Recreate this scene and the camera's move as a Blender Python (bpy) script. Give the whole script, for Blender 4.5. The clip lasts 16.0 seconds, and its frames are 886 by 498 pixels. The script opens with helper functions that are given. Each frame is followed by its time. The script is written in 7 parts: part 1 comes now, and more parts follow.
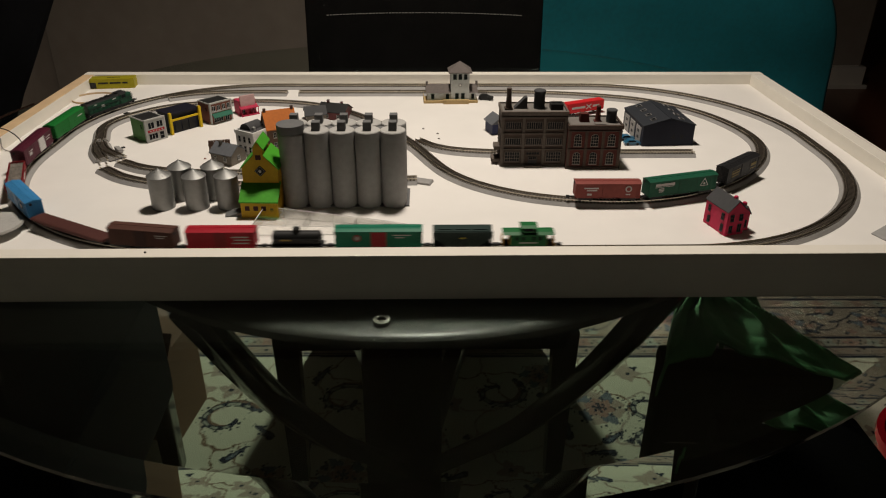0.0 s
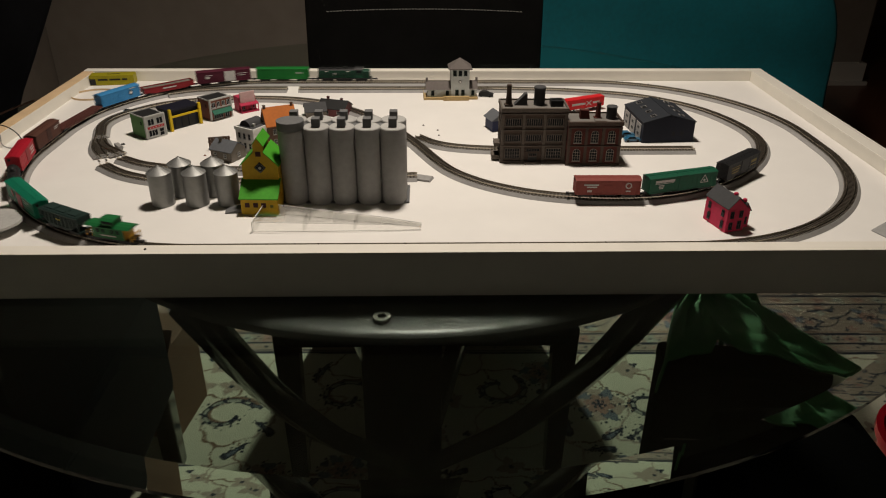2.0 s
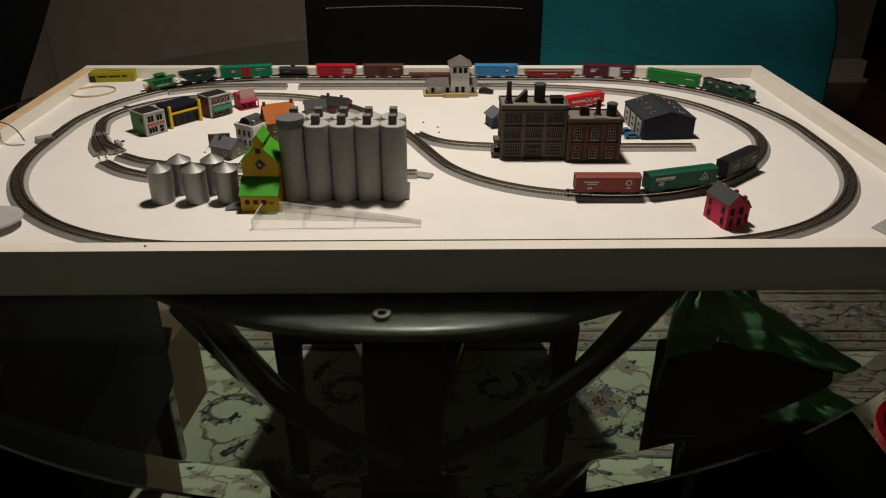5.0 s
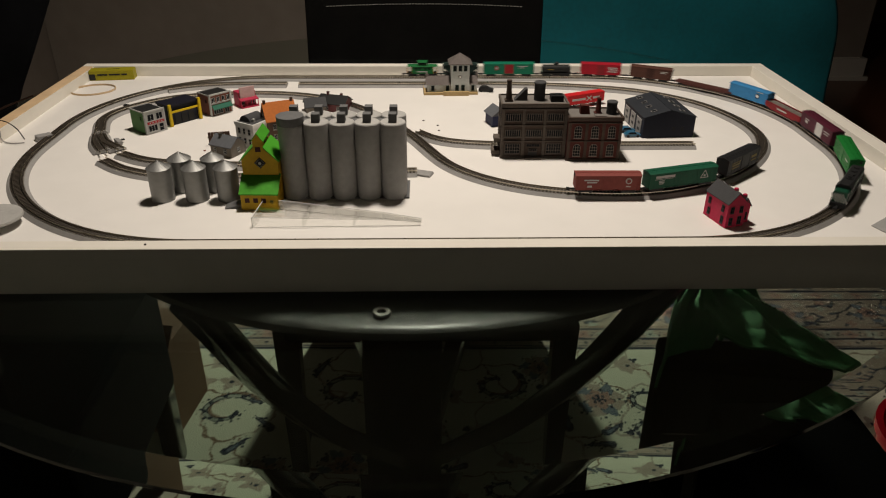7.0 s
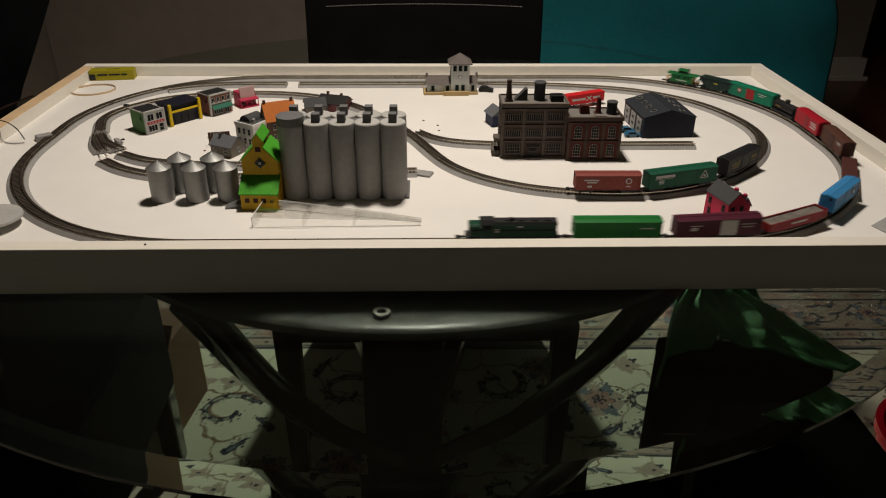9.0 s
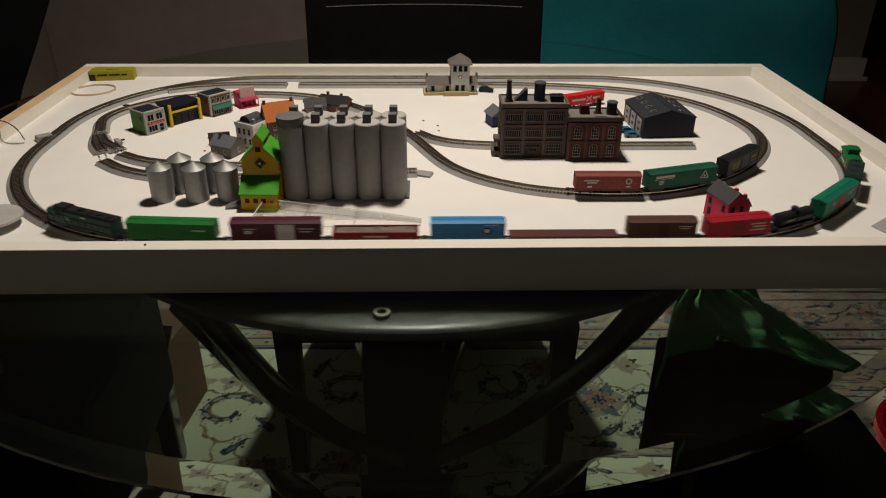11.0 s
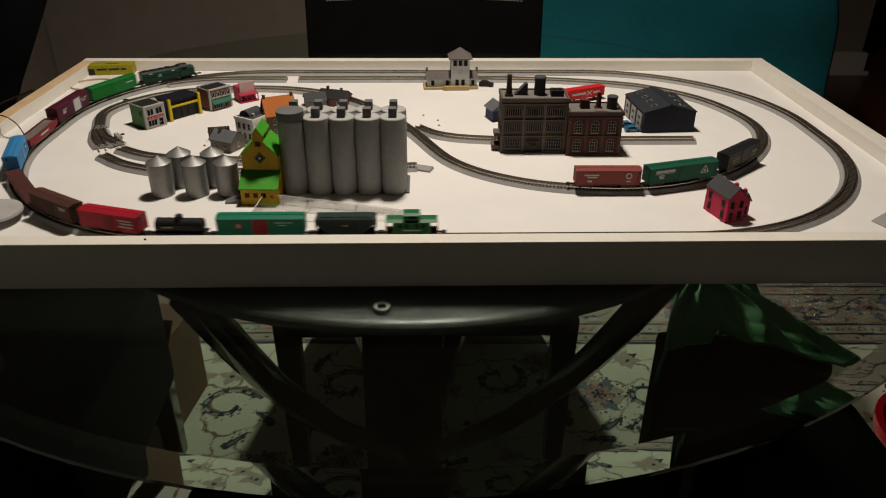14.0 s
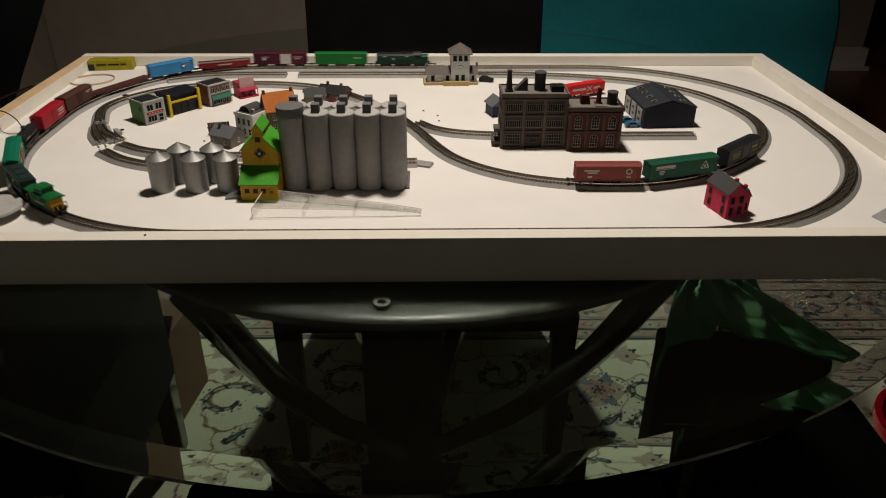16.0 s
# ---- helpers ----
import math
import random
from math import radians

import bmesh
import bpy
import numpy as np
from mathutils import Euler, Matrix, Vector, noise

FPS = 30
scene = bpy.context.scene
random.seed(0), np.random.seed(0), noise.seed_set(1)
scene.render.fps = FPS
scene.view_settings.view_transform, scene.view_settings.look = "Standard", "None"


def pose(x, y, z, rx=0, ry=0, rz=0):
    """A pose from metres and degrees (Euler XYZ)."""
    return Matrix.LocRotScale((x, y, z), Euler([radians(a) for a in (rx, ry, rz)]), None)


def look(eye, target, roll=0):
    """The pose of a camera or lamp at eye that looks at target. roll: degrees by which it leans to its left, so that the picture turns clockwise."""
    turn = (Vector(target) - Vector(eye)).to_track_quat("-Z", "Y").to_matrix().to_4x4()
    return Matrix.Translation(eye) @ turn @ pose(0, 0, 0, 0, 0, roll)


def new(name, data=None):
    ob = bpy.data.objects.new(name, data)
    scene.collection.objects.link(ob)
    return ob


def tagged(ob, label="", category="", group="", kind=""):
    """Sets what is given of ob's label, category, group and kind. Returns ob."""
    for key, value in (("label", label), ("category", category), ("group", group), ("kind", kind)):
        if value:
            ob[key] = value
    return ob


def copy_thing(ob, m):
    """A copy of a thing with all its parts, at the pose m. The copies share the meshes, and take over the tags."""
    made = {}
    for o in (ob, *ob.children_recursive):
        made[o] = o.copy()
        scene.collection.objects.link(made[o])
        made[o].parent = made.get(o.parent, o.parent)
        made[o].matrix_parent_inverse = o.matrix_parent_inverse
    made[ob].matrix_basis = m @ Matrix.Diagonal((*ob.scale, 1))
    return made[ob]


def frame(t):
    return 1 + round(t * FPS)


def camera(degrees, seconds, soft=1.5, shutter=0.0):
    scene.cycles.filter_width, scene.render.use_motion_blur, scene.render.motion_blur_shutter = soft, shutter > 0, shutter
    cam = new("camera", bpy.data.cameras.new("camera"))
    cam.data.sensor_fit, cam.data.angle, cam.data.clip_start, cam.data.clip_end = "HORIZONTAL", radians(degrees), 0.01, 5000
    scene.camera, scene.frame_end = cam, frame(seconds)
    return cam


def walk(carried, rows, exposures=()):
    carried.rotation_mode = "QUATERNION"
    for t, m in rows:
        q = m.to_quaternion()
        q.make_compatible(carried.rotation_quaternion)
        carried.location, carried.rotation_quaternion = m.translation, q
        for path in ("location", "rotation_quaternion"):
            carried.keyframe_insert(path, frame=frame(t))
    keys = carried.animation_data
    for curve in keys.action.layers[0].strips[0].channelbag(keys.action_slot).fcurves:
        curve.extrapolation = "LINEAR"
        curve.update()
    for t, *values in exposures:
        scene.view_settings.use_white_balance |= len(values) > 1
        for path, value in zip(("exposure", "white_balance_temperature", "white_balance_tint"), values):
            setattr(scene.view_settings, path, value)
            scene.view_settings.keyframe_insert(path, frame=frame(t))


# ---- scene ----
# ---- camera ----
cam = camera(61.97, 16.0, 1.1, 0.6)
EYE = (0.0, 0.0, 1.20)
DIP = [(0, 14), (0.5, 14), (1, 11), (1.5, 8.2), (2, 8.2), (2.5, 9.7), (3, 9), (3.5, 6), (4, 4.8), (5.2, 2.6), (6.5, 0.4),
       (7, 0), (7.5, 1.5), (8, 3), (8.5, 1.8), (9, 0), (10.2, 0.5), (11.5, 0.3), (12, -3), (12.5, -3.5), (13, -6),
       (13.5, -7.7), (14, -9), (14.5, -8), (15, -9), (15.5, -12.5), (16, -16.7)]
walk(cam, [(t, pose(*EYE, 61.484 + math.degrees(d / 1305.5), 0, -1.507) @ pose(0, 0, 0, 0, 0, 0.384)) for t, d in DIP],
     exposures=[(0, 0.0), (16, 0.0)])

# ---- world and lights ----
world = bpy.data.worlds.new("world")
scene.world = world
world.use_nodes = True
world.node_tree.nodes["Background"].inputs[0].default_value = (0.80, 0.88, 0.58, 1)
world.node_tree.nodes["Background"].inputs[1].default_value = 0.011
LAMP = (0.02, 1.13, 2.08)
lamp_data = bpy.data.lights.new("pendant_light", "SPOT")
lamp_data.energy, lamp_data.color, lamp_data.shadow_soft_size = 68, (1.0, 0.895, 0.775), 0.08
lamp_data.spot_size, lamp_data.spot_blend = radians(164), 1.0
lamp = new("pendant_light", lamp_data)
lamp.matrix_world = look(LAMP, (LAMP[0], LAMP[1] + 0.001, 0))

# added unseen fill spot, low behind the chairs, lighting the rug under the table
low_data = bpy.data.lights.new("rug_fill_spot", "SPOT")
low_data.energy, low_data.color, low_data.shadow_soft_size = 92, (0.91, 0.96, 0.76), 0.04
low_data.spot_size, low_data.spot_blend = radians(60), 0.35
low = new("rug_fill_spot", low_data)
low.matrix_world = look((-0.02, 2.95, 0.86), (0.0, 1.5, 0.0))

# ---- materials ----


def mat(name, rgb, rough=0.6, metal=0.0, grain=0.12, scale=60.0, bump=0.1, wear=None, big=0.1, spec=0.5, coat=0.0):
    """A surface with fine grain, broad stains and a little relief, at real-world size."""
    m = bpy.data.materials.new(name)
    m.use_nodes = True
    nt = m.node_tree
    b = nt.nodes["Principled BSDF"]
    tc = nt.nodes.new("ShaderNodeTexCoord")
    n1 = nt.nodes.new("ShaderNodeTexNoise")
    n1.inputs["Scale"].default_value, n1.inputs["Detail"].default_value = scale, 6
    n2 = nt.nodes.new("ShaderNodeTexNoise")
    n2.inputs["Scale"].default_value, n2.inputs["Detail"].default_value = scale * big, 3
    for n in (n1, n2):
        nt.links.new(tc.outputs["Object"], n.inputs["Vector"])
    add = nt.nodes.new("ShaderNodeMath")
    add.operation = "ADD"
    nt.links.new(n1.outputs["Fac"], add.inputs[0])
    nt.links.new(n2.outputs["Fac"], add.inputs[1])
    ramp = nt.nodes.new("ShaderNodeValToRGB")
    lo = [c * (1 - grain) for c in rgb] if wear is None else wear
    hi = [min(1, c * (1 + grain)) for c in rgb]
    ramp.color_ramp.elements[0].position, ramp.color_ramp.elements[0].color = 0.3, (*lo, 1)
    ramp.color_ramp.elements[1].position, ramp.color_ramp.elements[1].color = 0.7, (*hi, 1)
    half = nt.nodes.new("ShaderNodeMath")
    half.operation = "MULTIPLY"
    half.inputs[1].default_value = 0.5
    nt.links.new(add.outputs[0], half.inputs[0])
    nt.links.new(half.outputs[0], ramp.inputs["Fac"])
    nt.links.new(ramp.outputs["Color"], b.inputs["Base Color"])
    b.inputs["Metallic"].default_value = metal
    b.inputs["Specular IOR Level"].default_value = spec
    b.inputs["Coat Weight"].default_value = coat
    rr = nt.nodes.new("ShaderNodeMapRange")
    rr.inputs["To Min"].default_value, rr.inputs["To Max"].default_value = max(0.02, rough - 0.08), min(1, rough + 0.08)
    nt.links.new(n1.outputs["Fac"], rr.inputs["Value"])
    nt.links.new(rr.outputs["Result"], b.inputs["Roughness"])
    if bump:
        bp = nt.nodes.new("ShaderNodeBump")
        bp.inputs["Strength"].default_value, bp.inputs["Distance"].default_value = bump, 0.1 / scale
        nt.links.new(n1.outputs["Fac"], bp.inputs["Height"])
        nt.links.new(bp.outputs["Normal"], b.inputs["Normal"])
    return m


def toy(name, rgb, rough=0.55, **kw):
    """Painted model plastic."""
    return mat(name, rgb, rough, grain=kw.pop("grain", 0.15), scale=kw.pop("scale", 260.0), bump=kw.pop("bump", 0.08), spec=kw.pop("spec", 0.22), **kw)


M_BOARD = mat("white_painted_board", (0.80, 0.77, 0.73), 0.62, grain=0.035, scale=22, bump=0.12)
M_FRAME = mat("cream_painted_wood", (0.76, 0.72, 0.64), 0.55, grain=0.05, scale=30, bump=0.15)
M_RAWWOOD = mat("raw_pine", (0.62, 0.44, 0.26), 0.65, grain=0.15, scale=40, bump=0.15)
M_BED = toy("grey_roadbed_plastic", (0.30, 0.29, 0.28), 0.6)
M_BEDTOP = toy("grey_ballast", (0.20, 0.185, 0.165), 0.8, scale=900, grain=0.4, bump=0.5)
M_TIE = toy("dark_brown_sleeper", (0.055, 0.045, 0.035), 0.7)
M_RAIL = mat("nickel_silver_rail", (0.66, 0.60, 0.50), 0.30, 1.0, scale=200, grain=0.2, bump=0)
M_BLACK = toy("black_plastic", (0.018, 0.018, 0.018), 0.5)
M_WHEEL = mat("blackened_wheel_metal", (0.07, 0.065, 0.06), 0.4, 0.8, scale=300)
M_CONC = toy("grey_silo_concrete", (0.31, 0.305, 0.295), 0.7, scale=120)
M_CONC_TOP = toy("pale_silo_top", (0.40, 0.39, 0.37), 0.7)
M_CONC_DARK = toy("dark_grey_head_house", (0.13, 0.13, 0.13), 0.7)
M_STEEL = mat("galvanised_grain_bin_steel", (0.27, 0.27, 0.26), 0.52, 0.65, scale=160, grain=0.15)
M_YELLOW = toy("mustard_yellow_siding", (0.47, 0.29, 0.012), 0.6)
M_LIME = toy("lime_green_roof", (0.065, 0.33, 0.022), 0.6)
M_BROWNGREY = toy("sooty_brown_brick", (0.075, 0.052, 0.041), 0.8, grain=0.35, scale=500, bump=0.3)
M_STONE = toy("sooty_grey_stone", (0.115, 0.095, 0.080), 0.8, grain=0.25, scale=300)
M_REDBRICK = toy("dark_red_brick", (0.095, 0.026, 0.020), 0.8, grain=0.35, scale=500, bump=0.3)
M_GLASSDARK = toy("dark_window_glass", (0.006, 0.007, 0.009), 0.5, bump=0, spec=0.1)
M_ROOFGREY = toy("grey_gravel_roof", (0.17, 0.155, 0.14), 0.85, scale=400)
M_SOOTBAR = toy("sooty_pale_bars", (0.19, 0.165, 0.145), 0.7)
M_MUNTIN = toy("pale_window_bars", (0.32, 0.30, 0.27), 0.6)
M_SHED = toy("charcoal_shed_roof", (0.024, 0.027, 0.033), 0.7)
M_SHEDWALL = toy("navy_shed_wall", (0.018, 0.02, 0.032), 0.7)
M_SHEDDOOR = toy("grey_shed_door", (0.30, 0.29, 0.28), 0.7)
# station white with the shade of its front mixed into the colour
M_STATIONWALL = toy("shaded_white_wall", (0.50, 0.52, 0.50), 0.6)
M_WHITE = toy("off_white_wall", (0.74, 0.73, 0.70), 0.6)
M_STATIONROOF = toy("brown_grey_shingle", (0.14, 0.12, 0.11), 0.8)
M_TAN = toy("tan_platform", (0.42, 0.30, 0.14), 0.7)
M_PINK = toy("crimson_house_wall", (0.50, 0.025, 0.075), 0.6)
M_DARKROOF = toy("dark_grey_roof", (0.06, 0.06, 0.062), 0.8)
M_GREENWALL = toy("light_green_wall", (0.10, 0.22, 0.075), 0.65)
M_GREYTRIM = toy("light_grey_trim", (0.42, 0.42, 0.40), 0.6)
M_REDSIGN = toy("red_sign", (0.45, 0.015, 0.02), 0.5)
M_YELLOWTRIM = toy("yellow_post", (0.62, 0.42, 0.01), 0.5)
M_BRICKBROWN = toy("brown_brick_wall", (0.20, 0.075, 0.05), 0.75)
M_GREENSHADE = toy("dark_green_awning", (0.02, 0.12, 0.075), 0.6)
M_ORANGE = toy("orange_tile_roof", (0.50, 0.15, 0.03), 0.7)
M_HOUSEBROWN = toy("umber_house_wall", (0.12, 0.07, 0.05), 0.75)
M_HOUSEGREY = toy("khaki_grey_wall", (0.17, 0.15, 0.125), 0.75)
M_SLATE = toy("slate_grey_roof", (0.12, 0.125, 0.135), 0.8)
M_CONTAINER = toy("red_container_paint", (0.60, 0.018, 0.022), 0.45)
M_TEXTWHITE = toy("white_lettering", (0.50, 0.50, 0.48), 0.5)
M_BLUECAR = mat("blue_car_paint", (0.02, 0.12, 0.22), 0.3, scale=100, coat=0.5)
M_CLEAR = bpy.data.materials.new("clear_plastic")
M_CLEAR.use_nodes = True
_t = M_CLEAR.node_tree
_g, _p, _x = _t.nodes.new("ShaderNodeBsdfGlossy"), _t.nodes.new("ShaderNodeBsdfTransparent"), _t.nodes.new("ShaderNodeMixShader")
_g.inputs["Roughness"].default_value, _x.inputs[0].default_value = 0.05, 0.24
_p.inputs["Color"].default_value = (0.97, 0.97, 0.96, 1)
_t.links.new(_p.outputs[0], _x.inputs[1])
_t.links.new(_g.outputs[0], _x.inputs[2])
_t.links.new(_x.outputs[0], _t.nodes["Material Output"].inputs["Surface"])
# near-white that stands in for glints along the clear sleeve's edges
M_SLEEVE_GLINT = toy("painted_edge_glint", (0.80, 0.79, 0.77), 0.15, spec=0.8)
M_GLASS = bpy.data.materials.new("table_glass")
M_GLASS.use_nodes = True
_b = M_GLASS.node_tree.nodes["Principled BSDF"]
_b.inputs["Base Color"].default_value, _b.inputs["Roughness"].default_value = (0.84, 0.95, 0.88, 1), 0.0
_b.inputs["Transmission Weight"].default_value, _b.inputs["IOR"].default_value = 1.0, 1.5
M_ESPRESSO = mat("espresso_lacquered_wood", (0.007, 0.0065, 0.0055), 0.16, grain=0.3, scale=30, bump=0.04, coat=0.6)
M_LACQUER = mat("dark_lacquer", (0.010, 0.010, 0.0085), 0.33, grain=0.3, scale=30, bump=0.03, spec=0.3)
M_BOLT = mat("dull_bolt_metal", (0.055, 0.052, 0.045), 0.6, 0.5, scale=200)
M_LEATHER = mat("black_leather", (0.0045, 0.0043, 0.004), 0.9, grain=0.3, scale=180, bump=0.2, spec=0.03)
M_THREAD = mat("grey_thread", (0.16, 0.155, 0.14), 0.8, scale=300)
M_TEAL = mat("teal_cloth", (0.004, 0.16, 0.20), 0.9, grain=0.18, scale=70, bump=0.35)
M_GREENCLOTH = mat("green_cloth", (0.065, 0.26, 0.085), 0.8, grain=0.2, scale=60, bump=0.3)
M_WALL = mat("grey_brown_wall_paint", (0.32, 0.282, 0.240), 0.85, grain=0.12, scale=14, bump=0.1)
# ceiling stays out of view; its olive tint greens the bounced light
M_CEIL = mat("olive_bounce_ceiling", (0.56, 0.58, 0.47), 0.9, grain=0.04, scale=10)
M_TRIM = mat("white_trim_paint", (0.70, 0.66, 0.60), 0.5, grain=0.04, scale=20)
M_CARDBOARD = mat("brown_cardboard", (0.13, 0.06, 0.026), 0.8, scale=40)
M_BLUEBAG = mat("light_blue_plastic", (0.12, 0.30, 0.42), 0.35, scale=40)
M_REDPLASTIC = mat("red_glossy_plastic", (0.45, 0.008, 0.02), 0.2, scale=40)
M_CHROME = mat("brushed_chrome", (0.6, 0.6, 0.58), 0.25, 1.0, scale=90)
M_RUBBER = mat("tan_rubber_band", (0.55, 0.40, 0.24), 0.6, scale=100)


def wood_floor_material():
    m = bpy.data.materials.new("dark_red_brown_hardwood")
    m.use_nodes = True
    nt = m.node_tree
    b = nt.nodes["Principled BSDF"]
    tc = nt.nodes.new("ShaderNodeTexCoord")
    mp = nt.nodes.new("ShaderNodeMapping")
    mp.inputs["Scale"].default_value = (1.5, 20, 1)
    ns = nt.nodes.new("ShaderNodeTexNoise")
    ns.inputs["Scale"].default_value, ns.inputs["Detail"].default_value = 4, 8
    rp = nt.nodes.new("ShaderNodeValToRGB")
    rp.color_ramp.elements[0].color, rp.color_ramp.elements[1].color = (0.10, 0.036, 0.020, 1), (0.24, 0.095, 0.055, 1)
    nt.links.new(tc.outputs["Object"], mp.inputs["Vector"])
    nt.links.new(mp.outputs["Vector"], ns.inputs["Vector"])
    nt.links.new(ns.outputs["Fac"], rp.inputs["Fac"])
    nt.links.new(rp.outputs["Color"], b.inputs["Base Color"])
    b.inputs["Roughness"].default_value = 0.3
    return m


M_HARDWOOD = wood_floor_material()


# ---- mesh helpers ----
def bm_new():
    return bmesh.new()


def box(bm, x0, x1, y0, y1, z0, z1, m=None):
    v = [bm.verts.new((x, y, z)) for z in (z0, z1) for y in (y0, y1) for x in (x0, x1)]
    for f in ((0, 2, 3, 1), (4, 5, 7, 6), (0, 1, 5, 4), (2, 6, 7, 3), (0, 4, 6, 2), (1, 3, 7, 5)):
        bm.faces.new([v[i] for i in f])
    if m is not None:
        bmesh.ops.transform(bm, matrix=m, verts=v)
    return bm


def cyl(bm, x, y, z0, z1, r0, r1=None, n=24, m=None):
    r1 = r0 if r1 is None else r1
    a = [2 * math.pi * i / n for i in range(n)]
    lo = [bm.verts.new((x + r0 * math.cos(t), y + r0 * math.sin(t), z0)) for t in a]
    bm.faces.new(lo[::-1])
    if r1 > 1e-6:
        hi = [bm.verts.new((x + r1 * math.cos(t), y + r1 * math.sin(t), z1)) for t in a]
        bm.faces.new(hi)
    else:
        hi = [bm.verts.new((x, y, z1))]
    for i in range(n):
        j = (i + 1) % n
        bm.faces.new((lo[i], lo[j], hi[j], hi[i]) if r1 > 1e-6 else (lo[i], lo[j], hi[0]))
    if m is not None:
        bmesh.ops.transform(bm, matrix=m, verts=lo + hi)
    return bm


def prism(bm, profile, y0, y1, m=None):
    """A profile in x and z, run from y0 to y1."""
    a = [bm.verts.new((x, y0, z)) for x, z in profile]
    b = [bm.verts.new((x, y1, z)) for x, z in profile]
    n = len(profile)
    bm.faces.new(a)
    bm.faces.new(b[::-1])
    for i in range(n):
        j = (i + 1) % n
        bm.faces.new((a[j], a[i], b[i], b[j]))
    if m is not None:
        bmesh.ops.transform(bm, matrix=m, verts=a + b)
    return bm


def sweep(bm, points, section, closed=False):
    """A section (across, up) carried along points in space; across lies level."""
    n, k, rings = len(points), len(section), []
    for i, p in enumerate(points):
        q0 = points[i - 1] if (closed or i > 0) else points[i]
        q1 = points[(i + 1) % n] if (closed or i < n - 1) else points[i]
        d = (Vector(q1) - Vector(q0)).normalized()
        side = Vector((d.y, -d.x, 0))
        side = side.normalized() if side.length > 1e-6 else Vector((1, 0, 0))
        up = side.cross(d)
        rings.append([bm.verts.new(Vector(p) + side * a + up * u) for a, u in section])
    for i in range(n if closed else n - 1):
        a, b = rings[i], rings[(i + 1) % n]
        for j in range(k):
            l = (j + 1) % k
            bm.faces.new((a[j], a[l], b[l], b[j]))
    if not closed:
        bm.faces.new(rings[0])
        bm.faces.new(rings[-1][::-1])
    return bm


def part(name, bm, material, parent=None, label="", bevel=0.0, smooth=False):
    """Links a bmesh as one mesh object, under a thing or a part when one is given."""
    bmesh.ops.recalc_face_normals(bm, faces=bm.faces)
    if bevel:
        es = [e for e in bm.edges if len(e.link_faces) == 2 and e.calc_face_angle(0) > 0.6]
        bmesh.ops.bevel(bm, geom=es, offset=bevel, segments=2, affect="EDGES", profile=0.6, clamp_overlap=True)
    me = bpy.data.meshes.new(name)
    bm.to_mesh(me)
    bm.free()
    me.materials.append(material)
    if smooth:
        me.shade_smooth()
        me.set_sharp_from_angle(angle=radians(35))
    ob = new(name, me)
    if parent is not None:
        ob.parent = parent
    if label:
        tagged(ob, label)
    return ob


def thing(name, label, category, m, group="", kind=""):
    ob = new(name)
    ob.empty_display_size = 0.02
    ob.matrix_world = m
    return tagged(ob, label, category, group, kind)


def text_part(name, words, size, m, parent, material, label=""):
    """Raised lettering as a mesh, lying in its own x and y."""
    cu = bpy.data.curves.new(name, "FONT")
    cu.body, cu.size, cu.extrude, cu.resolution_u = words, size, 0.00005, 2
    cu.align_x, cu.align_y = "CENTER", "CENTER"
    tmp = bpy.data.objects.new("tmp", cu)
    me = bpy.data.meshes.new_from_object(tmp)
    bpy.data.objects.remove(tmp)
    me.materials.clear()
    me.materials.append(material)
    ob = new(name, me)
    ob.parent = parent
    ob.matrix_basis = m
    if label:
        tagged(ob, label)
    return ob


def spline(ctrl, step=0.0047):
    """An even run of points along a smooth curve through a few control points."""
    c = [2 * Vector(ctrl[0]) - Vector(ctrl[1])] + [Vector(p) for p in ctrl] + [2 * Vector(ctrl[-1]) - Vector(ctrl[-2])]
    dense = []
    for i in range(1, len(c) - 2):
        p0, p1, p2, p3 = c[i - 1:i + 3]
        for k in range(60):
            u = k / 60
            dense.append(0.5 * (2 * p1 + (p2 - p0) * u + (2 * p0 - 5 * p1 + 4 * p2 - p3) * u * u + (3 * p1 - p0 - 3 * p2 + p3) * u ** 3))
    dense.append(c[-2])
    out, left = [dense[0]], step
    for a, b in zip(dense, dense[1:]):
        d = (b - a).length
        while d >= left:
            a = a + (b - a) * (left / d)
            d = (b - a).length
            out.append(a.copy())
            left = step
        left -= d
    return out


ZB, ZR = 0.80, 0.8075   # board surface, rail head

# ---- the room ----
YN, CEIL = 4.315, 2.75


def structure(name, bm, material, label, parent=None):
    ob = part(name, bm, material, parent, label)
    ob["kind"] = "structure"
    return ob


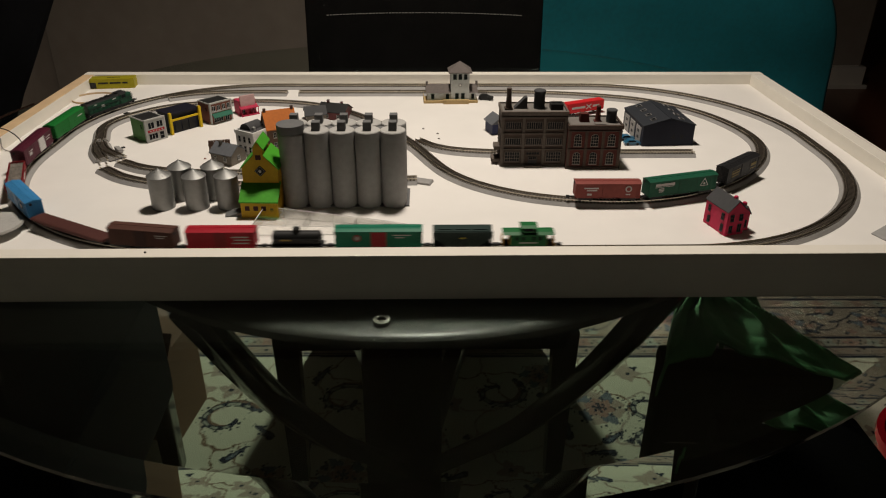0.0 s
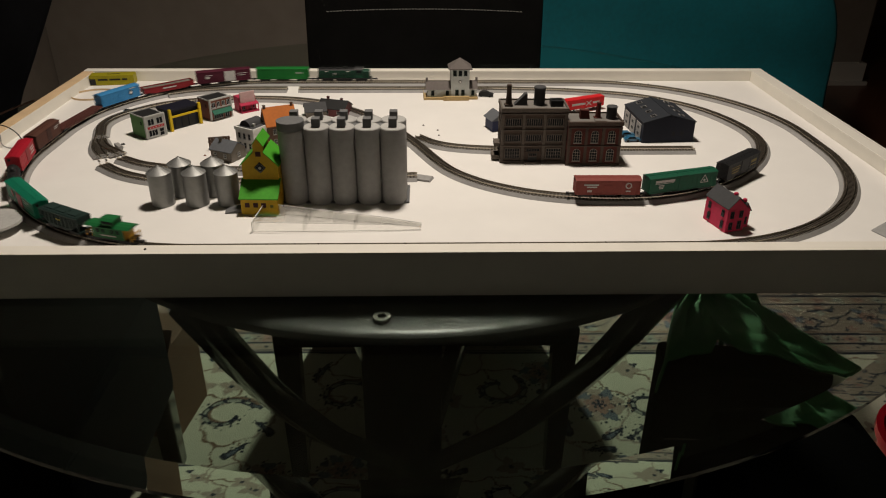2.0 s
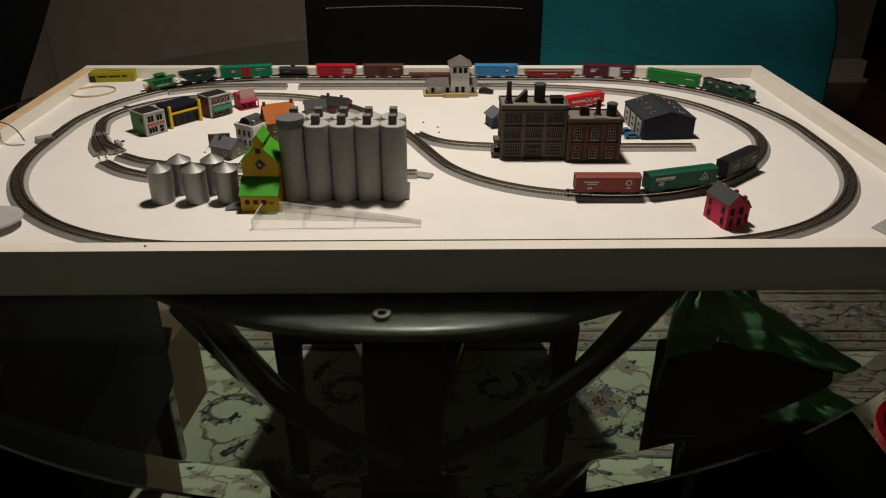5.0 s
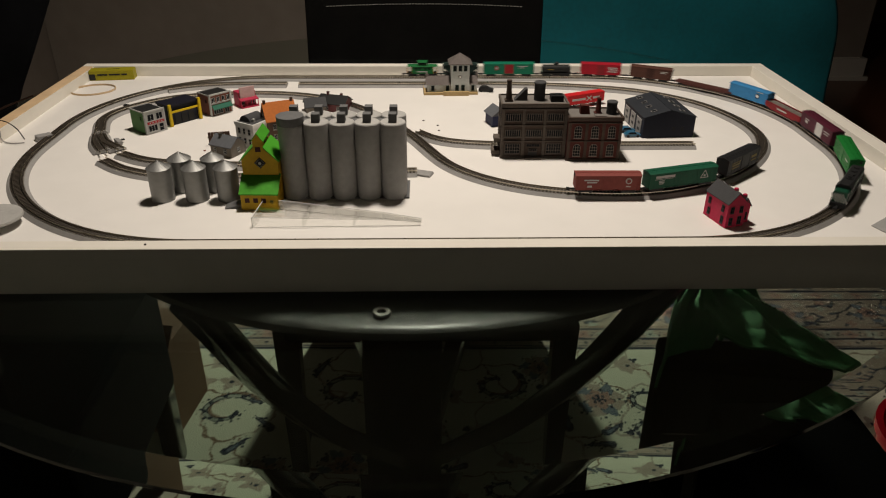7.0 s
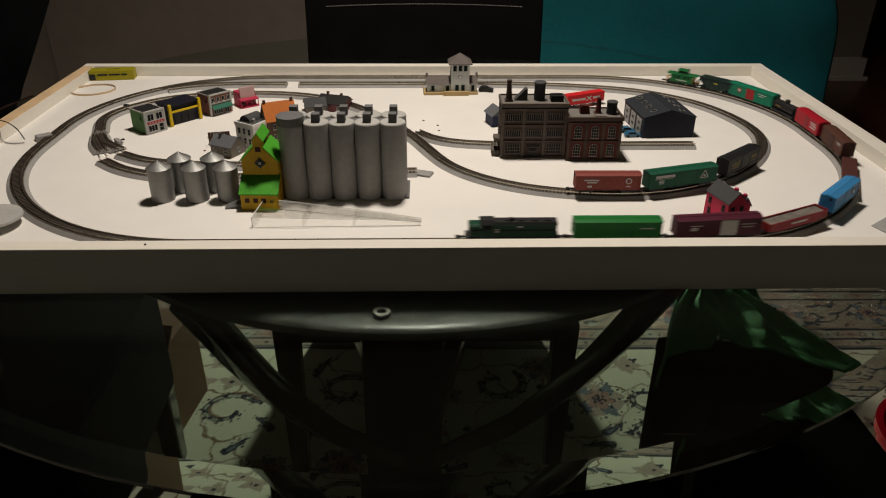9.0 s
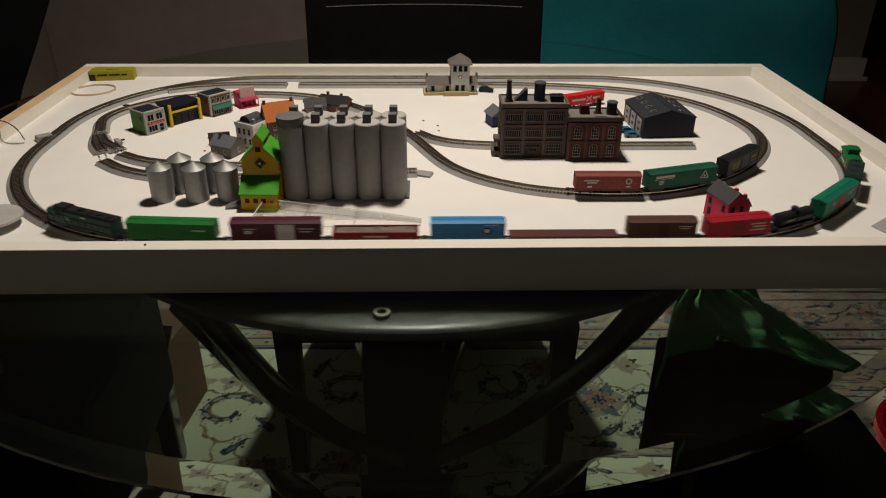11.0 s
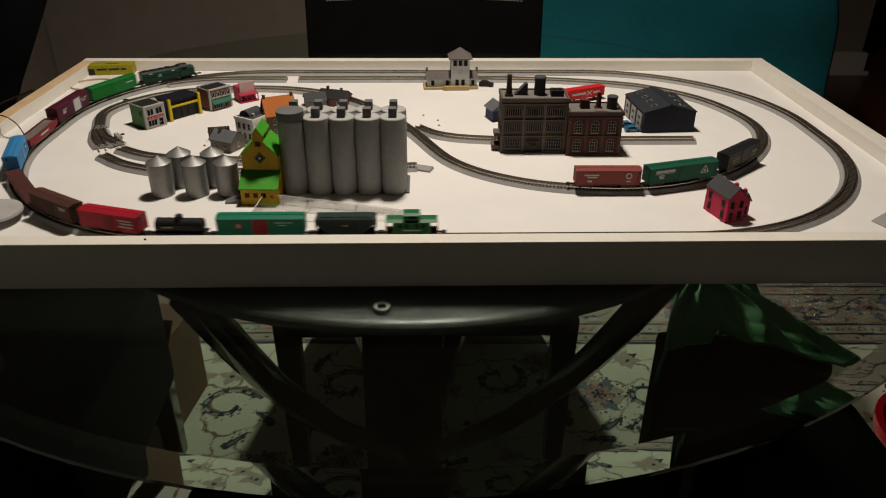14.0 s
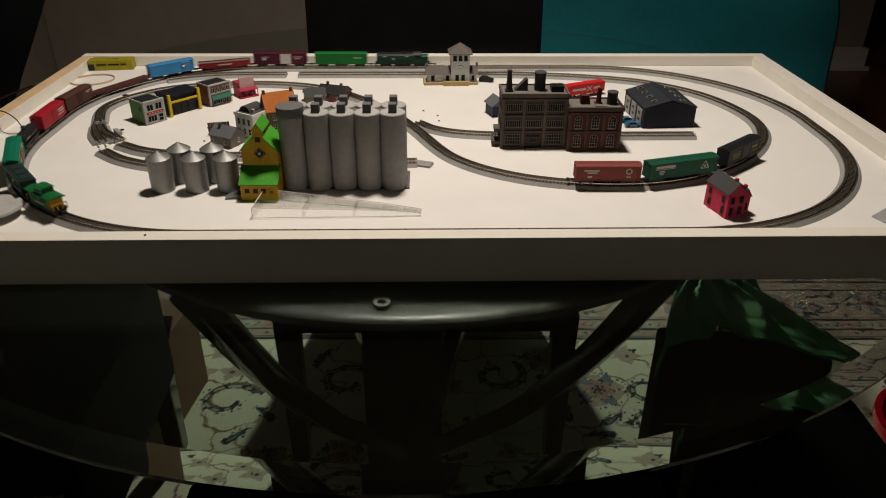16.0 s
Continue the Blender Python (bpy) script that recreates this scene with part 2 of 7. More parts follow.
def build_room():
    structure("floor", box(bm_new(), -3.4, 4.2, -2.2, 6.2, -0.1, 0.0), M_HARDWOOD, "dark red-brown hardwood floor")
    structure("ceiling", box(bm_new(), -3.4, 4.2, -2.2, 6.2, CEIL, CEIL + 0.1), M_CEIL, "plain ceiling out of view, tinted olive to colour the bounced light")
    structure("wall_north", box(bm_new(), -2.47, 2.579, YN, YN + 0.14, 0, CEIL), M_WALL, "grey-brown painted wall behind the table")
    structure("wall_partition", box(bm_new(), -1.637, 0.20, 3.30, 3.42, 0, CEIL), M_WALL, "grey-brown painted partition wall behind the chair")
    structure("wall_return", box(bm_new(), -1.76, -1.64, 2.30, 3.42, 0, CEIL), M_WALL, "grey-brown painted return wall beside the partition")
    structure("trim", box(bm_new(), -1.655, -1.618, 2.21, 2.30, 0, 2.10), M_TRIM, "white painted casing at the end of the return wall")
    structure("wall_west", box(bm_new(), -3.3, -3.2, -2.1, 6.1, 0, CEIL), M_WALL, "grey-brown painted side wall")
    structure("wall_east", box(bm_new(), 4.0, 4.1, -2.1, 6.1, 0, CEIL), M_WALL, "grey-brown painted side wall")
    structure("wall_south", box(bm_new(), -3.2, 4.0, -2.1, -2.0, 0, CEIL), M_WALL, "grey-brown painted wall of the dining room")
    structure("wall_far", box(bm_new(), -3.2, 4.0, 6.0, 6.1, 0, CEIL), M_WALL, "dark wall of the unlit next room")
    structure("wall_corner", box(bm_new(), -2.60, -2.474, 2.9, YN + 0.14, 0, CEIL), M_WALL, "short return wall in the corner")
    bm = bm_new()
    prism(bm, [(0, 0), (0.016, 0), (0.016, 0.095), (0.008, 0.125), (0, 0.13)], 0, 5.04)
    bmesh.ops.transform(bm, matrix=pose(-2.47, YN, 0, 0, 0, -90), verts=bm.verts)
    structure("baseboard", bm, M_TRIM, "white painted baseboard along the wall")
    bm = bm_new()
    box(bm, 2.38, 2.602, YN - 0.03, YN - 0.017, 0, 0.128)
    box(bm, 2.38, 2.628, YN - 0.042, YN - 0.018, 0, 0.022)
    box(bm, 2.583, 2.602, YN - 0.017, YN + 0.16, 0, 0.128)
    structure("trim", bm, M_TRIM, "white plinth at the end of the wall")


def rug_material():
    """Wool pile: the woven colours, with a fine tuft grain."""
    m = bpy.data.materials.new("woven_floral_wool")
    m.use_nodes = True
    nt = m.node_tree
    b = nt.nodes["Principled BSDF"]
    b.inputs["Roughness"].default_value, b.inputs["Specular IOR Level"].default_value = 0.95, 0.1
    tc = nt.nodes.new("ShaderNodeTexCoord")
    col = nt.nodes.new("ShaderNodeVertexColor")
    col.layer_name = "weave"
    fine = nt.nodes.new("ShaderNodeTexNoise")
    fine.inputs["Scale"].default_value, fine.inputs["Detail"].default_value = 260, 3
    nt.links.new(tc.outputs["Object"], fine.inputs["Vector"])
    rng = nt.nodes.new("ShaderNodeMapRange")
    rng.inputs["To Min"].default_value, rng.inputs["To Max"].default_value = 0.62, 1.15
    nt.links.new(fine.outputs["Fac"], rng.inputs["Value"])
    mul = nt.nodes.new("ShaderNodeVectorMath")
    mul.operation = "SCALE"
    nt.links.new(col.outputs["Color"], mul.inputs[0])
    nt.links.new(rng.outputs["Result"], mul.inputs["Scale"])
    nt.links.new(mul.outputs["Vector"], b.inputs["Base Color"])
    bp = nt.nodes.new("ShaderNodeBump")
    bp.inputs["Strength"].default_value, bp.inputs["Distance"].default_value = 0.5, 0.003
    nt.links.new(fine.outputs["Fac"], bp.inputs["Height"])
    nt.links.new(bp.outputs["Normal"], b.inputs["Normal"])
    return m


R_CREAM, R_NAVY, R_BLUE, R_ROSE = (0.54, 0.52, 0.41), (0.022, 0.026, 0.042), (0.12, 0.14, 0.17), (0.28, 0.17, 0.14)
R_TAUPE, R_RUST, R_GROUND, R_SAGE = (0.33, 0.27, 0.22), (0.19, 0.12, 0.085), (0.29, 0.235, 0.19), (0.30, 0.31, 0.26)


class Weave:
    """A sheet of knots: x and y lines, finer where the rug lies open to view, and one colour at each knot."""

    def __init__(self, xs, ys):
        self.xs, self.ys = xs, ys
        self.c = np.empty((len(xs), len(ys), 3))
        self.c[:] = R_CREAM

    def window(self, x, y, r):
        i0, i1 = np.searchsorted(self.xs, (x - r, x + r))
        j0, j1 = np.searchsorted(self.ys, (y - r, y + r))
        X, Y = np.meshgrid(self.xs[i0:i1] - x, self.ys[j0:j1] - y, indexing="ij")
        return (slice(i0, i1), slice(j0, j1)), X, Y

    def lobes(self, x, y, r, n, wave, rgb, turn=0.0, ragged=0.0):
        """A petalled patch."""
        w, X, Y = self.window(x, y, r * 1.6)
        a = np.arctan2(Y, X) + turn
        edge = r * (1 + wave * np.cos(n * a) + ragged * np.sin(3 * n * a + 1.3))
        self.c[w][np.hypot(X, Y) < edge] = rgb

    def stroke(self, pts, width, rgb):
        """A line through points, with a width at each end."""
        w0, w1 = width
        p = np.array(pts)
        cx, cy = p.mean(0)
        r = np.hypot(*(p - (cx, cy)).T).max() + max(width)
        w, X, Y = self.window(cx, cy, r)
        if X.size == 0:
            return
        d = np.full(X.shape, 9.0)
        for k, (a, b) in enumerate(p - (cx, cy)):
            d = np.minimum(d, np.hypot(X - a, Y - b) - (w0 + (w1 - w0) * k / (len(p) - 1)))
        self.c[w][d < 0] = rgb

    def blossom(self, x, y, r, turn=0.0, rgb=R_TAUPE):
        self.lobes(x, y, r, 4, 0.30, rgb, turn, 0.06)
        self.lobes(x, y, r * 0.24, 3, 0.1, R_NAVY)

    def leaf(self, x, y, l, turn):
        """A ragged navy leaf with a blue-grey heart."""
        c, s_ = math.cos(turn), math.sin(turn)
        spine = [(x + c * l * u - s_ * 0.18 * l * math.sin(3 * u), y + s_ * l * u + c * 0.18 * l * math.sin(3 * u)) for u in np.linspace(-0.5, 0.5, 9)]
        self.stroke(spine, (l * 0.19, l * 0.05), R_NAVY)
        for u, q in ((-0.25, 1.1), (0.05, -1.1), (0.2, 1.0)):
            bx, by = x + c * l * u, y + s_ * l * u
            self.stroke([(bx, by), (bx + math.cos(turn + q) * l * 0.2, by + math.sin(turn + q) * l * 0.2), (bx + math.cos(turn + q) * l * 0.38, by + math.sin(turn + q) * l * 0.38)], (l * 0.10, l * 0.03), R_NAVY)
        self.stroke(spine[1:6], (l * 0.09, l * 0.03), R_BLUE)

    def scroll(self, x, y, r, turn, way):
        """A spiral frond: rose edging, navy hooks, blue-grey heart."""
        pts = []
        for k in range(70):
            u = k / 69
            a = turn + way * u * 5.4
            q = r * (1.0 - 0.62 * u)
            pts.append((x + q * math.cos(a), y + 0.85 * q * math.sin(a)))
        self.stroke([(a + 0.006 * way, b + 0.006) for a, b in pts[:52]], (r * 0.15, r * 0.08), R_RUST)
        self.stroke(pts, (r * 0.115, r * 0.09), R_NAVY)
        self.stroke(pts[2:60], (r * 0.07, r * 0.05), R_SAGE)
        for k in range(6, 70, 9):
            a, b = pts[k]
            q = math.atan2(b - y, a - x) - way * 0.5
            self.stroke([(a, b), (a + math.cos(q) * r * 0.2, b + math.sin(q) * r * 0.2), (a + math.cos(q + way) * r * 0.28, b + math.sin(q + way) * r * 0.28)], (r * 0.09, r * 0.03), R_NAVY)
        self.leaf(pts[0][0], pts[0][1], r * 0.55, turn + way * 1.9)

    def rosette(self, x, y, r, turn):
        """A large flower: ragged outer petals in blue-grey and navy about a rose heart."""
        for k in range(9):
            a = turn + k * 2 * math.pi / 9
            self.lobes(x + r * 0.68 * math.cos(a), y + r * 0.68 * math.sin(a), r * 0.27, 3, 0.25, R_BLUE if k % 2 else R_TAUPE, a)
            self.stroke([(x + r * q * math.cos(a + g), y + r * q * math.sin(a + g)) for q, g in ((0.55, 0.25), (0.75, 0.38), (0.98, 0.28), (1.05, 0.1))], (r * 0.07, r * 0.045), R_NAVY)
        self.lobes(x, y, r * 0.50, 6, 0.12, R_ROSE, turn, 0.05)
        for k in range(6):
            a = turn + 0.4 + k * math.pi / 3
            self.stroke([(x + r * 0.22 * math.cos(a), y + r * 0.22 * math.sin(a)), (x + r * 0.42 * math.cos(a + 0.4), y + r * 0.42 * math.sin(a + 0.4))], (r * 0.07, r * 0.04), R_NAVY)
        self.lobes(x, y, r * 0.13, 4, 0.2, R_NAVY)

    def vine(self, x0, y0, x1, y1, bend, rgb=R_RUST, width=0.0032):
        n = 26
        px_, py_ = -(y1 - y0), x1 - x0
        pts = [(x0 + (x1 - x0) * u + px_ * bend * math.sin(math.pi * u) + 0.004 * math.sin(17 * u), y0 + (y1 - y0) * u + py_ * bend * math.sin(math.pi * u) + 0.004 * math.cos(13 * u)) for u in np.linspace(0, 1, n)]
        self.stroke(pts, (width, width), rgb)


RUG_TURN = 0.018


def weave_rug(w):
    """Cream field with scrolls and blossoms, two narrow guard stripes, and a close rose-brown border."""
    rnd = random.Random(7)
    # field: a jittered lattice joined by vines
    node = {}
    for i in range(-13, 14):
        for j in range(-4, 17):
            node[i, j] = (0.134 * i + (0.067 if j % 2 else 0) + rnd.uniform(-0.03, 0.03), 1.545 - 0.122 * j + rnd.uniform(-0.02, 0.02))
    for (i, j), (x, y) in node.items():
        for di, dj in ((1, 0), (0, 1)):
            if (i + di, j + dj) in node and rnd.random() < 0.72:
                w.vine(x, y, *node[i + di, j + dj], rnd.uniform(-0.3, 0.3), R_RUST if rnd.random() < 0.5 else R_TAUPE)
    big = {(-0.479, 1.374): "scroll", (0.421, 1.400): "rosette", (0.543, 1.400): "scroll", (-0.02, 1.30): "rosette", (-0.20, 1.44): "scroll", (0.18, 1.46): "scroll"}
    for (i, j), (x, y) in node.items():
        if any(math.hypot(x - a, y - b) < 0.10 for a, b in big) or any(math.hypot(x - a, y - b) < 0.065 for a, b in ((-0.427, 1.259), (-0.384, 1.333), (0.439, 1.300), (0.388, 1.246), (-0.525, 1.48))):
            continue
        k = rnd.random()
        if k < 0.42:
            w.blossom(x, y, rnd.uniform(0.020, 0.028), rnd.uniform(0, 6))
        elif k < 0.80:
            w.leaf(x, y, rnd.uniform(0.045, 0.062), rnd.uniform(0, 6.28))
        elif k < 0.90 or y < 1.2:
            w.rosette(x, y, rnd.uniform(0.05, 0.065), rnd.uniform(0, 6))
        else:
            w.scroll(x, y, 0.06, rnd.uniform(0, 6), rnd.choice((-1, 1)))
        w.lobes(x + rnd.uniform(-0.05, 0.05), y + rnd.uniform(-0.05, 0.05), 0.009, 3, 0.3, R_NAVY, rnd.uniform(0, 6))
    for (x, y), what in big.items():
        if what == "scroll":
            w.scroll(x, y, 0.070, 0.6, 1 if x < 0 else -1)
        else:
            w.rosette(x, y, 0.066, 0.3)
    for x, y in ((-0.560, 1.480), (-0.490, 1.482), (0.523, 1.532), (-0.40, 1.50)):
        w.blossom(x, y, 0.026, x * 9)
    for x, y, a in ((-0.427, 1.259, 0.4), (-0.384, 1.333, 2.0), (0.439, 1.300, 0.2), (0.388, 1.246, 2.8), (0.33, 1.33, 1.2)):
        w.leaf(x, y, 0.058, a)
    # border ground and stripes
    X, Y = np.meshgrid(w.xs, w.ys, indexing="ij")
    Z = Y + RUG_TURN * X
    w.c[Z > 1.617] = R_GROUND
    for k in range(-28, 29):
        x = 0.062 * k
        w.blossom(x, 1.683 - RUG_TURN * x, 0.017, k, R_ROSE if k % 2 else R_SAGE)
        w.stroke([(x + 0.024, 1.678 - RUG_TURN * x), (x + 0.031, 1.690 - RUG_TURN * x), (x + 0.040, 1.680 - RUG_TURN * x)], (0.004, 0.003), R_NAVY)
        w.stroke([(x, 1.643 - RUG_TURN * x), (x + 0.02, 1.650 - RUG_TURN * x), (x + 0.036, 1.640 - RUG_TURN * x)], (0.005, 0.003), R_NAVY if k % 2 else R_ROSE)
        for zc in (1.885, 2.12):
            w.blossom(x, zc - RUG_TURN * x, 0.015, k, R_ROSE if k % 2 else R_SAGE)
    for lo, hi in ((1.715, 1.862), (1.915, 2.10)):
        mid = (lo + hi) / 2
        for k in range(-11, 12):
            x = 0.165 * k + 0.05
            y = mid - RUG_TURN * x
            w.vine(x, y, x + 0.165, y, 0.3 if k % 2 else -0.3, R_NAVY, 0.0035)
            for q in range(12):
                u, v = rnd.uniform(-0.08, 0.08), rnd.uniform(lo - mid + 0.012, hi - mid - 0.012)
                w.leaf(x + u, y + v, rnd.uniform(0.024, 0.036), rnd.uniform(-0.6, 0.6) + (0 if q % 2 else 2.4))
            for q in range(4):
                w.lobes(x + rnd.uniform(-0.08, 0.08), y + rnd.uniform(lo - mid + 0.012, hi - mid - 0.012), 0.012, 4, 0.3, R_SAGE if q % 2 else R_ROSE, rnd.uniform(0, 6))
            w.rosette(x + (0.082 if k % 2 else 0), y, 0.055, 0.2 * k)
    for c, h, rgb in ((1.617, 0.0045, R_NAVY), (1.628, 0.002, R_NAVY), (1.661, 0.004, R_NAVY), (1.707, 0.0045, R_NAVY), (1.718, 0.0022, R_RUST), (1.862, 0.004, R_NAVY), (1.908, 0.0045, R_NAVY), (2.10, 0.005, R_NAVY)):
        w.c[np.abs(Z - c) < h] = rgb


def build_rug():
    xs = np.concatenate([np.arange(-1.75, -0.78, 0.016), np.arange(-0.78, 1.52, 0.0036), np.arange(1.52, 1.7501, 0.016)])
    ys = np.concatenate([np.arange(-0.40, 1.02, 0.016), np.arange(1.02, 2.02, 0.0036), np.arange(2.02, 2.2501, 0.016)])
    w = Weave(xs, ys)
    weave_rug(w)
    nx, ny = len(xs), len(ys)
    X, Y = np.meshgrid(xs, ys, indexing="ij")
    top = np.stack([X, Y, np.full_like(X, 0.012)], -1).reshape(-1, 3)
    idx = np.arange(nx * ny).reshape(nx, ny)
    quads = np.stack([idx[:-1, :-1], idx[1:, :-1], idx[1:, 1:], idx[:-1, 1:]], -1).reshape(-1, 4)
    # bound edge down to the floor
    rim = np.concatenate([idx[:, 0], idx[-1, 1:], idx[-2::-1, -1], idx[0, -2:0:-1]])
    low = top[rim] * (1, 1, 0)
    k = len(rim)
    a, b = np.arange(k), (np.arange(k) + 1) % k
    skirt = np.stack([rim[b], rim[a], nx * ny + a, nx * ny + b], -1)
    co, fc = np.concatenate([top, low]), np.concatenate([quads, skirt])
    me = bpy.data.meshes.new("rug")
    me.vertices.add(len(co))
    me.vertices.foreach_set("co", co.ravel())
    me.loops.add(fc.size)
    me.loops.foreach_set("vertex_index", fc.ravel().astype(np.int32))
    me.polygons.add(len(fc))
    me.polygons.foreach_set("loop_start", np.arange(0, fc.size, 4, dtype=np.int32))
    me.update(calc_edges=True)
    me.validate()
    tint = np.ones((len(co), 4), dtype=np.float32)
    tint[:nx * ny, :3] = w.c.reshape(-1, 3)
    tint[nx * ny:, :3] = R_GROUND
    layer = me.color_attributes.new("weave", "FLOAT_COLOR", "POINT")
    layer.data.foreach_set("color", tint.ravel())
    me.materials.append(rug_material())
    tagged(new("rug", me), "cream floral rug with navy and rose scrolls, on the floor", "rug")


build_room()
build_rug()

# ---- glass table ----
TX, TY, ZG = -0.020, 1.185, 0.7645


def ring(bm, r0, r1, z0, z1, n=96):
    rows = []
    for r, z in ((r0, z0), (r1, z0), (r1, z1), (r0, z1)):
        rows.append([bm.verts.new((r * math.cos(2 * math.pi * i / n), r * math.sin(2 * math.pi * i / n), z)) for i in range(n)])
    for k in range(4):
        a, b = rows[k], rows[(k + 1) % 4]
        for i in range(n):
            j = (i + 1) % n
            bm.faces.new((a[i], a[j], b[j], b[i]))
    return bm


def build_table():
    t = thing("dining_table", "round glass dining table with curved dark espresso wooden legs", "table", pose(TX, TY, 0))
    bm = bm_new()
    n, rows = 128, []
    for r, z in ((0.811, ZG - 0.012), (0.813, ZG - 0.0105), (0.813, ZG - 0.0062), (0.787, ZG)):
        rows.append([bm.verts.new((r * math.cos(2 * math.pi * i / n), 0.030 + r * math.sin(2 * math.pi * i / n), z)) for i in range(n)])
    bm.faces.new(rows[0][::-1])
    bm.faces.new(rows[-1])
    for a, b in zip(rows, rows[1:]):
        for i in range(n):
            j = (i + 1) % n
            bm.faces.new((a[i], a[j], b[j], b[i]))
    top = part("glass_top", bm, M_GLASS, t, "clear bevelled glass top")
    top.visible_shadow = False
    # a flat hoop with a softly crowned outer edge
    hoop = ((0.392, 0.727), (0.533, 0.727), (0.538, 0.730), (0.5395, 0.735), (0.5385, 0.7395), (0.5355, 0.7422), (0.529, 0.7440), (0.520, 0.7452), (0.508, 0.7458), (0.490, 0.746), (0.396, 0.746), (0.392, 0.742))
    bm = bm_new()
    n = 128
    rows = [[bm.verts.new((r * math.cos(2 * math.pi * i / n), r * math.sin(2 * math.pi * i / n), z)) for i in range(n)] for r, z in hoop]
    for k in range(len(rows)):
        a, b = rows[k], rows[(k + 1) % len(rows)]
        for i in range(n):
            j = (i + 1) % n
            bm.faces.new((a[i], a[j], b[j], b[i]))
    part("ring", bm, M_LACQUER, t, "glossy dark ring under the glass", 0, True)
    for a in (-93.2, -20, 70, 160):
        q = radians(a)
        b = bm_new()
        ring(b, 0.0045, 0.0098, 0.746, 0.7505, 28)
        bmesh.ops.translate(b, vec=(0.511 * math.cos(q), 0.511 * math.sin(q), 0), verts=b.verts)
        part("bolt", b, M_BOLT, t, "dull metal ring bolt", 0.0012, True)
    # long legs that sweep in from the hoop to the foot of the post
    sweep_in = ((0.540, 0.755), (0.500, 0.680), (0.457, 0.600), (0.418, 0.533), (0.363, 0.450), (0.299, 0.360), (0.258, 0.310), (0.165, 0.205), (0.095, 0.125), (0.055, 0.080))
    for a in (-118.4, -53, 61.6, 127):
        q = radians(a)
        pts = [p for p in spline([(r * math.cos(q), r * math.sin(q), z) for r, z in sweep_in], 0.02) if p[2] < 0.741]
        bm = sweep(bm_new(), pts, [(-0.0185, -0.0175), (0.0185, -0.0175), (0.0185, 0.0175), (-0.0185, 0.0175)])
        part("leg", bm, M_ESPRESSO, t, "curved dark wooden leg", 0.004, True)
    part("column", box(bm_new(), -0.105, 0.05, -0.045, 0.105, 0.012, 0.70), M_ESPRESSO, t, "square dark centre post", 0.006)


build_table()

# ---- the layout board ----
BX0, BX1, BY0, BY1 = -0.672, 0.682, 0.7024, 1.4805


def build_board():
    t = thing("layout_board", "shallow white painted tray board resting on the glass table", "board", pose(0, 0, 0))
    w = 0.0205
    wr = 0.0265
    part("deck", box(bm_new(), BX0 + w + 0.001, BX1 - wr - 0.001, BY0 + w + 0.001, BY1 - w - 0.001, ZB - 0.012, ZB), M_BOARD, t, "white painted deck")
    part("front_rail", box(bm_new(), BX0, BX1, BY0, BY0 + w, ZG, 0.82), M_FRAME, t, "", 0.0012)
    part("back_rail", box(bm_new(), BX0, BX1, BY1 - w, BY1, ZG, 0.82), M_FRAME, t, "", 0.0012)
    part("side_rail", box(bm_new(), BX0, BX0 + w, BY0 + w + 0.0005, BY1 - w - 0.0005, ZG, 0.8197), M_RAWWOOD, t, "pine rail with little paint on top", 0.0012)
    part("side_rail", box(bm_new(), BX1 - wr, BX1, BY0 + w + 0.0005, BY1 - w - 0.0005, ZG, 0.8197), M_FRAME, t, "", 0.0012)
    part("side_lining", box(bm_new(), BX0 + w + 0.0003, BX0 + w + 0.0028, BY0 + w + 0.003, BY1 - w - 0.003, ZB, 0.8185), M_FRAME, t)
    for x, z in ((BX0 + 0.02, 0.8), (BX1 - 0.03, 0.81)):
        part("screw", cyl(bm_new(), 0, 0, 0, 0.0012, 0.003, 0.0025, 12, pose(x + 0.012, BY1 - w, 0.813, 90)), M_WHEEL, t)
    part("nail", cyl(bm_new(), -0.3045, 0.7125, 0.82, 0.8212, 0.0014, 0.0012, 10), M_WHEEL, t)


build_board()

# ---- railway track ----
OX0, OX1, OY0, OY1 = -0.5775, 0.6125, 0.7440, 1.4335
R_FL, R_BL, R_BR, R_FR = 0.314, 0.288, 0.312, 0.309


def oval_pieces():
    """The outer loop, clockwise from the right end of the front straight: straights and arcs (centre, radius, start angle)."""
    h = math.pi / 2
    return [("line", (OX1 - R_FR, OY0), (OX0 + R_FL, OY0)), ("arc", (OX0 + R_FL, OY0 + R_FL), R_FL, -h),
            ("line", (OX0, OY0 + R_FL), (OX0, OY1 - R_BL)), ("arc", (OX0 + R_BL, OY1 - R_BL), R_BL, 2 * h),
            ("line", (OX0 + R_BL, OY1), (OX1 - R_BR, OY1)), ("arc", (OX1 - R_BR, OY1 - R_BR), R_BR, h),
            ("line", (OX1, OY1 - R_BR), (OX1, OY0 + R_FR)), ("arc", (OX1 - R_FR, OY0 + R_FR), R_FR, 0)]


def piece_length(p):
    return math.dist(p[1], p[2]) if p[0] == "line" else p[2] * math.pi / 2


OVAL = oval_pieces()
OVAL_LENGTH = sum(piece_length(p) for p in OVAL)


def on_oval(s):
    """The place on the outer loop at arc length s."""
    s %= OVAL_LENGTH
    for p in OVAL:
        l = piece_length(p)
        if s <= l:
            if p[0] == "line":
                u = s / l
                return Vector((p[1][0] + (p[2][0] - p[1][0]) * u, p[1][1] + (p[2][1] - p[1][1]) * u, ZR))
            a = p[3] - s / p[2]
            return Vector((p[1][0] + p[2] * math.cos(a), p[1][1] + p[2] * math.sin(a), ZR))
        s -= l
    return Vector((*OVAL[0][1], ZR))


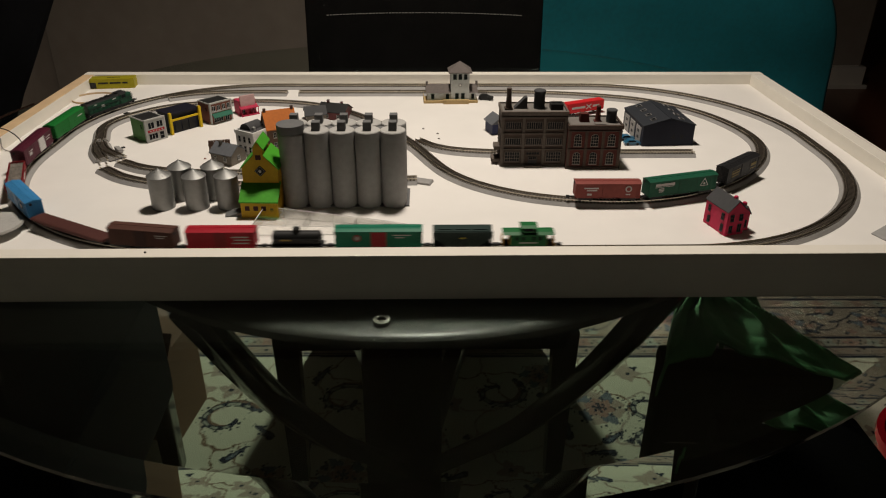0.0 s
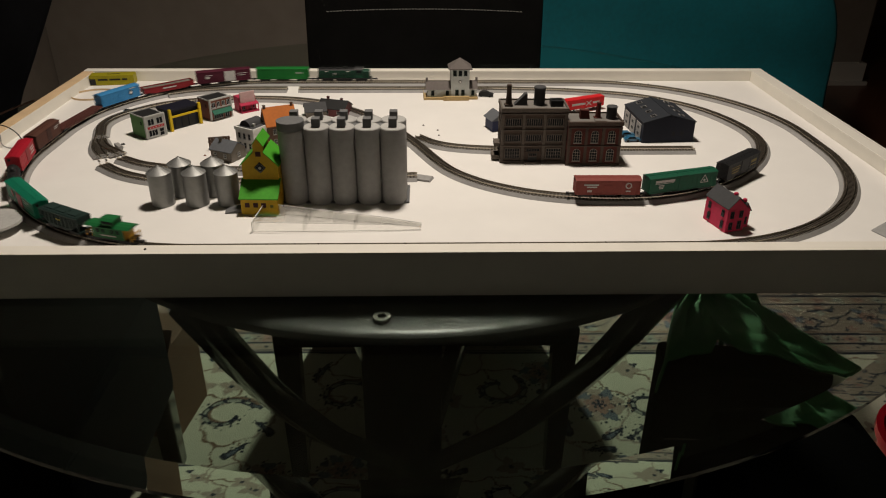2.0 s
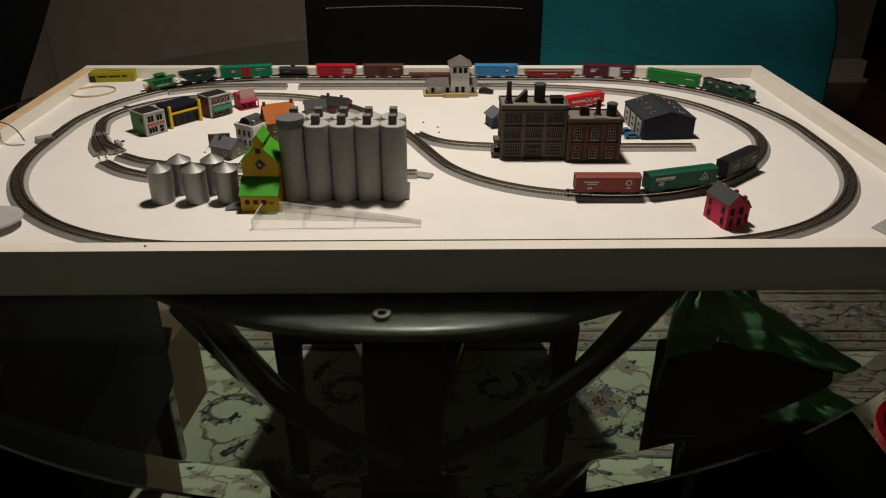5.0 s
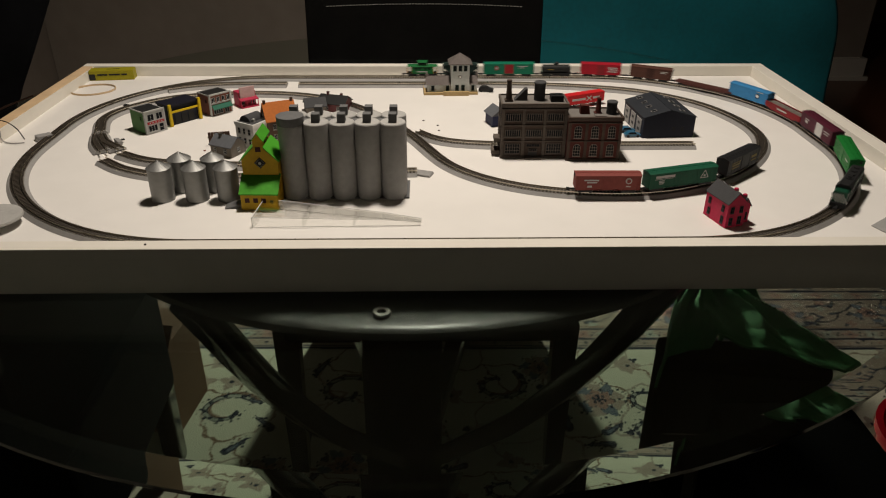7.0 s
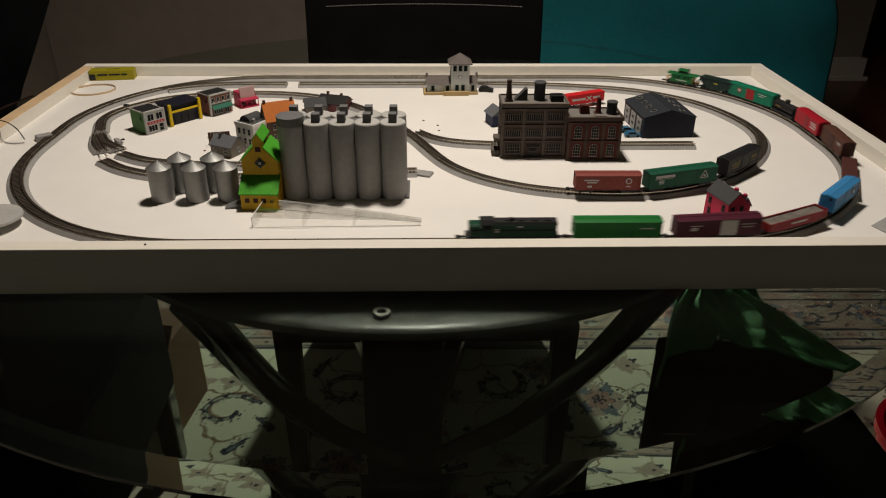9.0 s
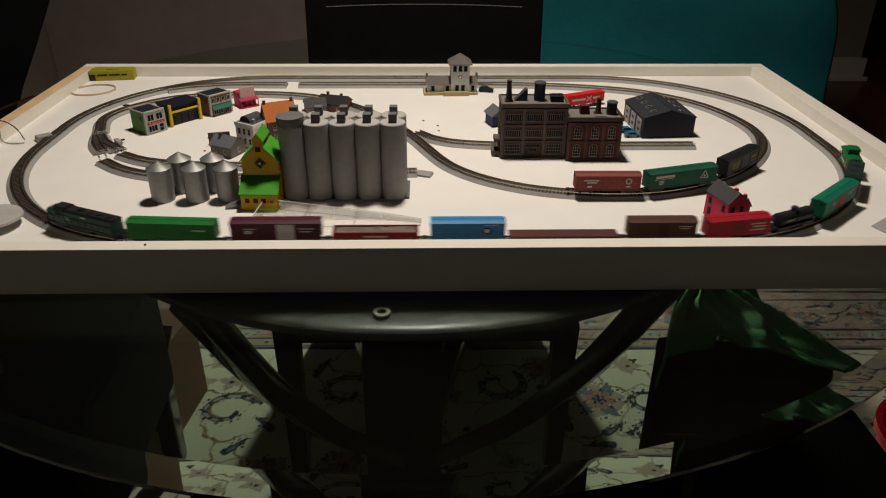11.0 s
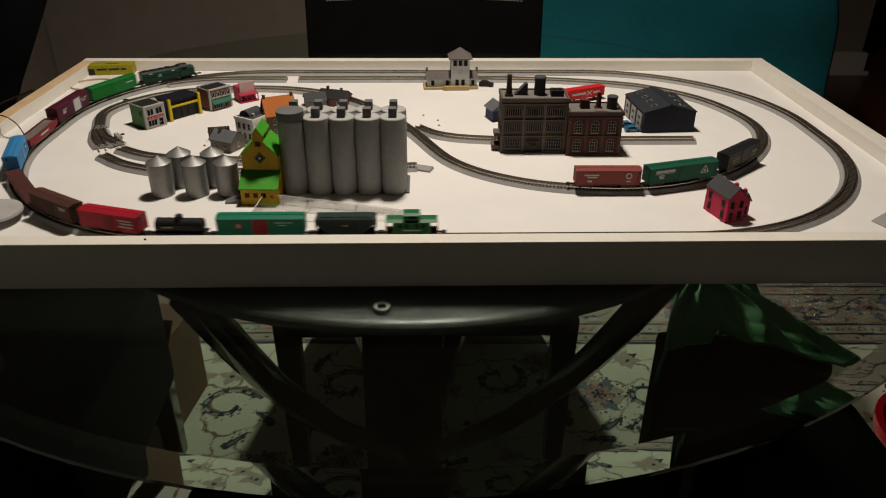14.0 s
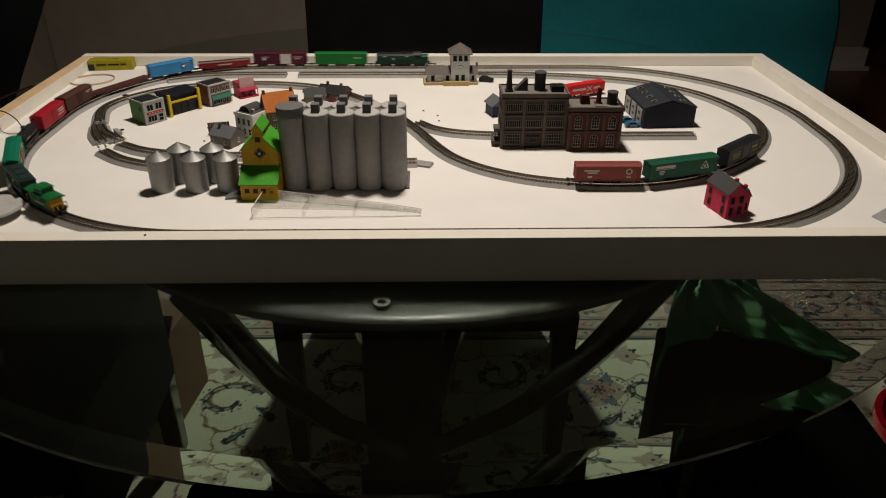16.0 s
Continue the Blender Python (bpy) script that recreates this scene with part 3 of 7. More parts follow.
def build_track(label, pts, closed=False, raised=0.0, t=None):
    """Sectional track: grey moulded bed, dark ballast top, sleepers and two bright rails."""
    t = t or thing("railway_track", label, "track", pose(0, 0, 0), "model railway track")
    base = [(p[0], p[1], ZB + raised) for p in pts]
    part("roadbed", sweep(bm_new(), base, [(-0.0135, 0.0002), (0.0135, 0.0002), (0.0095, 0.0042), (-0.0095, 0.0042)], closed), M_BED, t, "grey moulded roadbed")
    part("ballast", sweep(bm_new(), base, [(-0.0088, 0.0040), (0.0088, 0.0040), (0.0086, 0.0048), (-0.0086, 0.0048)], closed), M_BEDTOP, t, "dark ballast strip")
    verts, faces = [], []
    n = len(pts)
    for i, p in enumerate(base):
        if not closed and (i == 0 or i == n - 1):
            continue
        d = Vector(base[(i + 1) % n]) - Vector(base[i - 1])
        d.normalize()
        sd = Vector((d.y, -d.x, 0))
        k = len(verts)
        for z in (0.0044, 0.0058):
            for a, b in ((-1, -1), (1, -1), (1, 1), (-1, 1)):
                verts.append(Vector(p) + sd * (0.0080 * a) + d * (0.00125 * b) + Vector((0, 0, z)))
        faces += [(k + 4, k + 5, k + 6, k + 7), (k, k + 1, k + 5, k + 4), (k + 1, k + 2, k + 6, k + 5), (k + 2, k + 3, k + 7, k + 6), (k + 3, k, k + 4, k + 7)]
    me = bpy.data.meshes.new("sleeper_strip")
    me.from_pydata(verts, [], faces)
    me.materials.append(M_TIE)
    sl = tagged(new("sleeper_strip", me), "dark brown sleepers", kind="stuff")
    sl.parent = t
    for side in (-1, 1):
        c = 0.0048 * side
        part("rail", sweep(bm_new(), base, [(c - 0.00045, 0.0054), (c + 0.00045, 0.0054), (c + 0.00045, 0.0075), (c - 0.00045, 0.0075)], closed), M_RAIL, t, "bright nickel rail")
    return t


def build_tracks():
    n = int(OVAL_LENGTH / 0.0047)
    build_track("grey roadbed outer oval track with nickel rails, on the white board", [on_oval(OVAL_LENGTH * i / n) for i in range(n)], True)
    build_track("grey roadbed inner loop track crossing the white board",
                spline([(-0.513, 1.122), (-0.530, 1.19), (-0.505, 1.25), (-0.44, 1.305), (-0.32, 1.328), (-0.22, 1.315), (-0.145, 1.272), (-0.07, 1.19),
                        (-0.018, 1.095), (0.041, 0.970), (0.125, 0.903), (0.235, 0.877), (0.338, 0.891), (0.438, 0.951), (0.510, 1.045),
                        (0.528, 1.14), (0.49, 1.252), (0.41, 1.330), (0.31, 1.367), (0.18, 1.3865), (0.0, 1.3885), (-0.243, 1.3885)]))
    build_track("short grey passing siding track beside the outer loop", spline([(-0.262, 1.3885), (-0.36, 1.388), (-0.43, 1.375), (-0.478, 1.352)]))
    build_track("grey factory siding track on the white board", spline([(-0.012, 1.118), (0.014, 1.089), (0.05, 1.071), (0.11, 1.0615), (0.20, 1.0595), (0.416, 1.0595)]))
    build_track("curved grey siding track behind the grain bins", spline([(-0.447, 1.028), (-0.40, 1.0), (-0.335, 0.9845), (-0.25, 0.981), (-0.17, 0.981)]))
    build_track("curved grey siding track leading to the silos", spline([(-0.463, 1.002), (-0.42, 0.967), (-0.365, 0.944), (-0.30, 0.937), (-0.20, 0.943), (-0.10, 0.953), (-0.0075, 0.957)]))
    t = thing("derailed_turnout", "grey turnout lying crooked between three track ends", "track", pose(0, 0, 0), "model railway track")
    fork = ((-0.5100, 1.1080), (-0.4960, 1.0680), (-0.4740, 1.0330)), ((-0.5060, 1.1060), (-0.4860, 1.0720), (-0.4560, 1.0450))
    for k, ctrl in enumerate(fork):
        build_track("", spline([(x, y, 0) for x, y in ctrl]), False, 0.0010 + 0.0006 * k, t)
    m = pose(-0.4690, 1.0800, ZB + 0.0002, 0, 0, 128)
    part("switch_motor", box(bm_new(), -0.010, 0.010, -0.0035, 0.0035, 0, 0.0060, m), M_BED, t, "grey switch motor box", 0.0008)
    part("lever", box(bm_new(), -0.002, 0.002, -0.0095, -0.0045, 0.004, 0.0056, m), M_BLACK, t)
    for x, y, a in ((-0.5120, 1.1140, 110), (-0.4720, 1.0295, 122), (-0.4530, 1.0430, 140)):
        b = bm_new()
        for q in (-0.0048, 0.0048):
            box(b, -0.006, 0.006, q - 0.0008, q + 0.0008, 0.0056, 0.0078, pose(x, y, ZB, 0, 0, a))
        part("rail_joiner", b, M_RAIL, t, "bright rail joiners")
    # loose rail joiner ends
    for x, y, a in ((0.4215, 1.2325, 20), (-0.5205, 1.268, -25)):
        j = thing("rail_clip", "small black plastic track clip lying on the board", "clip", pose(x, y, ZB, 0, 0, a), "loose track clips")
        bm = box(bm_new(), -0.006, 0.006, -0.0022, 0.0022, 0, 0.0025)
        box(bm, -0.009, -0.004, -0.0032, 0.0032, 0, 0.0015)
        part("clip_body", bm, M_BLACK, j, "", 0.0005)


build_tracks()

# ---- rolling stock (local x forward, z from the rail head) ----


def bogie(parent, x, wheel_r=0.0027, half=0.0068):
    """A two-axle truck: side frames, bolster and four wheels."""
    b = new("bogie")
    b.empty_display_size = 0.01
    b.parent = parent
    b.location = (x, 0, 0)
    bm = bm_new()
    for s in (-1, 1):
        prism(bm, [(-half - 0.003, 0.0022), (half + 0.003, 0.0022), (half + 0.002, 0.0048), (half * 0.35, 0.0056), (-half * 0.35, 0.0056), (-half - 0.002, 0.0048)],
              s * 0.0066 - 0.0007, s * 0.0066 + 0.0007)
    box(bm, -0.002, 0.002, -0.0062, 0.0062, 0.0032, 0.0058)
    part("side_frame", bm, M_BLACK, b)
    for ax in (-half, half):
        bm = bm_new()
        for s in (-1, 1):
            cyl(bm, 0, 0, -0.0009, 0.0009, wheel_r, wheel_r, 14, pose(ax, s * 0.0048, wheel_r, 90))
        cyl(bm, 0, 0, -0.0048, 0.0048, 0.0007, 0.0007, 8, pose(ax, 0, wheel_r, 90))
        part("wheelset", bm, M_WHEEL, b)
    return b


def coupler(parent, x, s):
    bm = box(bm_new(), min(x, x + s * 0.009), max(x, x + s * 0.009), -0.0012, 0.0012, 0.0034, 0.0052)
    box(bm, min(x + s * 0.007, x + s * 0.011), max(x + s * 0.007, x + s * 0.011), -0.0026, 0.0022, 0.0030, 0.0056)
    part("coupler", bm, M_BLACK, parent, "", 0.0004)


def underframe(t, l, w=0.0165, z=0.0052):
    bm = box(bm_new(), -l / 2 + 0.001, l / 2 - 0.001, -0.003, 0.003, z - 0.001, z + 0.0012)
    box(bm, -l * 0.12, l * 0.12, -w * 0.38, w * 0.38, z - 0.0022, z + 0.001)
    cyl(bm, 0, 0, -0.008, 0.008, 0.0018, 0.0018, 10, pose(l * 0.06, w * 0.2, z - 0.0015, 0, 90))
    part("underframe", bm, M_BLACK, t)


def bars(t, rows, mt, side_y):
    """Unreadable lettering as thin bars on both sides: centre x, z, length, height."""
    for x, z, l, h in rows:
        for s in (-1, 1):
            part("lettering", box(bm_new(), -l / 2, l / 2, -0.0001, 0.0001, -h / 2, h / 2, pose(x * -s, s * side_y, z)), mt, t)


BOGIES = {}


def running_gear(t, l, inset=0.014):
    BOGIES[t.name] = [bogie(t, l / 2 - inset), bogie(t, -l / 2 + inset)]
    coupler(t, l / 2 - 0.001, 1)
    coupler(t, -l / 2 + 0.001, -1)


def boxcar(label, l, h, paint, roof, door, w=0.0185, ribs=11, letters=(), letter_mat=None, door_w=0.014, door_off=0.0, plug=False, group="moving train"):
    t = thing("boxcar", label, "freight car", pose(0, 0, ZR), group)
    z0, z1 = 0.0062, 0.0062 + h
    underframe(t, l)
    y = w / 2
    part("body", box(bm_new(), -l / 2, l / 2, -y, y, z0, z1 - 0.0012), paint, t, "", 0.0004)
    bm = prism(bm_new(), [(-y - 0.0004, z1 - 0.0012), (y + 0.0004, z1 - 0.0012), (y * 0.5, z1 + 0.0002), (0, z1 + 0.0008), (-y * 0.5, z1 + 0.0002)], -l / 2 - 0.0006, l / 2 + 0.0006, pose(0, 0, 0, 0, 0, 90))
    n = max(8, int(l / 0.0075))
    for i in range(n):
        box(bm, -0.0004, 0.0004, -y * 0.5, y * 0.5, z1 - 0.001, z1 + 0.0007, pose(-l / 2 + l * (i + 0.5) / n, 0, 0))
    part("roof", bm, roof, t)
    part("roof_walk", box(bm_new(), -l / 2, l / 2, -0.0016, 0.0016, z1 + 0.0004, z1 + 0.0010), roof, t)
    bm = bm_new()
    for s in (-1, 1):
        for i in range(ribs):
            x = -l / 2 + l * (i + 0.5) / ribs
            if abs(x) > door_w * 0.62:
                box(bm, x - 0.00035, x + 0.00035, s * y - 0.0003, s * y + 0.0003, z0 + 0.001, z1 - 0.0018)
        box(bm, -l / 2, l / 2, s * y - 0.0004, s * y + 0.0004, z0 - 0.0003, z0 + 0.0009)
        box(bm, -l / 2, l / 2, s * y - 0.0004, s * y + 0.0004, z1 - 0.0022, z1 - 0.0012)
    part("side_ribs", bm, paint, t)
    for s in (-1, 1):
        bm = box(bm_new(), -door_w / 2, door_w / 2, s * y - 0.0006, s * y + 0.0006, z0 + 0.0008, z1 - 0.002)
        for k in range(4):
            zz = z0 + 0.003 + (h - 0.006) * k / 3
            box(bm, -door_w * 0.42, door_w * 0.42, s * y - 0.0008, s * y + 0.0008, zz - 0.0003, zz + 0.0003)
        bmesh.ops.translate(bm, vec=(-s * door_off, 0, 0), verts=bm.verts)
        part("door", bm, door, t)
        part("door_track", box(bm_new(), -door_w, door_w, s * y - 0.0009, s * y + 0.0009, z0 - 0.0002, z0 + 0.0006), M_BLACK if plug else paint, t)
        bm = bm_new()
        for k in range(6):
            zz = z0 + 0.002 + 0.0026 * k
            if zz < z1 - 0.002:
                box(bm, s * l / 2 - 0.0004, s * l / 2 + 0.0005, -y * 0.85, y * 0.85, zz, zz + 0.0009)
        part("end_ribs", bm, paint, t)
        bm = bm_new()
        for k in range(5):
            zz = z0 + 0.002 + h * 0.17 * k
            box(bm, s * (l / 2 - 0.0055), s * (l / 2 - 0.001), -s * y - 0.0007, -s * y + 0.0007, zz, zz + 0.0004)
        part("ladder", bm, paint, t)
        part("brake_wheel", cyl(bm_new(), 0, 0, 0, 0.0006, 0.0018, 0.0018, 14, pose(s * (l / 2 + 0.0008), 0.004, z1 - 0.004, 0, 90)), M_BLACK, t)
    running_gear(t, l)
    if letters:
        bars(t, letters, letter_mat or M_TEXTWHITE, y + 0.0004)
    return t


def flat_or_gondola(label, l, paint, load=None, side=0.0):
    t = thing("flatcar" if not side else "gondola", label, "freight car", pose(0, 0, ZR), "moving train")
    w, z0 = 0.0185, 0.0058
    underframe(t, l)
    bm = box(bm_new(), -l / 2, l / 2, -w / 2, w / 2, z0, z0 + 0.0022)
    for s in (-1, 1):
        prism(bm, [(-l / 2, z0 + 0.0022), (-l * 0.32, z0 - 0.0018), (l * 0.32, z0 - 0.0018), (l / 2, z0 + 0.0022)], s * w / 2 - 0.0005, s * w / 2 + 0.0005)
    part("deck", bm, paint, t, "", 0.0003)
    if side:
        bm = bm_new()
        for s in (-1, 1):
            box(bm, -l / 2, l / 2, s * w / 2 - 0.0006, s * w / 2 + 0.0006, z0 + 0.001, z0 + side)
            box(bm, -l / 2, l / 2, s * w / 2 - 0.001, s * w / 2 + 0.001, z0 + side - 0.001, z0 + side)
            for i in range(13):
                x = -l / 2 + l * (i + 0.5) / 13
                box(bm, x - 0.0005, x + 0.0005, s * w / 2 - 0.001, s * w / 2 + 0.001, z0 + 0.001, z0 + side)
            box(bm, s * l / 2 - 0.0006, s * l / 2 + 0.0006, -w / 2, w / 2, z0 + 0.001, z0 + side + 0.0008)
        part("side", bm, paint, t)
        bm = bm_new()
        nx, ny = 40, 8
        grid = [[bm.verts.new((-l / 2 + 0.002 + (l - 0.004) * i / nx, -w / 2 + 0.001 + (w - 0.002) * j / ny,
                               z0 + side - 0.0014 + 0.0008 * noise.noise(Vector((i * 0.7, j * 0.7, l * 90))))) for j in range(ny + 1)] for i in range(nx + 1)]
        for i in range(nx):
            for j in range(ny):
                bm.faces.new((grid[i][j], grid[i + 1][j], grid[i + 1][j + 1], grid[i][j + 1]))
        part("load", bm, load, t, "grey gravel load")
        bars(t, [(0, z0 + side * 0.5, 0.026, 0.0022)], M_TEXTWHITE, w / 2 + 0.0011)
    else:
        bm = bm_new()
        for i in range(30):
            x = -l / 2 + l * (i + 0.5) / 30
            box(bm, x - l / 66, x + l / 66, -w / 2 + 0.0004, w / 2 - 0.0004, z0 + 0.002, z0 + 0.0027)
        part("planks", bm, paint, t, "plank deck")
        bm = bm_new()
        for s in (-1, 1):
            for i in range(12):
                x = -l / 2 + l * (i + 0.5) / 12
                box(bm, x - 0.0006, x + 0.0006, s * w / 2 - 0.0012, s * w / 2 + 0.0012, z0 + 0.0002, z0 + 0.002)
        part("stake_pockets", bm, paint, t)
    running_gear(t, l)
    return t


def tank_car(label, l):
    t = thing("tank_car", label, "freight car", pose(0, 0, ZR), "moving train")
    underframe(t, l)
    bm = box(bm_new(), -l / 2, l / 2, -0.0075, 0.0075, 0.0056, 0.0068)
    part("deck", bm, M_BLACK, t)
    bm = cyl(bm_new(), 0, 0, -l / 2 + 0.004, l / 2 - 0.004, 0.0078, 0.0078, 28, pose(0, 0, 0.0145, 0, 90))
    for s in (-1, 1):
        cyl(bm, 0, 0, 0, 0.0018, 0.0076, 0.004, 28, pose(s * (l / 2 - 0.004), 0, 0.0145, 0, 90 * s))
    part("tank", bm, M_BLACK, t, "black tank barrel", 0, True)
    bm = cyl(bm_new(), 0, 0, 0.020, 0.0262, 0.0042, 0.0042, 20)
    cyl(bm, 0, 0, 0.0262, 0.0275, 0.0036, 0.0022, 20)
    part("dome", bm, M_BLACK, t, "", 0, True)
    bm = bm_new()
    for s in (-1, 1):
        box(bm, -l / 2 + 0.004, l / 2 - 0.004, s * 0.0086 - 0.0003, s * 0.0086 + 0.0003, 0.0158, 0.0164)
        for x in (-0.4, -0.2, 0, 0.2, 0.4):
            box(bm, x * l - 0.0003, x * l + 0.0003, s * 0.008 - 0.0006, s * 0.008 + 0.0006, 0.0145, 0.0164)
            cyl(bm, 0, 0, -0.0004, 0.0004, 0.0081, 0.0081, 24, pose(x * l, 0, 0.0145, 0, 90)) if s > 0 else None
    part("handrail", bm, M_BLACK, t)
    bars(t, [(-0.012, 0.0145, 0.012, 0.0018)], toy("gold_lettering", (0.35, 0.25, 0.06)), 0.0083)
    running_gear(t, l, 0.012)
    return t


def hopper_car(label, l, paint):
    t = thing("hopper_car", label, "freight car", pose(0, 0, ZR), "moving train")
    underframe(t, l)
    w, z0, z1 = 0.0185, 0.0062, 0.0245
    bm = prism(bm_new(), [(-l / 2, z1), (-l / 2, z1 - 0.007), (-l * 0.30, z0 + 0.001), (-l * 0.1, z0 - 0.002), (0, z0 + 0.002), (l * 0.1, z0 - 0.002), (l * 0.30, z0 + 0.001), (l / 2, z1 - 0.007), (l / 2, z1)], -w / 2 + 0.0005, w / 2 - 0.0005)
    part("body", bm, paint, t)
    bm = bm_new()
    for s in (-1, 1):
        box(bm, -l / 2, l / 2, s * (w / 2) - 0.0007, s * (w / 2) + 0.0007, z1 - 0.0016, z1)
        for i in range(9):
            x = -l * 0.42 + l * 0.84 * i / 8
            box(bm, x - 0.0005, x + 0.0005, s * w / 2 - 0.0007, s * w / 2 + 0.0006, z0 + 0.003 + max(0, abs(x) / l - 0.28) * 0.04, z1 - 0.001)
        box(bm, s * l / 2 - 0.001, s * l / 2 + 0.0002, -w / 2, -w / 2 + 0.0012, z0, z1)
        box(bm, s * l / 2 - 0.001, s * l / 2 + 0.0002, w / 2 - 0.0012, w / 2, z0, z1)
        box(bm, s * (l / 2) - 0.0085 * (s > 0), s * (l / 2) + 0.0085 * (s < 0), -w / 2, w / 2, z0 - 0.0006, z0 + 0.0006)
    part("side_ribs", bm, paint, t)
    bm = box(bm_new(), -l / 2 + 0.001, l / 2 - 0.001, -w / 2 + 0.001, w / 2 - 0.001, z1 - 0.001, z1 + 0.0006)
    for i in range(3):
        box(bm, -0.008, 0.008, -0.005, 0.005, z1, z1 + 0.0015, pose((i - 1) * l * 0.3, 0, 0))
    part("cover", bm, paint, t)
    bars(t, [(0.0, 0.017, 0.006, 0.002)], toy("yellow_lettering", (0.5, 0.4, 0.05)), w / 2 + 0.0004)
    running_gear(t, l, 0.011)
    return t


def caboose(label, l, paint, yellow):
    t = thing("caboose", label, "railway caboose", pose(0, 0, ZR), "moving train")
    underframe(t, l)
    w, z0, z1 = 0.0180, 0.0062, 0.0208
    bl = l * 0.72
    part("body", box(bm_new(), -bl / 2, bl / 2, -w / 2, w / 2, z0, z1), paint, t, "", 0.0003)
    part("platform", box(bm_new(), -l / 2, l / 2, -w / 2, w / 2, z0 - 0.001, z0 + 0.0006), M_BLACK, t)
    bm = prism(bm_new(), [(-w / 2 - 0.001, z1 - 0.0004), (w / 2 + 0.001, z1 - 0.0004), (w * 0.3, z1 + 0.0016), (0, z1 + 0.0022), (-w * 0.3, z1 + 0.0016)], -l / 2, l / 2, pose(0, 0, 0, 0, 0, 90))
    part("roof", bm, paint, t, "bright green roof")
    bm = box(bm_new(), -0.0085, 0.0085, -w * 0.42, w * 0.42, z1 + 0.001, z1 + 0.0075)
    part("cupola", bm, paint, t, "", 0.0003)
    part("cupola_roof", prism(bm_new(), [(-w * 0.5, z1 + 0.0075), (w * 0.5, z1 + 0.0075), (w * 0.25, z1 + 0.0092), (-w * 0.25, z1 + 0.0092)], -0.0095, 0.0095, pose(0, 0, 0, 0, 0, 90)), paint, t)
    for s in (-1, 1):
        part("end_wall", box(bm_new(), s * bl / 2 - 0.0005, s * bl / 2 + 0.0006, -w / 2 + 0.0004, w / 2 - 0.0004, z0 + 0.0006, z1 - 0.0006), yellow, t, "yellow end wall")
        bm = bm_new()
        for y in (-w / 2 + 0.0006, -0.003, 0.003, w / 2 - 0.0006):
            box(bm, s * l / 2 - 0.0008, s * l / 2 + 0.0002, y - 0.0004, y + 0.0004, z0, z0 + 0.0075)
        box(bm, s * l / 2 - 0.0008, s * l / 2 + 0.0002, -w / 2, w / 2, z0 + 0.0068, z0 + 0.0078)
        part("end_railing", bm, yellow, t, "yellow end railing")
        for x in (-0.013, -0.006, 0.006, 0.013):
            part("window", box(bm_new(), x - 0.0017, x + 0.0017, s * w / 2 - 0.0003, s * w / 2 + 0.0003, 0.0135, 0.018), M_GLASSDARK, t)
        part("cupola_window", box(bm_new(), -0.006, 0.006, s * w * 0.42 - 0.0003, s * w * 0.42 + 0.0003, z1 + 0.0035, z1 + 0.0062), M_GLASSDARK, t)
    bars(t, [(0.0, 0.0105, 0.02, 0.0015)], M_TEXTWHITE, w / 2 + 0.0003)
    running_gear(t, l, 0.010)
    return t


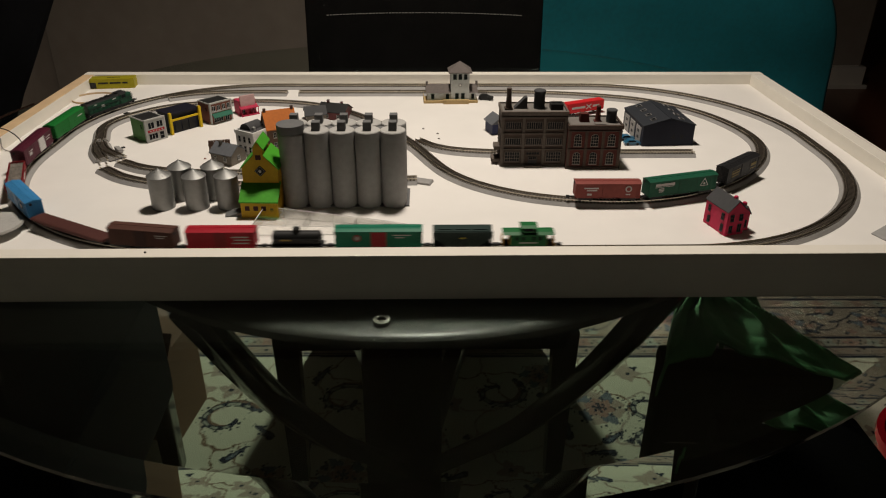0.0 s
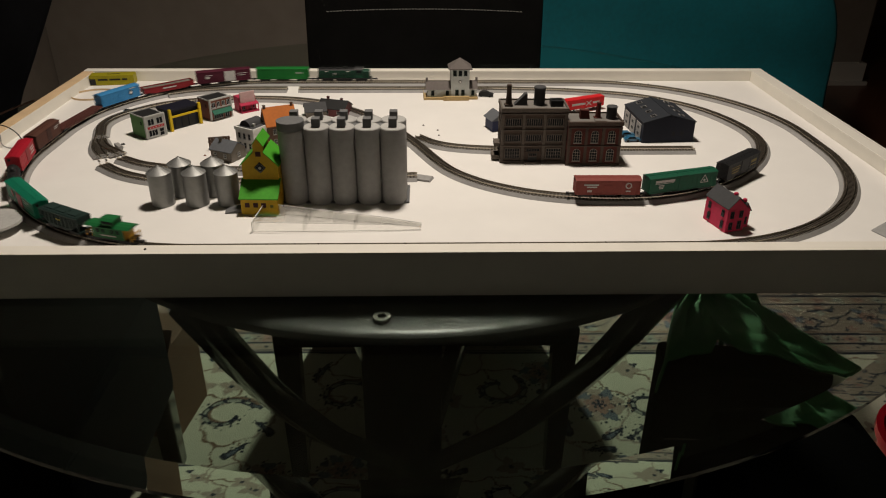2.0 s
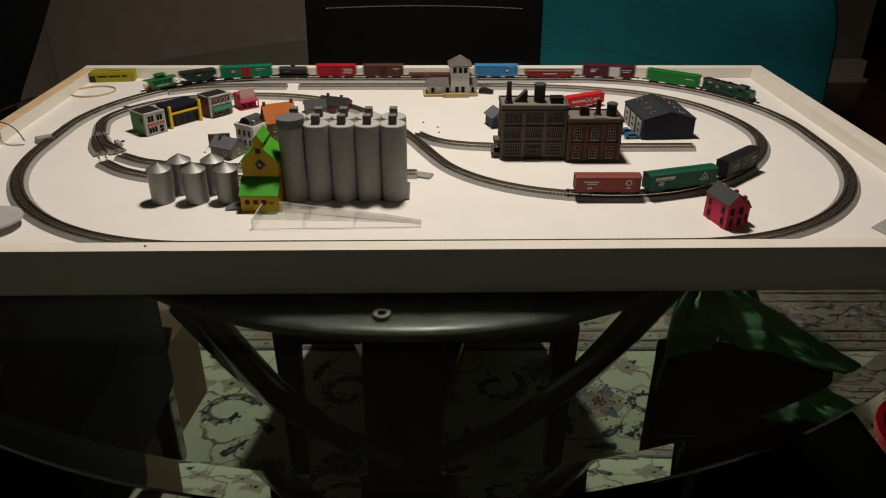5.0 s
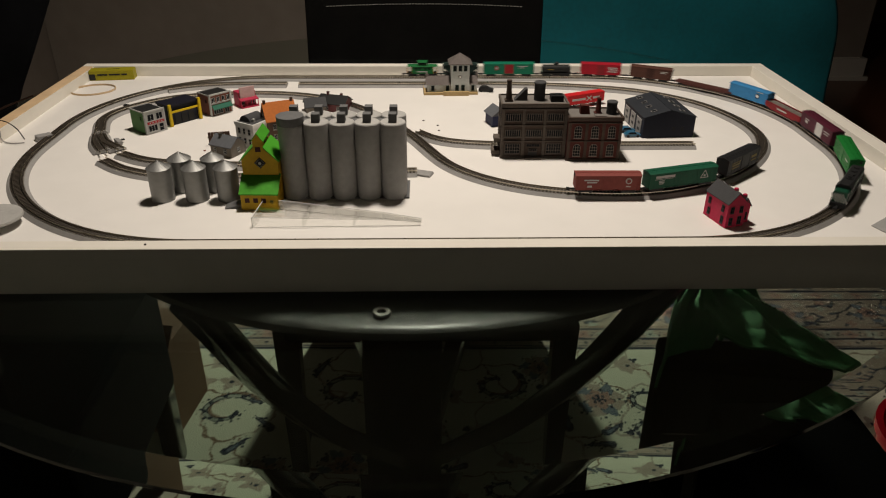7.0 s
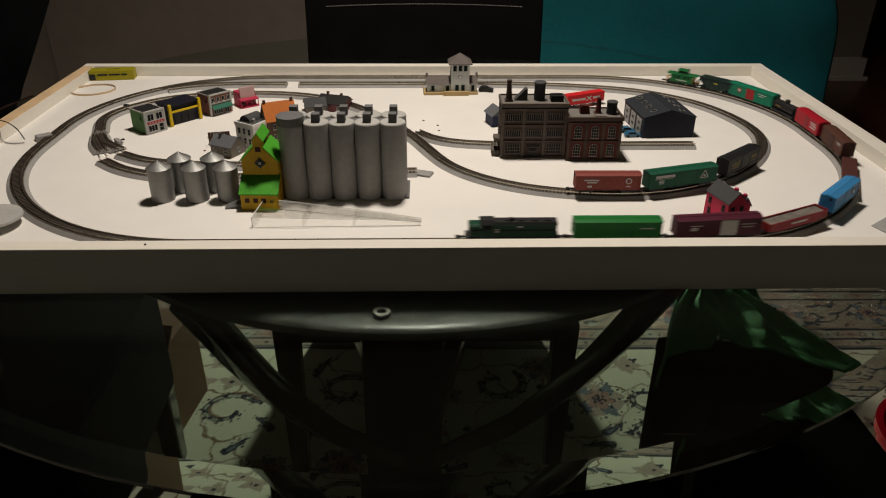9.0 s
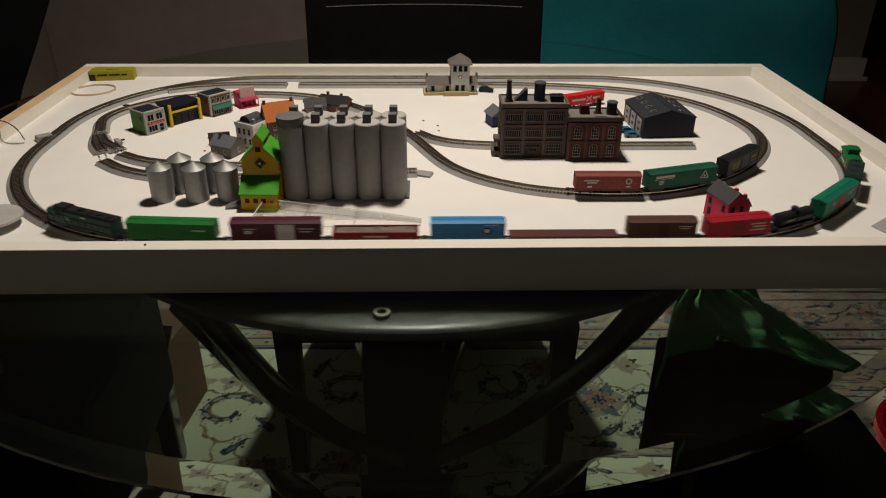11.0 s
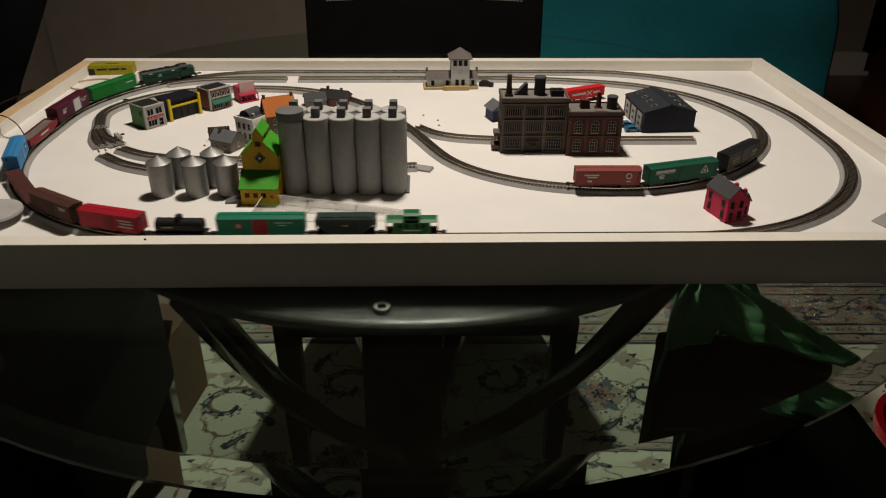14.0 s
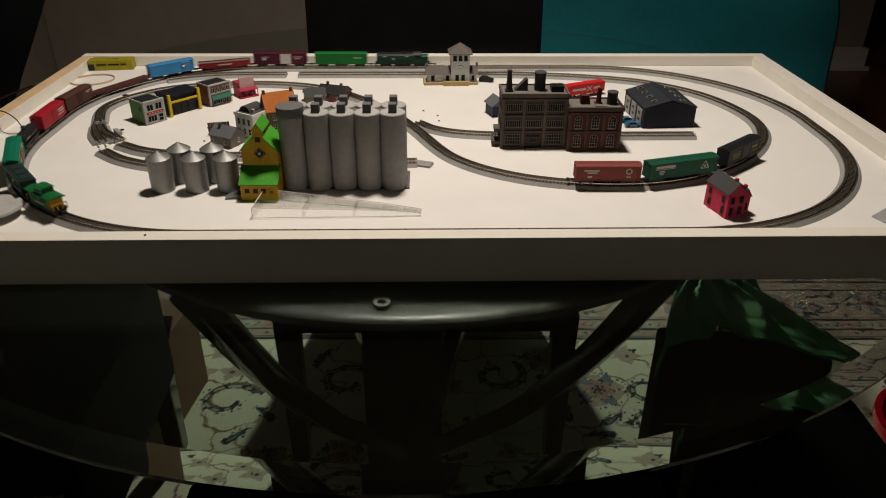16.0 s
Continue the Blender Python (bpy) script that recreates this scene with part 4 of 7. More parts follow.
def locomotive(label, l, paint):
    t = thing("diesel_locomotive", label, "locomotive", pose(0, 0, ZR), "moving train")
    w, z0 = 0.0185, 0.0075
    part("frame", box(bm_new(), -l / 2, l / 2, -w / 2, w / 2, z0 - 0.002, z0), M_BLACK, t, "", 0.0004)
    bm = prism(bm_new(), [(-l * 0.16, z0 - 0.0022), (-l * 0.13, z0 - 0.0055), (l * 0.13, z0 - 0.0055), (l * 0.16, z0 - 0.0022)], -w * 0.45, w * 0.45)
    part("fuel_tank", bm, M_BLACK, t)
    bm = prism(bm_new(), [(-0.0083, z0), (0.0083, z0), (0.0083, 0.0225), (0.006, 0.0245), (-0.006, 0.0245), (-0.0083, 0.0225)], -l * 0.47, l * 0.20, pose(0, 0, 0, 0, 0, -90))
    part("long_hood", bm, paint, t, "dark green long hood", 0.0003)
    dark = M_BLACK
    bm = prism(bm_new(), [(-0.0086, 0.0220), (0.0086, 0.0220), (0.0062, 0.0250), (-0.0062, 0.0250)], -l * 0.475, l * 0.21, pose(0, 0, 0, 0, 0, -90))
    part("hood_roof", bm, dark, t, "black roof")
    bm = bm_new()
    for i in range(4):
        cyl(bm, -l * 0.38 + i * l * 0.14, 0, 0.0249, 0.0262, 0.0042, 0.0042, 18)
    box(bm, -l * 0.02, l * 0.04, -0.002, 0.002, 0.0248, 0.0275)
    part("roof_fan", bm, dark, t)
    bm = prism(bm_new(), [(-w / 2, z0), (w / 2, z0), (w / 2, 0.0235), (w * 0.3, 0.0268), (-w * 0.3, 0.0268), (-w / 2, 0.0235)], l * 0.20, l * 0.345, pose(0, 0, 0, 0, 0, -90))
    part("cab", bm, paint, t, "", 0.0003)
    part("cab_roof", prism(bm_new(), [(-w / 2 - 0.0004, 0.0233), (w / 2 + 0.0004, 0.0233), (w * 0.3, 0.0273), (-w * 0.3, 0.0273)], l * 0.195, l * 0.35, pose(0, 0, 0, 0, 0, -90)), dark, t)
    bm = prism(bm_new(), [(-0.0083, z0), (0.0083, z0), (0.0083, 0.0205), (0.006, 0.0222), (-0.006, 0.0222), (-0.0083, 0.0205)], l * 0.345, l * 0.465, pose(0, 0, 0, 0, 0, -90))
    part("nose", bm, paint, t, "short green nose", 0.0004)
    for k in range(5):
        part("nose_stripe", box(bm_new(), -0.0001, 0.00015, -0.0006, 0.0006, -0.0065, 0.0065, pose(l * 0.465, -0.0062 + 0.0031 * k, 0.0135, 35)), M_TEXTWHITE, t, "white slanted nose stripe")
    for s in (-1, 1):
        part("cab_window", box(bm_new(), l * 0.225, l * 0.32, s * w / 2 - 0.0002, s * w / 2 + 0.0003, 0.0175, 0.0222), M_GLASSDARK, t)
        bm = bm_new()
        for i in range(14):
            x = -l * 0.45 + i * l * 0.045
            box(bm, x - 0.0017, x + 0.0017, s * 0.0083 - 0.0003, s * 0.0083 + 0.0003, 0.0095, 0.0195)
        part("hood_doors", bm, paint, t)
        bm = bm_new()
        for i in range(11):
            x = -l * 0.46 + i * l * 0.092
            box(bm, x - 0.0003, x + 0.0003, s * (w / 2) - 0.0003, s * (w / 2) + 0.0003, z0, z0 + 0.0085)
        box(bm, -l * 0.46, l * 0.46, s * (w / 2) - 0.0003, s * (w / 2) + 0.0003, z0 + 0.0082, z0 + 0.0088)
        part("handrail", bm, M_TEXTWHITE if s == 0 else M_BLACK, t)
        box_x = s * (l / 2)
        part("pilot", box(bm_new(), min(box_x, box_x - s * 0.002), max(box_x, box_x - s * 0.002), -w / 2, w / 2, 0.0015, z0), M_BLACK, t, "", 0.0003)
    part("windshield", box(bm_new(), l * 0.345 - 0.0002, l * 0.345 + 0.0003, -0.0065, 0.0065, 0.0215, 0.0245), M_GLASSDARK, t)
    bars(t, [(-0.018, 0.0155, 0.006, 0.004), (-0.034, 0.0205, 0.006, 0.0018), (0.008, 0.0205, 0.006, 0.0018)], M_TEXTWHITE, 0.0088)
    BOGIES[t.name] = [bogie(t, l * 0.31, 0.003, 0.0085), bogie(t, -l * 0.31, 0.003, 0.0085)]
    coupler(t, l / 2, 1)
    coupler(t, -l / 2, -1)
    return t


P_GREEN = toy("bright_green_paint", (0.012, 0.155, 0.028), 0.45)
P_LOCO = toy("dark_green_paint", (0.009, 0.055, 0.030), 0.4)
P_MAROON = toy("maroon_paint", (0.075, 0.012, 0.025), 0.5)
P_RED = toy("red_paint", (0.36, 0.012, 0.025), 0.45)
P_DULLRED = toy("dull_red_paint", (0.24, 0.02, 0.025), 0.5)
P_BLUE = toy("sky_blue_paint", (0.045, 0.22, 0.46), 0.45)
P_BROWN = toy("brown_paint", (0.085, 0.035, 0.025), 0.6)
P_FLAT = toy("red_brown_paint", (0.085, 0.03, 0.025), 0.65)
P_TEALGREEN = toy("blue_green_paint", (0.008, 0.16, 0.09), 0.45)
P_DARKHOPPER = toy("blackish_green_paint", (0.018, 0.035, 0.03), 0.5)
P_OXIDE = toy("oxide_red_paint", (0.23, 0.055, 0.045), 0.6)
P_EVER = toy("deep_green_paint", (0.010, 0.085, 0.046), 0.5)
P_BLACKCAR = toy("black_car_paint", (0.016, 0.016, 0.017), 0.5)
P_YEL = toy("caboose_yellow_paint", (0.50, 0.26, 0.02), 0.5)
P_WHITEDOOR = toy("silver_white_door", (0.55, 0.54, 0.52), 0.4)
P_REDDOOR = toy("red_door_paint", (0.30, 0.02, 0.025), 0.5)
P_GRAVEL = toy("grey_gravel_load", (0.16, 0.14, 0.12), 0.9, scale=900, grain=0.5, bump=0.6)

LOCO = locomotive("dark green diesel locomotive with black roof and striped nose", 0.106, P_LOCO)
TRAIN = [
    (LOCO, 1.106, 0.033),
    (boxcar("bright green long boxcar of the moving train", 0.099, 0.0205, P_GREEN, P_GREEN, P_GREEN, ribs=15, letters=[(0.032, 0.018, 0.015, 0.0015)]), 0.987, 0.0355),
    (boxcar("maroon boxcar with a silver-white door", 0.100, 0.0215, P_MAROON, P_MAROON, P_WHITEDOOR, ribs=13, door_w=0.020, door_off=0.011,
            letters=[(-0.028, 0.020, 0.013, 0.0012), (-0.030, 0.016, 0.008, 0.004), (0.034, 0.020, 0.018, 0.0011), (0.033, 0.0165, 0.013, 0.0011)], plug=True), 0.870, 0.036),
    (flat_or_gondola("red low gondola with a grey gravel load", 0.095, P_DULLRED, P_GRAVEL, 0.0092), 0.759, 0.0335),
    (boxcar("sky blue boxcar with a dark round emblem", 0.083, 0.0205, P_BLUE, P_BLUE, P_BLUE, letters=[(0.025, 0.0235, 0.014, 0.001)]), 0.655, 0.0275),
    (flat_or_gondola("long empty red-brown flatcar with plank deck", 0.124, P_FLAT), 0.546, 0.048),
    (boxcar("dark brown weathered boxcar", 0.077, 0.0205, P_BROWN, P_BROWN, toy("dark_brown_door", (0.05, 0.02, 0.015)), letters=[(0.025, 0.0205, 0.014, 0.001), (0.024, 0.018, 0.010, 0.001)]), 0.435, 0.0245),
    (boxcar("bright red boxcar with slanted white emblem", 0.076, 0.0205, P_RED, P_RED, P_DULLRED, letters=[(0.022, 0.0195, 0.018, 0.0016), (0.024, 0.016, 0.017, 0.0016), (0.022, 0.012, 0.018, 0.0016)]), 0.344, 0.024),
    (tank_car("black tank car with a single dome", 0.060), 0.2602, 0.018),
    (boxcar("blue-green boxcar with a dark red door", 0.097, 0.0205, P_TEALGREEN, P_TEALGREEN, P_REDDOOR, ribs=13, door_w=0.017, letters=[(0.026, 0.021, 0.019, 0.0012), (0.024, 0.018, 0.010, 0.001)]), 0.1683, 0.0345),
    (hopper_car("blackish green covered hopper car", 0.066, P_DARKHOPPER), 0.0742, 0.022),
    (caboose("green caboose with cupola and yellow ends", 0.058, toy("caboose_green_paint", (0.012, 0.125, 0.035), 0.45), P_YEL), 0.0, 0.019),
]


def emblem(t, x, z, y, r, ring_mat, core_mat):
    for s in (-1, 1):
        part("emblem", cyl(bm_new(), 0, 0, -0.0002, 0.0002, r, r, 24, pose(x * -s, s * y, z, 90)), ring_mat, t)
        part("emblem_core", cyl(bm_new(), 0, 0, -0.0003, 0.0003, r * 0.62, r * 0.62, 20, pose(x * -s, s * y, z, 90)), core_mat, t)


emblem(TRAIN[4][0], 0.021, 0.0165, 0.0097, 0.0042, M_BLACK, M_WHITE)
emblem(TRAIN[9][0], -0.024, 0.0175, 0.0097, 0.0042, P_REDDOOR, M_GREYTRIM)

# the three parked cars on the inner loop
PARKED = [
    (boxcar("oxide red boxcar parked on the inner loop", 0.084, 0.0205, P_OXIDE, P_OXIDE, P_OXIDE, group="parked freight cars",
            letters=[(-0.022, 0.0195, 0.019, 0.0018), (-0.021, 0.0165, 0.013, 0.0018), (-0.024, 0.011, 0.006, 0.0026), (0.026, 0.011, 0.006, 0.0015)]), (0.2350, 0.8772), -0.5),
    (boxcar("deep green boxcar with white triangle parked on the inner loop", 0.101, 0.0215, P_EVER, P_EVER, P_EVER, group="parked freight cars", ribs=15,
            letters=[(-0.028, 0.0215, 0.028, 0.0034), (-0.029, 0.0185, 0.028, 0.0006), (-0.033, 0.0160, 0.008, 0.0011), (-0.033, 0.0140, 0.008, 0.0011), (-0.033, 0.0120, 0.006, 0.0011)]), (0.3345, 0.8915), 16),
    (boxcar("black boxcar with dull yellow lettering parked on the curve", 0.084, 0.0215, P_BLACKCAR, P_BLACKCAR, P_BLACKCAR, group="parked freight cars", letter_mat=toy("dull_gold_lettering", (0.22, 0.17, 0.05)),
            letters=[(-0.022, 0.020, 0.022, 0.0010), (-0.022, 0.0165, 0.020, 0.0022), (-0.022, 0.0125, 0.018, 0.0016), (0.026, 0.018, 0.014, 0.0040), (0.026, 0.0125, 0.014, 0.0014)]), (0.4330, 0.9480), 40),
]
for car, (x, y), a in PARKED:
    car.matrix_world = pose(x, y, ZR, 0, 0, a)
emblem(PARKED[0][0], 0.026, 0.0185, 0.0097, 0.0042, M_GREYTRIM, P_OXIDE)


def triangle_emblem(t, x, z, y):
    for s in (-1, 1):
        for k in range(3):
            bm = box(bm_new(), -0.0058, 0.0058, -0.0002, 0.0002, -0.0005, 0.0005, pose(0, 0, 0, 0, 120 * k, 0) @ pose(0, 0, -0.0034))
            bmesh.ops.translate(bm, vec=(x * -s, s * y, z), verts=bm.verts)
            part("emblem_bar", bm, M_TEXTWHITE, t)
        part("emblem", cyl(bm_new(), 0, 0, -0.0002, 0.0002, 0.0016, 0.0016, 12, pose(x * -s, s * y, z - 0.0005, 90)), M_TEXTWHITE, t)


triangle_emblem(PARKED[1][0], 0.031, 0.017, 0.0097)

# ---- model buildings (local front faces -y, base at z 0) ----


def lathe(bm, profile, n):
    """A profile of (radius, height) turned about the z axis; its ends lie on the axis."""
    rows = []
    for r, z in profile:
        rows.append([bm.verts.new((0, 0, z))] if r == 0 else [bm.verts.new((r * math.cos(2 * math.pi * i / n), r * math.sin(2 * math.pi * i / n), z)) for i in range(n)])
    for a, b in zip(rows, rows[1:]):
        for i in range(n):
            j = (i + 1) % n
            if len(a) == 1:
                bm.faces.new((a[0], b[j], b[i]))
            elif len(b) == 1:
                bm.faces.new((a[i], a[j], b[0]))
            else:
                bm.faces.new((a[i], a[j], b[j], b[i]))
    return bm


def on_board(name, label, category, x, y, a=0.0, group="model buildings", z=None):
    return thing(name, label, category, pose(x, y, (ZB if z is None else z) + 0.0002, 0, 0, a), group)


def window(t, x, z, w, h, y=0.0, nx=2, nz=3, frame_mat=None, face=0.0, arched=False, bar=0.00022):
    """A pane with its frame and glazing bars on a wall: x along the wall, y the wall's plane, face its turn in degrees."""
    m = pose(0, 0, 0, 0, 0, face) @ pose(x, y, z)
    bm = box(bm_new(), -w / 2, w / 2, -0.0002, 0.0006, 0, h, m)
    if arched:
        cyl(bm, 0, 0, -0.0006, 0.0002, w / 2, w / 2, 20, m @ pose(0, 0, h, 90))
    wn = part("window", bm, M_GLASSDARK, t)
    fm = frame_mat or M_MUNTIN
    top = h + (w * 0.42 if arched else 0)
    bm = bm_new()
    for i in range(nx + 1):
        xx = -w / 2 + w * i / nx
        hh = h if arched and i in (0, nx) else top
        box(bm, xx - bar, xx + bar, -0.0006, 0.0, 0, hh, m)
    for k in range(nz + 1):
        zz = h * k / nz
        box(bm, -w / 2, w / 2, -0.0006, 0.0, zz - bar, zz + bar, m)
    if arched:
        for i in range(8):
            a0, a1 = math.pi * i / 8, math.pi * (i + 1) / 8
            c = (math.cos((a0 + a1) / 2) * w / 2, math.sin((a0 + a1) / 2) * w / 2)
            box(bm, -w * 0.11, w * 0.11, -0.0006, 0.0, -bar, bar, m @ pose(c[0], 0, h + c[1], 0, 90 - math.degrees((a0 + a1) / 2)))
    part("frame", bm, fm, wn)
    part("sill", box(bm_new(), -w * 0.58, w * 0.58, -0.0011, 0.0, -0.0011, -0.0003, m), fm, wn)
    return wn


def factory_block(label, x, y, w, d, h, bays, rows, wall, trim, arched, a=0.0):
    t = on_board("factory", label, "model factory", x, y, a)
    part("wall", box(bm_new(), -w / 2, w / 2, 0, d, 0, h), wall, t, "", 0.0003)
    bw = (w - 0.004) / bays
    for i in range(bays + 1):
        xx = -w / 2 + 0.002 + bw * i
        part("pilaster", box(bm_new(), xx - 0.0022, xx + 0.0022, -0.0016, 0.0005, 0.003, h - 0.006), trim, t, "", 0.0003)
    fh = (h - 0.008) / len(rows)
    z = 0.003
    for k, (nx, nz, wf, hf) in enumerate(rows):
        part("band", box(bm_new(), -w / 2 - 0.0005, w / 2 + 0.0005, -0.0020, 0.0005, z + fh - 0.0018, z + fh), trim, t, "", 0.0002)
        for i in range(bays):
            cx = -w / 2 + 0.002 + bw * (i + 0.5)
            ww, hh = (bw - 0.0044) * wf, fh * hf
            zz = z + (fh - hh) * 0.42
            if k == 0 and not arched and i == bays // 2:
                window(t, cx, zz + hh * 0.72, ww * 0.9, hh * 0.26, -0.0004, 5, 1, trim)
                part("door", box(bm_new(), cx - ww * 0.30, cx + ww * 0.30, -0.0008, 0.0004, 0.001, zz + hh * 0.52), M_DARKROOF, t)
                window(t, cx, zz + hh * 0.26, ww * 0.48, hh * 0.24, -0.0009, 4, 1, trim)
                part("step", box(bm_new(), cx - ww * 0.6, cx + ww * 0.6, -0.009, 0.0, 0, 0.0022), M_STONE, t)
            elif arched:
                window(t, cx, zz, ww, hh * 0.70, -0.0004, 3, 3, M_MUNTIN, 0, True)
            else:
                window(t, cx, zz, ww, hh, -0.0004, nx, nz, M_SOOTBAR, 0, False, 0.00034)
        z += fh
    part("plinth", box(bm_new(), -w / 2 - 0.001, w / 2 + 0.001, -0.0024, d, 0, 0.003), trim, t, "", 0.0003)
    for s in (-1, 1):
        for k in range(len(rows)):
            for i in range(2):
                window(t, d * (0.3 + 0.4 * i) if s > 0 else -d * (0.7 - 0.4 * i), 0.007 + fh * k, d * 0.2, fh * 0.5, -w / 2 - 0.0003, 2, 3, trim, 90 * s)
    part("roof", box(bm_new(), -w / 2 + 0.0014, w / 2 - 0.0014, 0.0014, d - 0.0014, h, h + 0.0008), M_ROOFGREY, t, "grey gravel roof")
    bm = bm_new()
    box(bm, -w / 2 - 0.0012, w / 2 + 0.0012, -0.0026, 0.0012, h - 0.003, h + 0.0028)
    box(bm, -w / 2 - 0.0012, w / 2 + 0.0012, d - 0.0012, d, h - 0.003, h + 0.0028)
    box(bm, -w / 2 - 0.0012, -w / 2 + 0.0012, 0.0012, d - 0.0012, h - 0.003, h + 0.0028)
    box(bm, w / 2 - 0.0012, w / 2 + 0.0012, 0.0012, d - 0.0012, h - 0.003, h + 0.0028)
    part("parapet", bm, trim, t)
    return t


def stack(t, x, y, z, r, h, material):
    bm = bm_new()
    box(bm, x - r * 1.35, x + r * 1.35, y - r * 1.35, y + r * 1.35, z, z + h * 0.1)
    cyl(bm, x, y, z + h * 0.1, z + h * 0.93, r * 1.1, r * 0.72, 16)
    cyl(bm, x, y, z + h * 0.93, z + h, r * 0.9, r * 0.85, 16)
    part("chimney", bm, material, t, "sooty chimney stack")


def roof_tank(t, x, y, z, r, h):
    prof = [(0.0, 0.0)]
    for k in range(7):
        prof += [(r, h * 0.8 * k / 7), (r, h * 0.8 * (k + 0.7) / 7), (r * 1.05, h * 0.8 * (k + 0.75) / 7), (r * 1.05, h * 0.8 * (k + 0.98) / 7)]
    bm = lathe(bm_new(), prof + [(r * 1.12, h * 0.8), (r * 1.12, h * 0.86), (r * 0.98, h * 0.90), (r * 0.9, h * 0.88), (0.0, h * 0.88)], 24)
    bmesh.ops.translate(bm, vec=(x, y, z), verts=bm.verts)
    part("water_tank", bm, M_DARKROOF, t, "dark roof tank")


def build_factory():
    d = 0.047
    t = factory_block("sooty brown three-storey brick factory with roof stacks", 0.1570, 1.0160, 0.0945, d, 0.0795, 3,
                      [(6, 3, 0.82, 0.62), (7, 1, 0.86, 0.42), (7, 1, 0.86, 0.44)], M_BROWNGREY, M_STONE, False)
    stack(t, -0.0365, 0.018, 0.080, 0.0042, 0.031, M_BROWNGREY)
    bm = prism(bm_new(), [(-0.010, 0), (0.009, 0), (0.009, 0.017), (0.006, 0.017)], -0.005, 0.006, pose(-0.0185, 0.024, 0.080))
    part("roof_light", bm, M_DARKROOF, t, "dark saw-tooth roof light")
    roof_tank(t, 0.0085, 0.024, 0.080, 0.0078, 0.030)
    bm = box(bm_new(), 0.024, 0.042, 0.012, 0.028, 0.080, 0.089)
    part("cooler", bm, M_BLACK, t, "black cooling unit", 0.0004)
    for k in range(2):
        part("fan", cyl(bm_new(), 0.029 + 0.008 * k, 0.02, 0.089, 0.0115, 0.0030, 0.0034, 14), M_DARKROOF, t)
    for k, (z, l) in enumerate(((0.003, 0.012), (0.022, 0.009))):
        part("loading_dock", box(bm_new(), -0.0473 - l, -0.0473, 0.006, 0.026, z, z + 0.006), M_STONE, t, "stone loading dock", 0.0003)
    t = factory_block("dark red brick two-storey factory wing with arched windows", 0.2435, 1.0050, 0.0770, 0.046, 0.0628, 3,
                      [(3, 3, 0.52, 0.66), (3, 3, 0.52, 0.66)], M_REDBRICK, M_BROWNGREY, True)
    bm = prism(bm_new(), [(-0.0065, 0), (0.0075, 0), (0.0055, 0.013), (-0.0065, 0.0135)], -0.005, 0.005, pose(-0.013, 0.024, 0.0632))
    part("roof_house", bm, M_REDBRICK, t, "", 0.0004)
    part("slab", box(bm_new(), 0.000, 0.0165, 0.006, 0.016, 0.0632, 0.0650), M_ROOFGREY, t)
    stack(t, 0.0065, 0.022, 0.0632, 0.0038, 0.024, M_REDBRICK)
    roof_tank(t, 0.0260, 0.022, 0.0632, 0.0072, 0.021)
    # small blue-grey lean-to house behind
    t = on_board("signal_hut", "small blue-walled hut with a grey roof beside the factory", "model hut", 0.118, 1.170, 20)
    part("wall", box(bm_new(), -0.014, 0.014, -0.014, 0.014, 0, 0.019), toy("dark_blue_wall", (0.02, 0.025, 0.07)), t)
    bm = prism(bm_new(), [(-0.017, 0.018), (0.017, 0.018), (0.0, 0.030)], -0.017, 0.017)
    part("roof", bm, M_SLATE, t)
    part("window", box(bm_new(), -0.004, 0.004, -0.0143, -0.0138, 0.007, 0.013), M_GLASSDARK, t)


def silo(t, x, y, h, cap=False):
    bm = cyl(bm_new(), x, y, 0, h, 0.0163, 0.0163, 40)
    ob = part("silo", bm, M_CONC, t, "", 0.0005, True)
    part("silo_top", cyl(bm_new(), x, y, h, h + 0.0008, 0.0158, 0.0154, 40), M_CONC_TOP, ob)
    if cap:
        part("cap", cyl(bm_new(), x, y, h + 0.001, h + 0.012, 0.0168, 0.0172, 40), M_CONC_DARK, ob, "dark drum on the silo top", 0.0006, True)
    else:
        part("head_box", box(bm_new(), x - 0.0050, x + 0.0050, y - 0.0055, y + 0.0055, h + 0.0008, h + 0.0118), M_CONC_DARK, ob, "dark grey vent box", 0.0003)


def build_silos():
    t = on_board("grain_silos", "double row of grey concrete grain silos with vent boxes", "model silos", -0.1040, 0.8835)
    for i in range(5):
        silo(t, -0.0635 + 0.03175 * i, 0.0, 0.1000 - (0.003 if i == 0 else 0), i == 0)
    for i in range(5):
        silo(t, -0.0635 + 0.03175 * i, 0.0325, 0.0990)
    part("gallery", box(bm_new(), -0.066, 0.066, 0.010, 0.024, 0.088, 0.0975), M_CONC_DARK, t, "dark gallery between the rows")
    part("footing", box(bm_new(), -0.083, 0.083, -0.010, 0.045, 0, 0.0022), M_CONC_DARK, t)


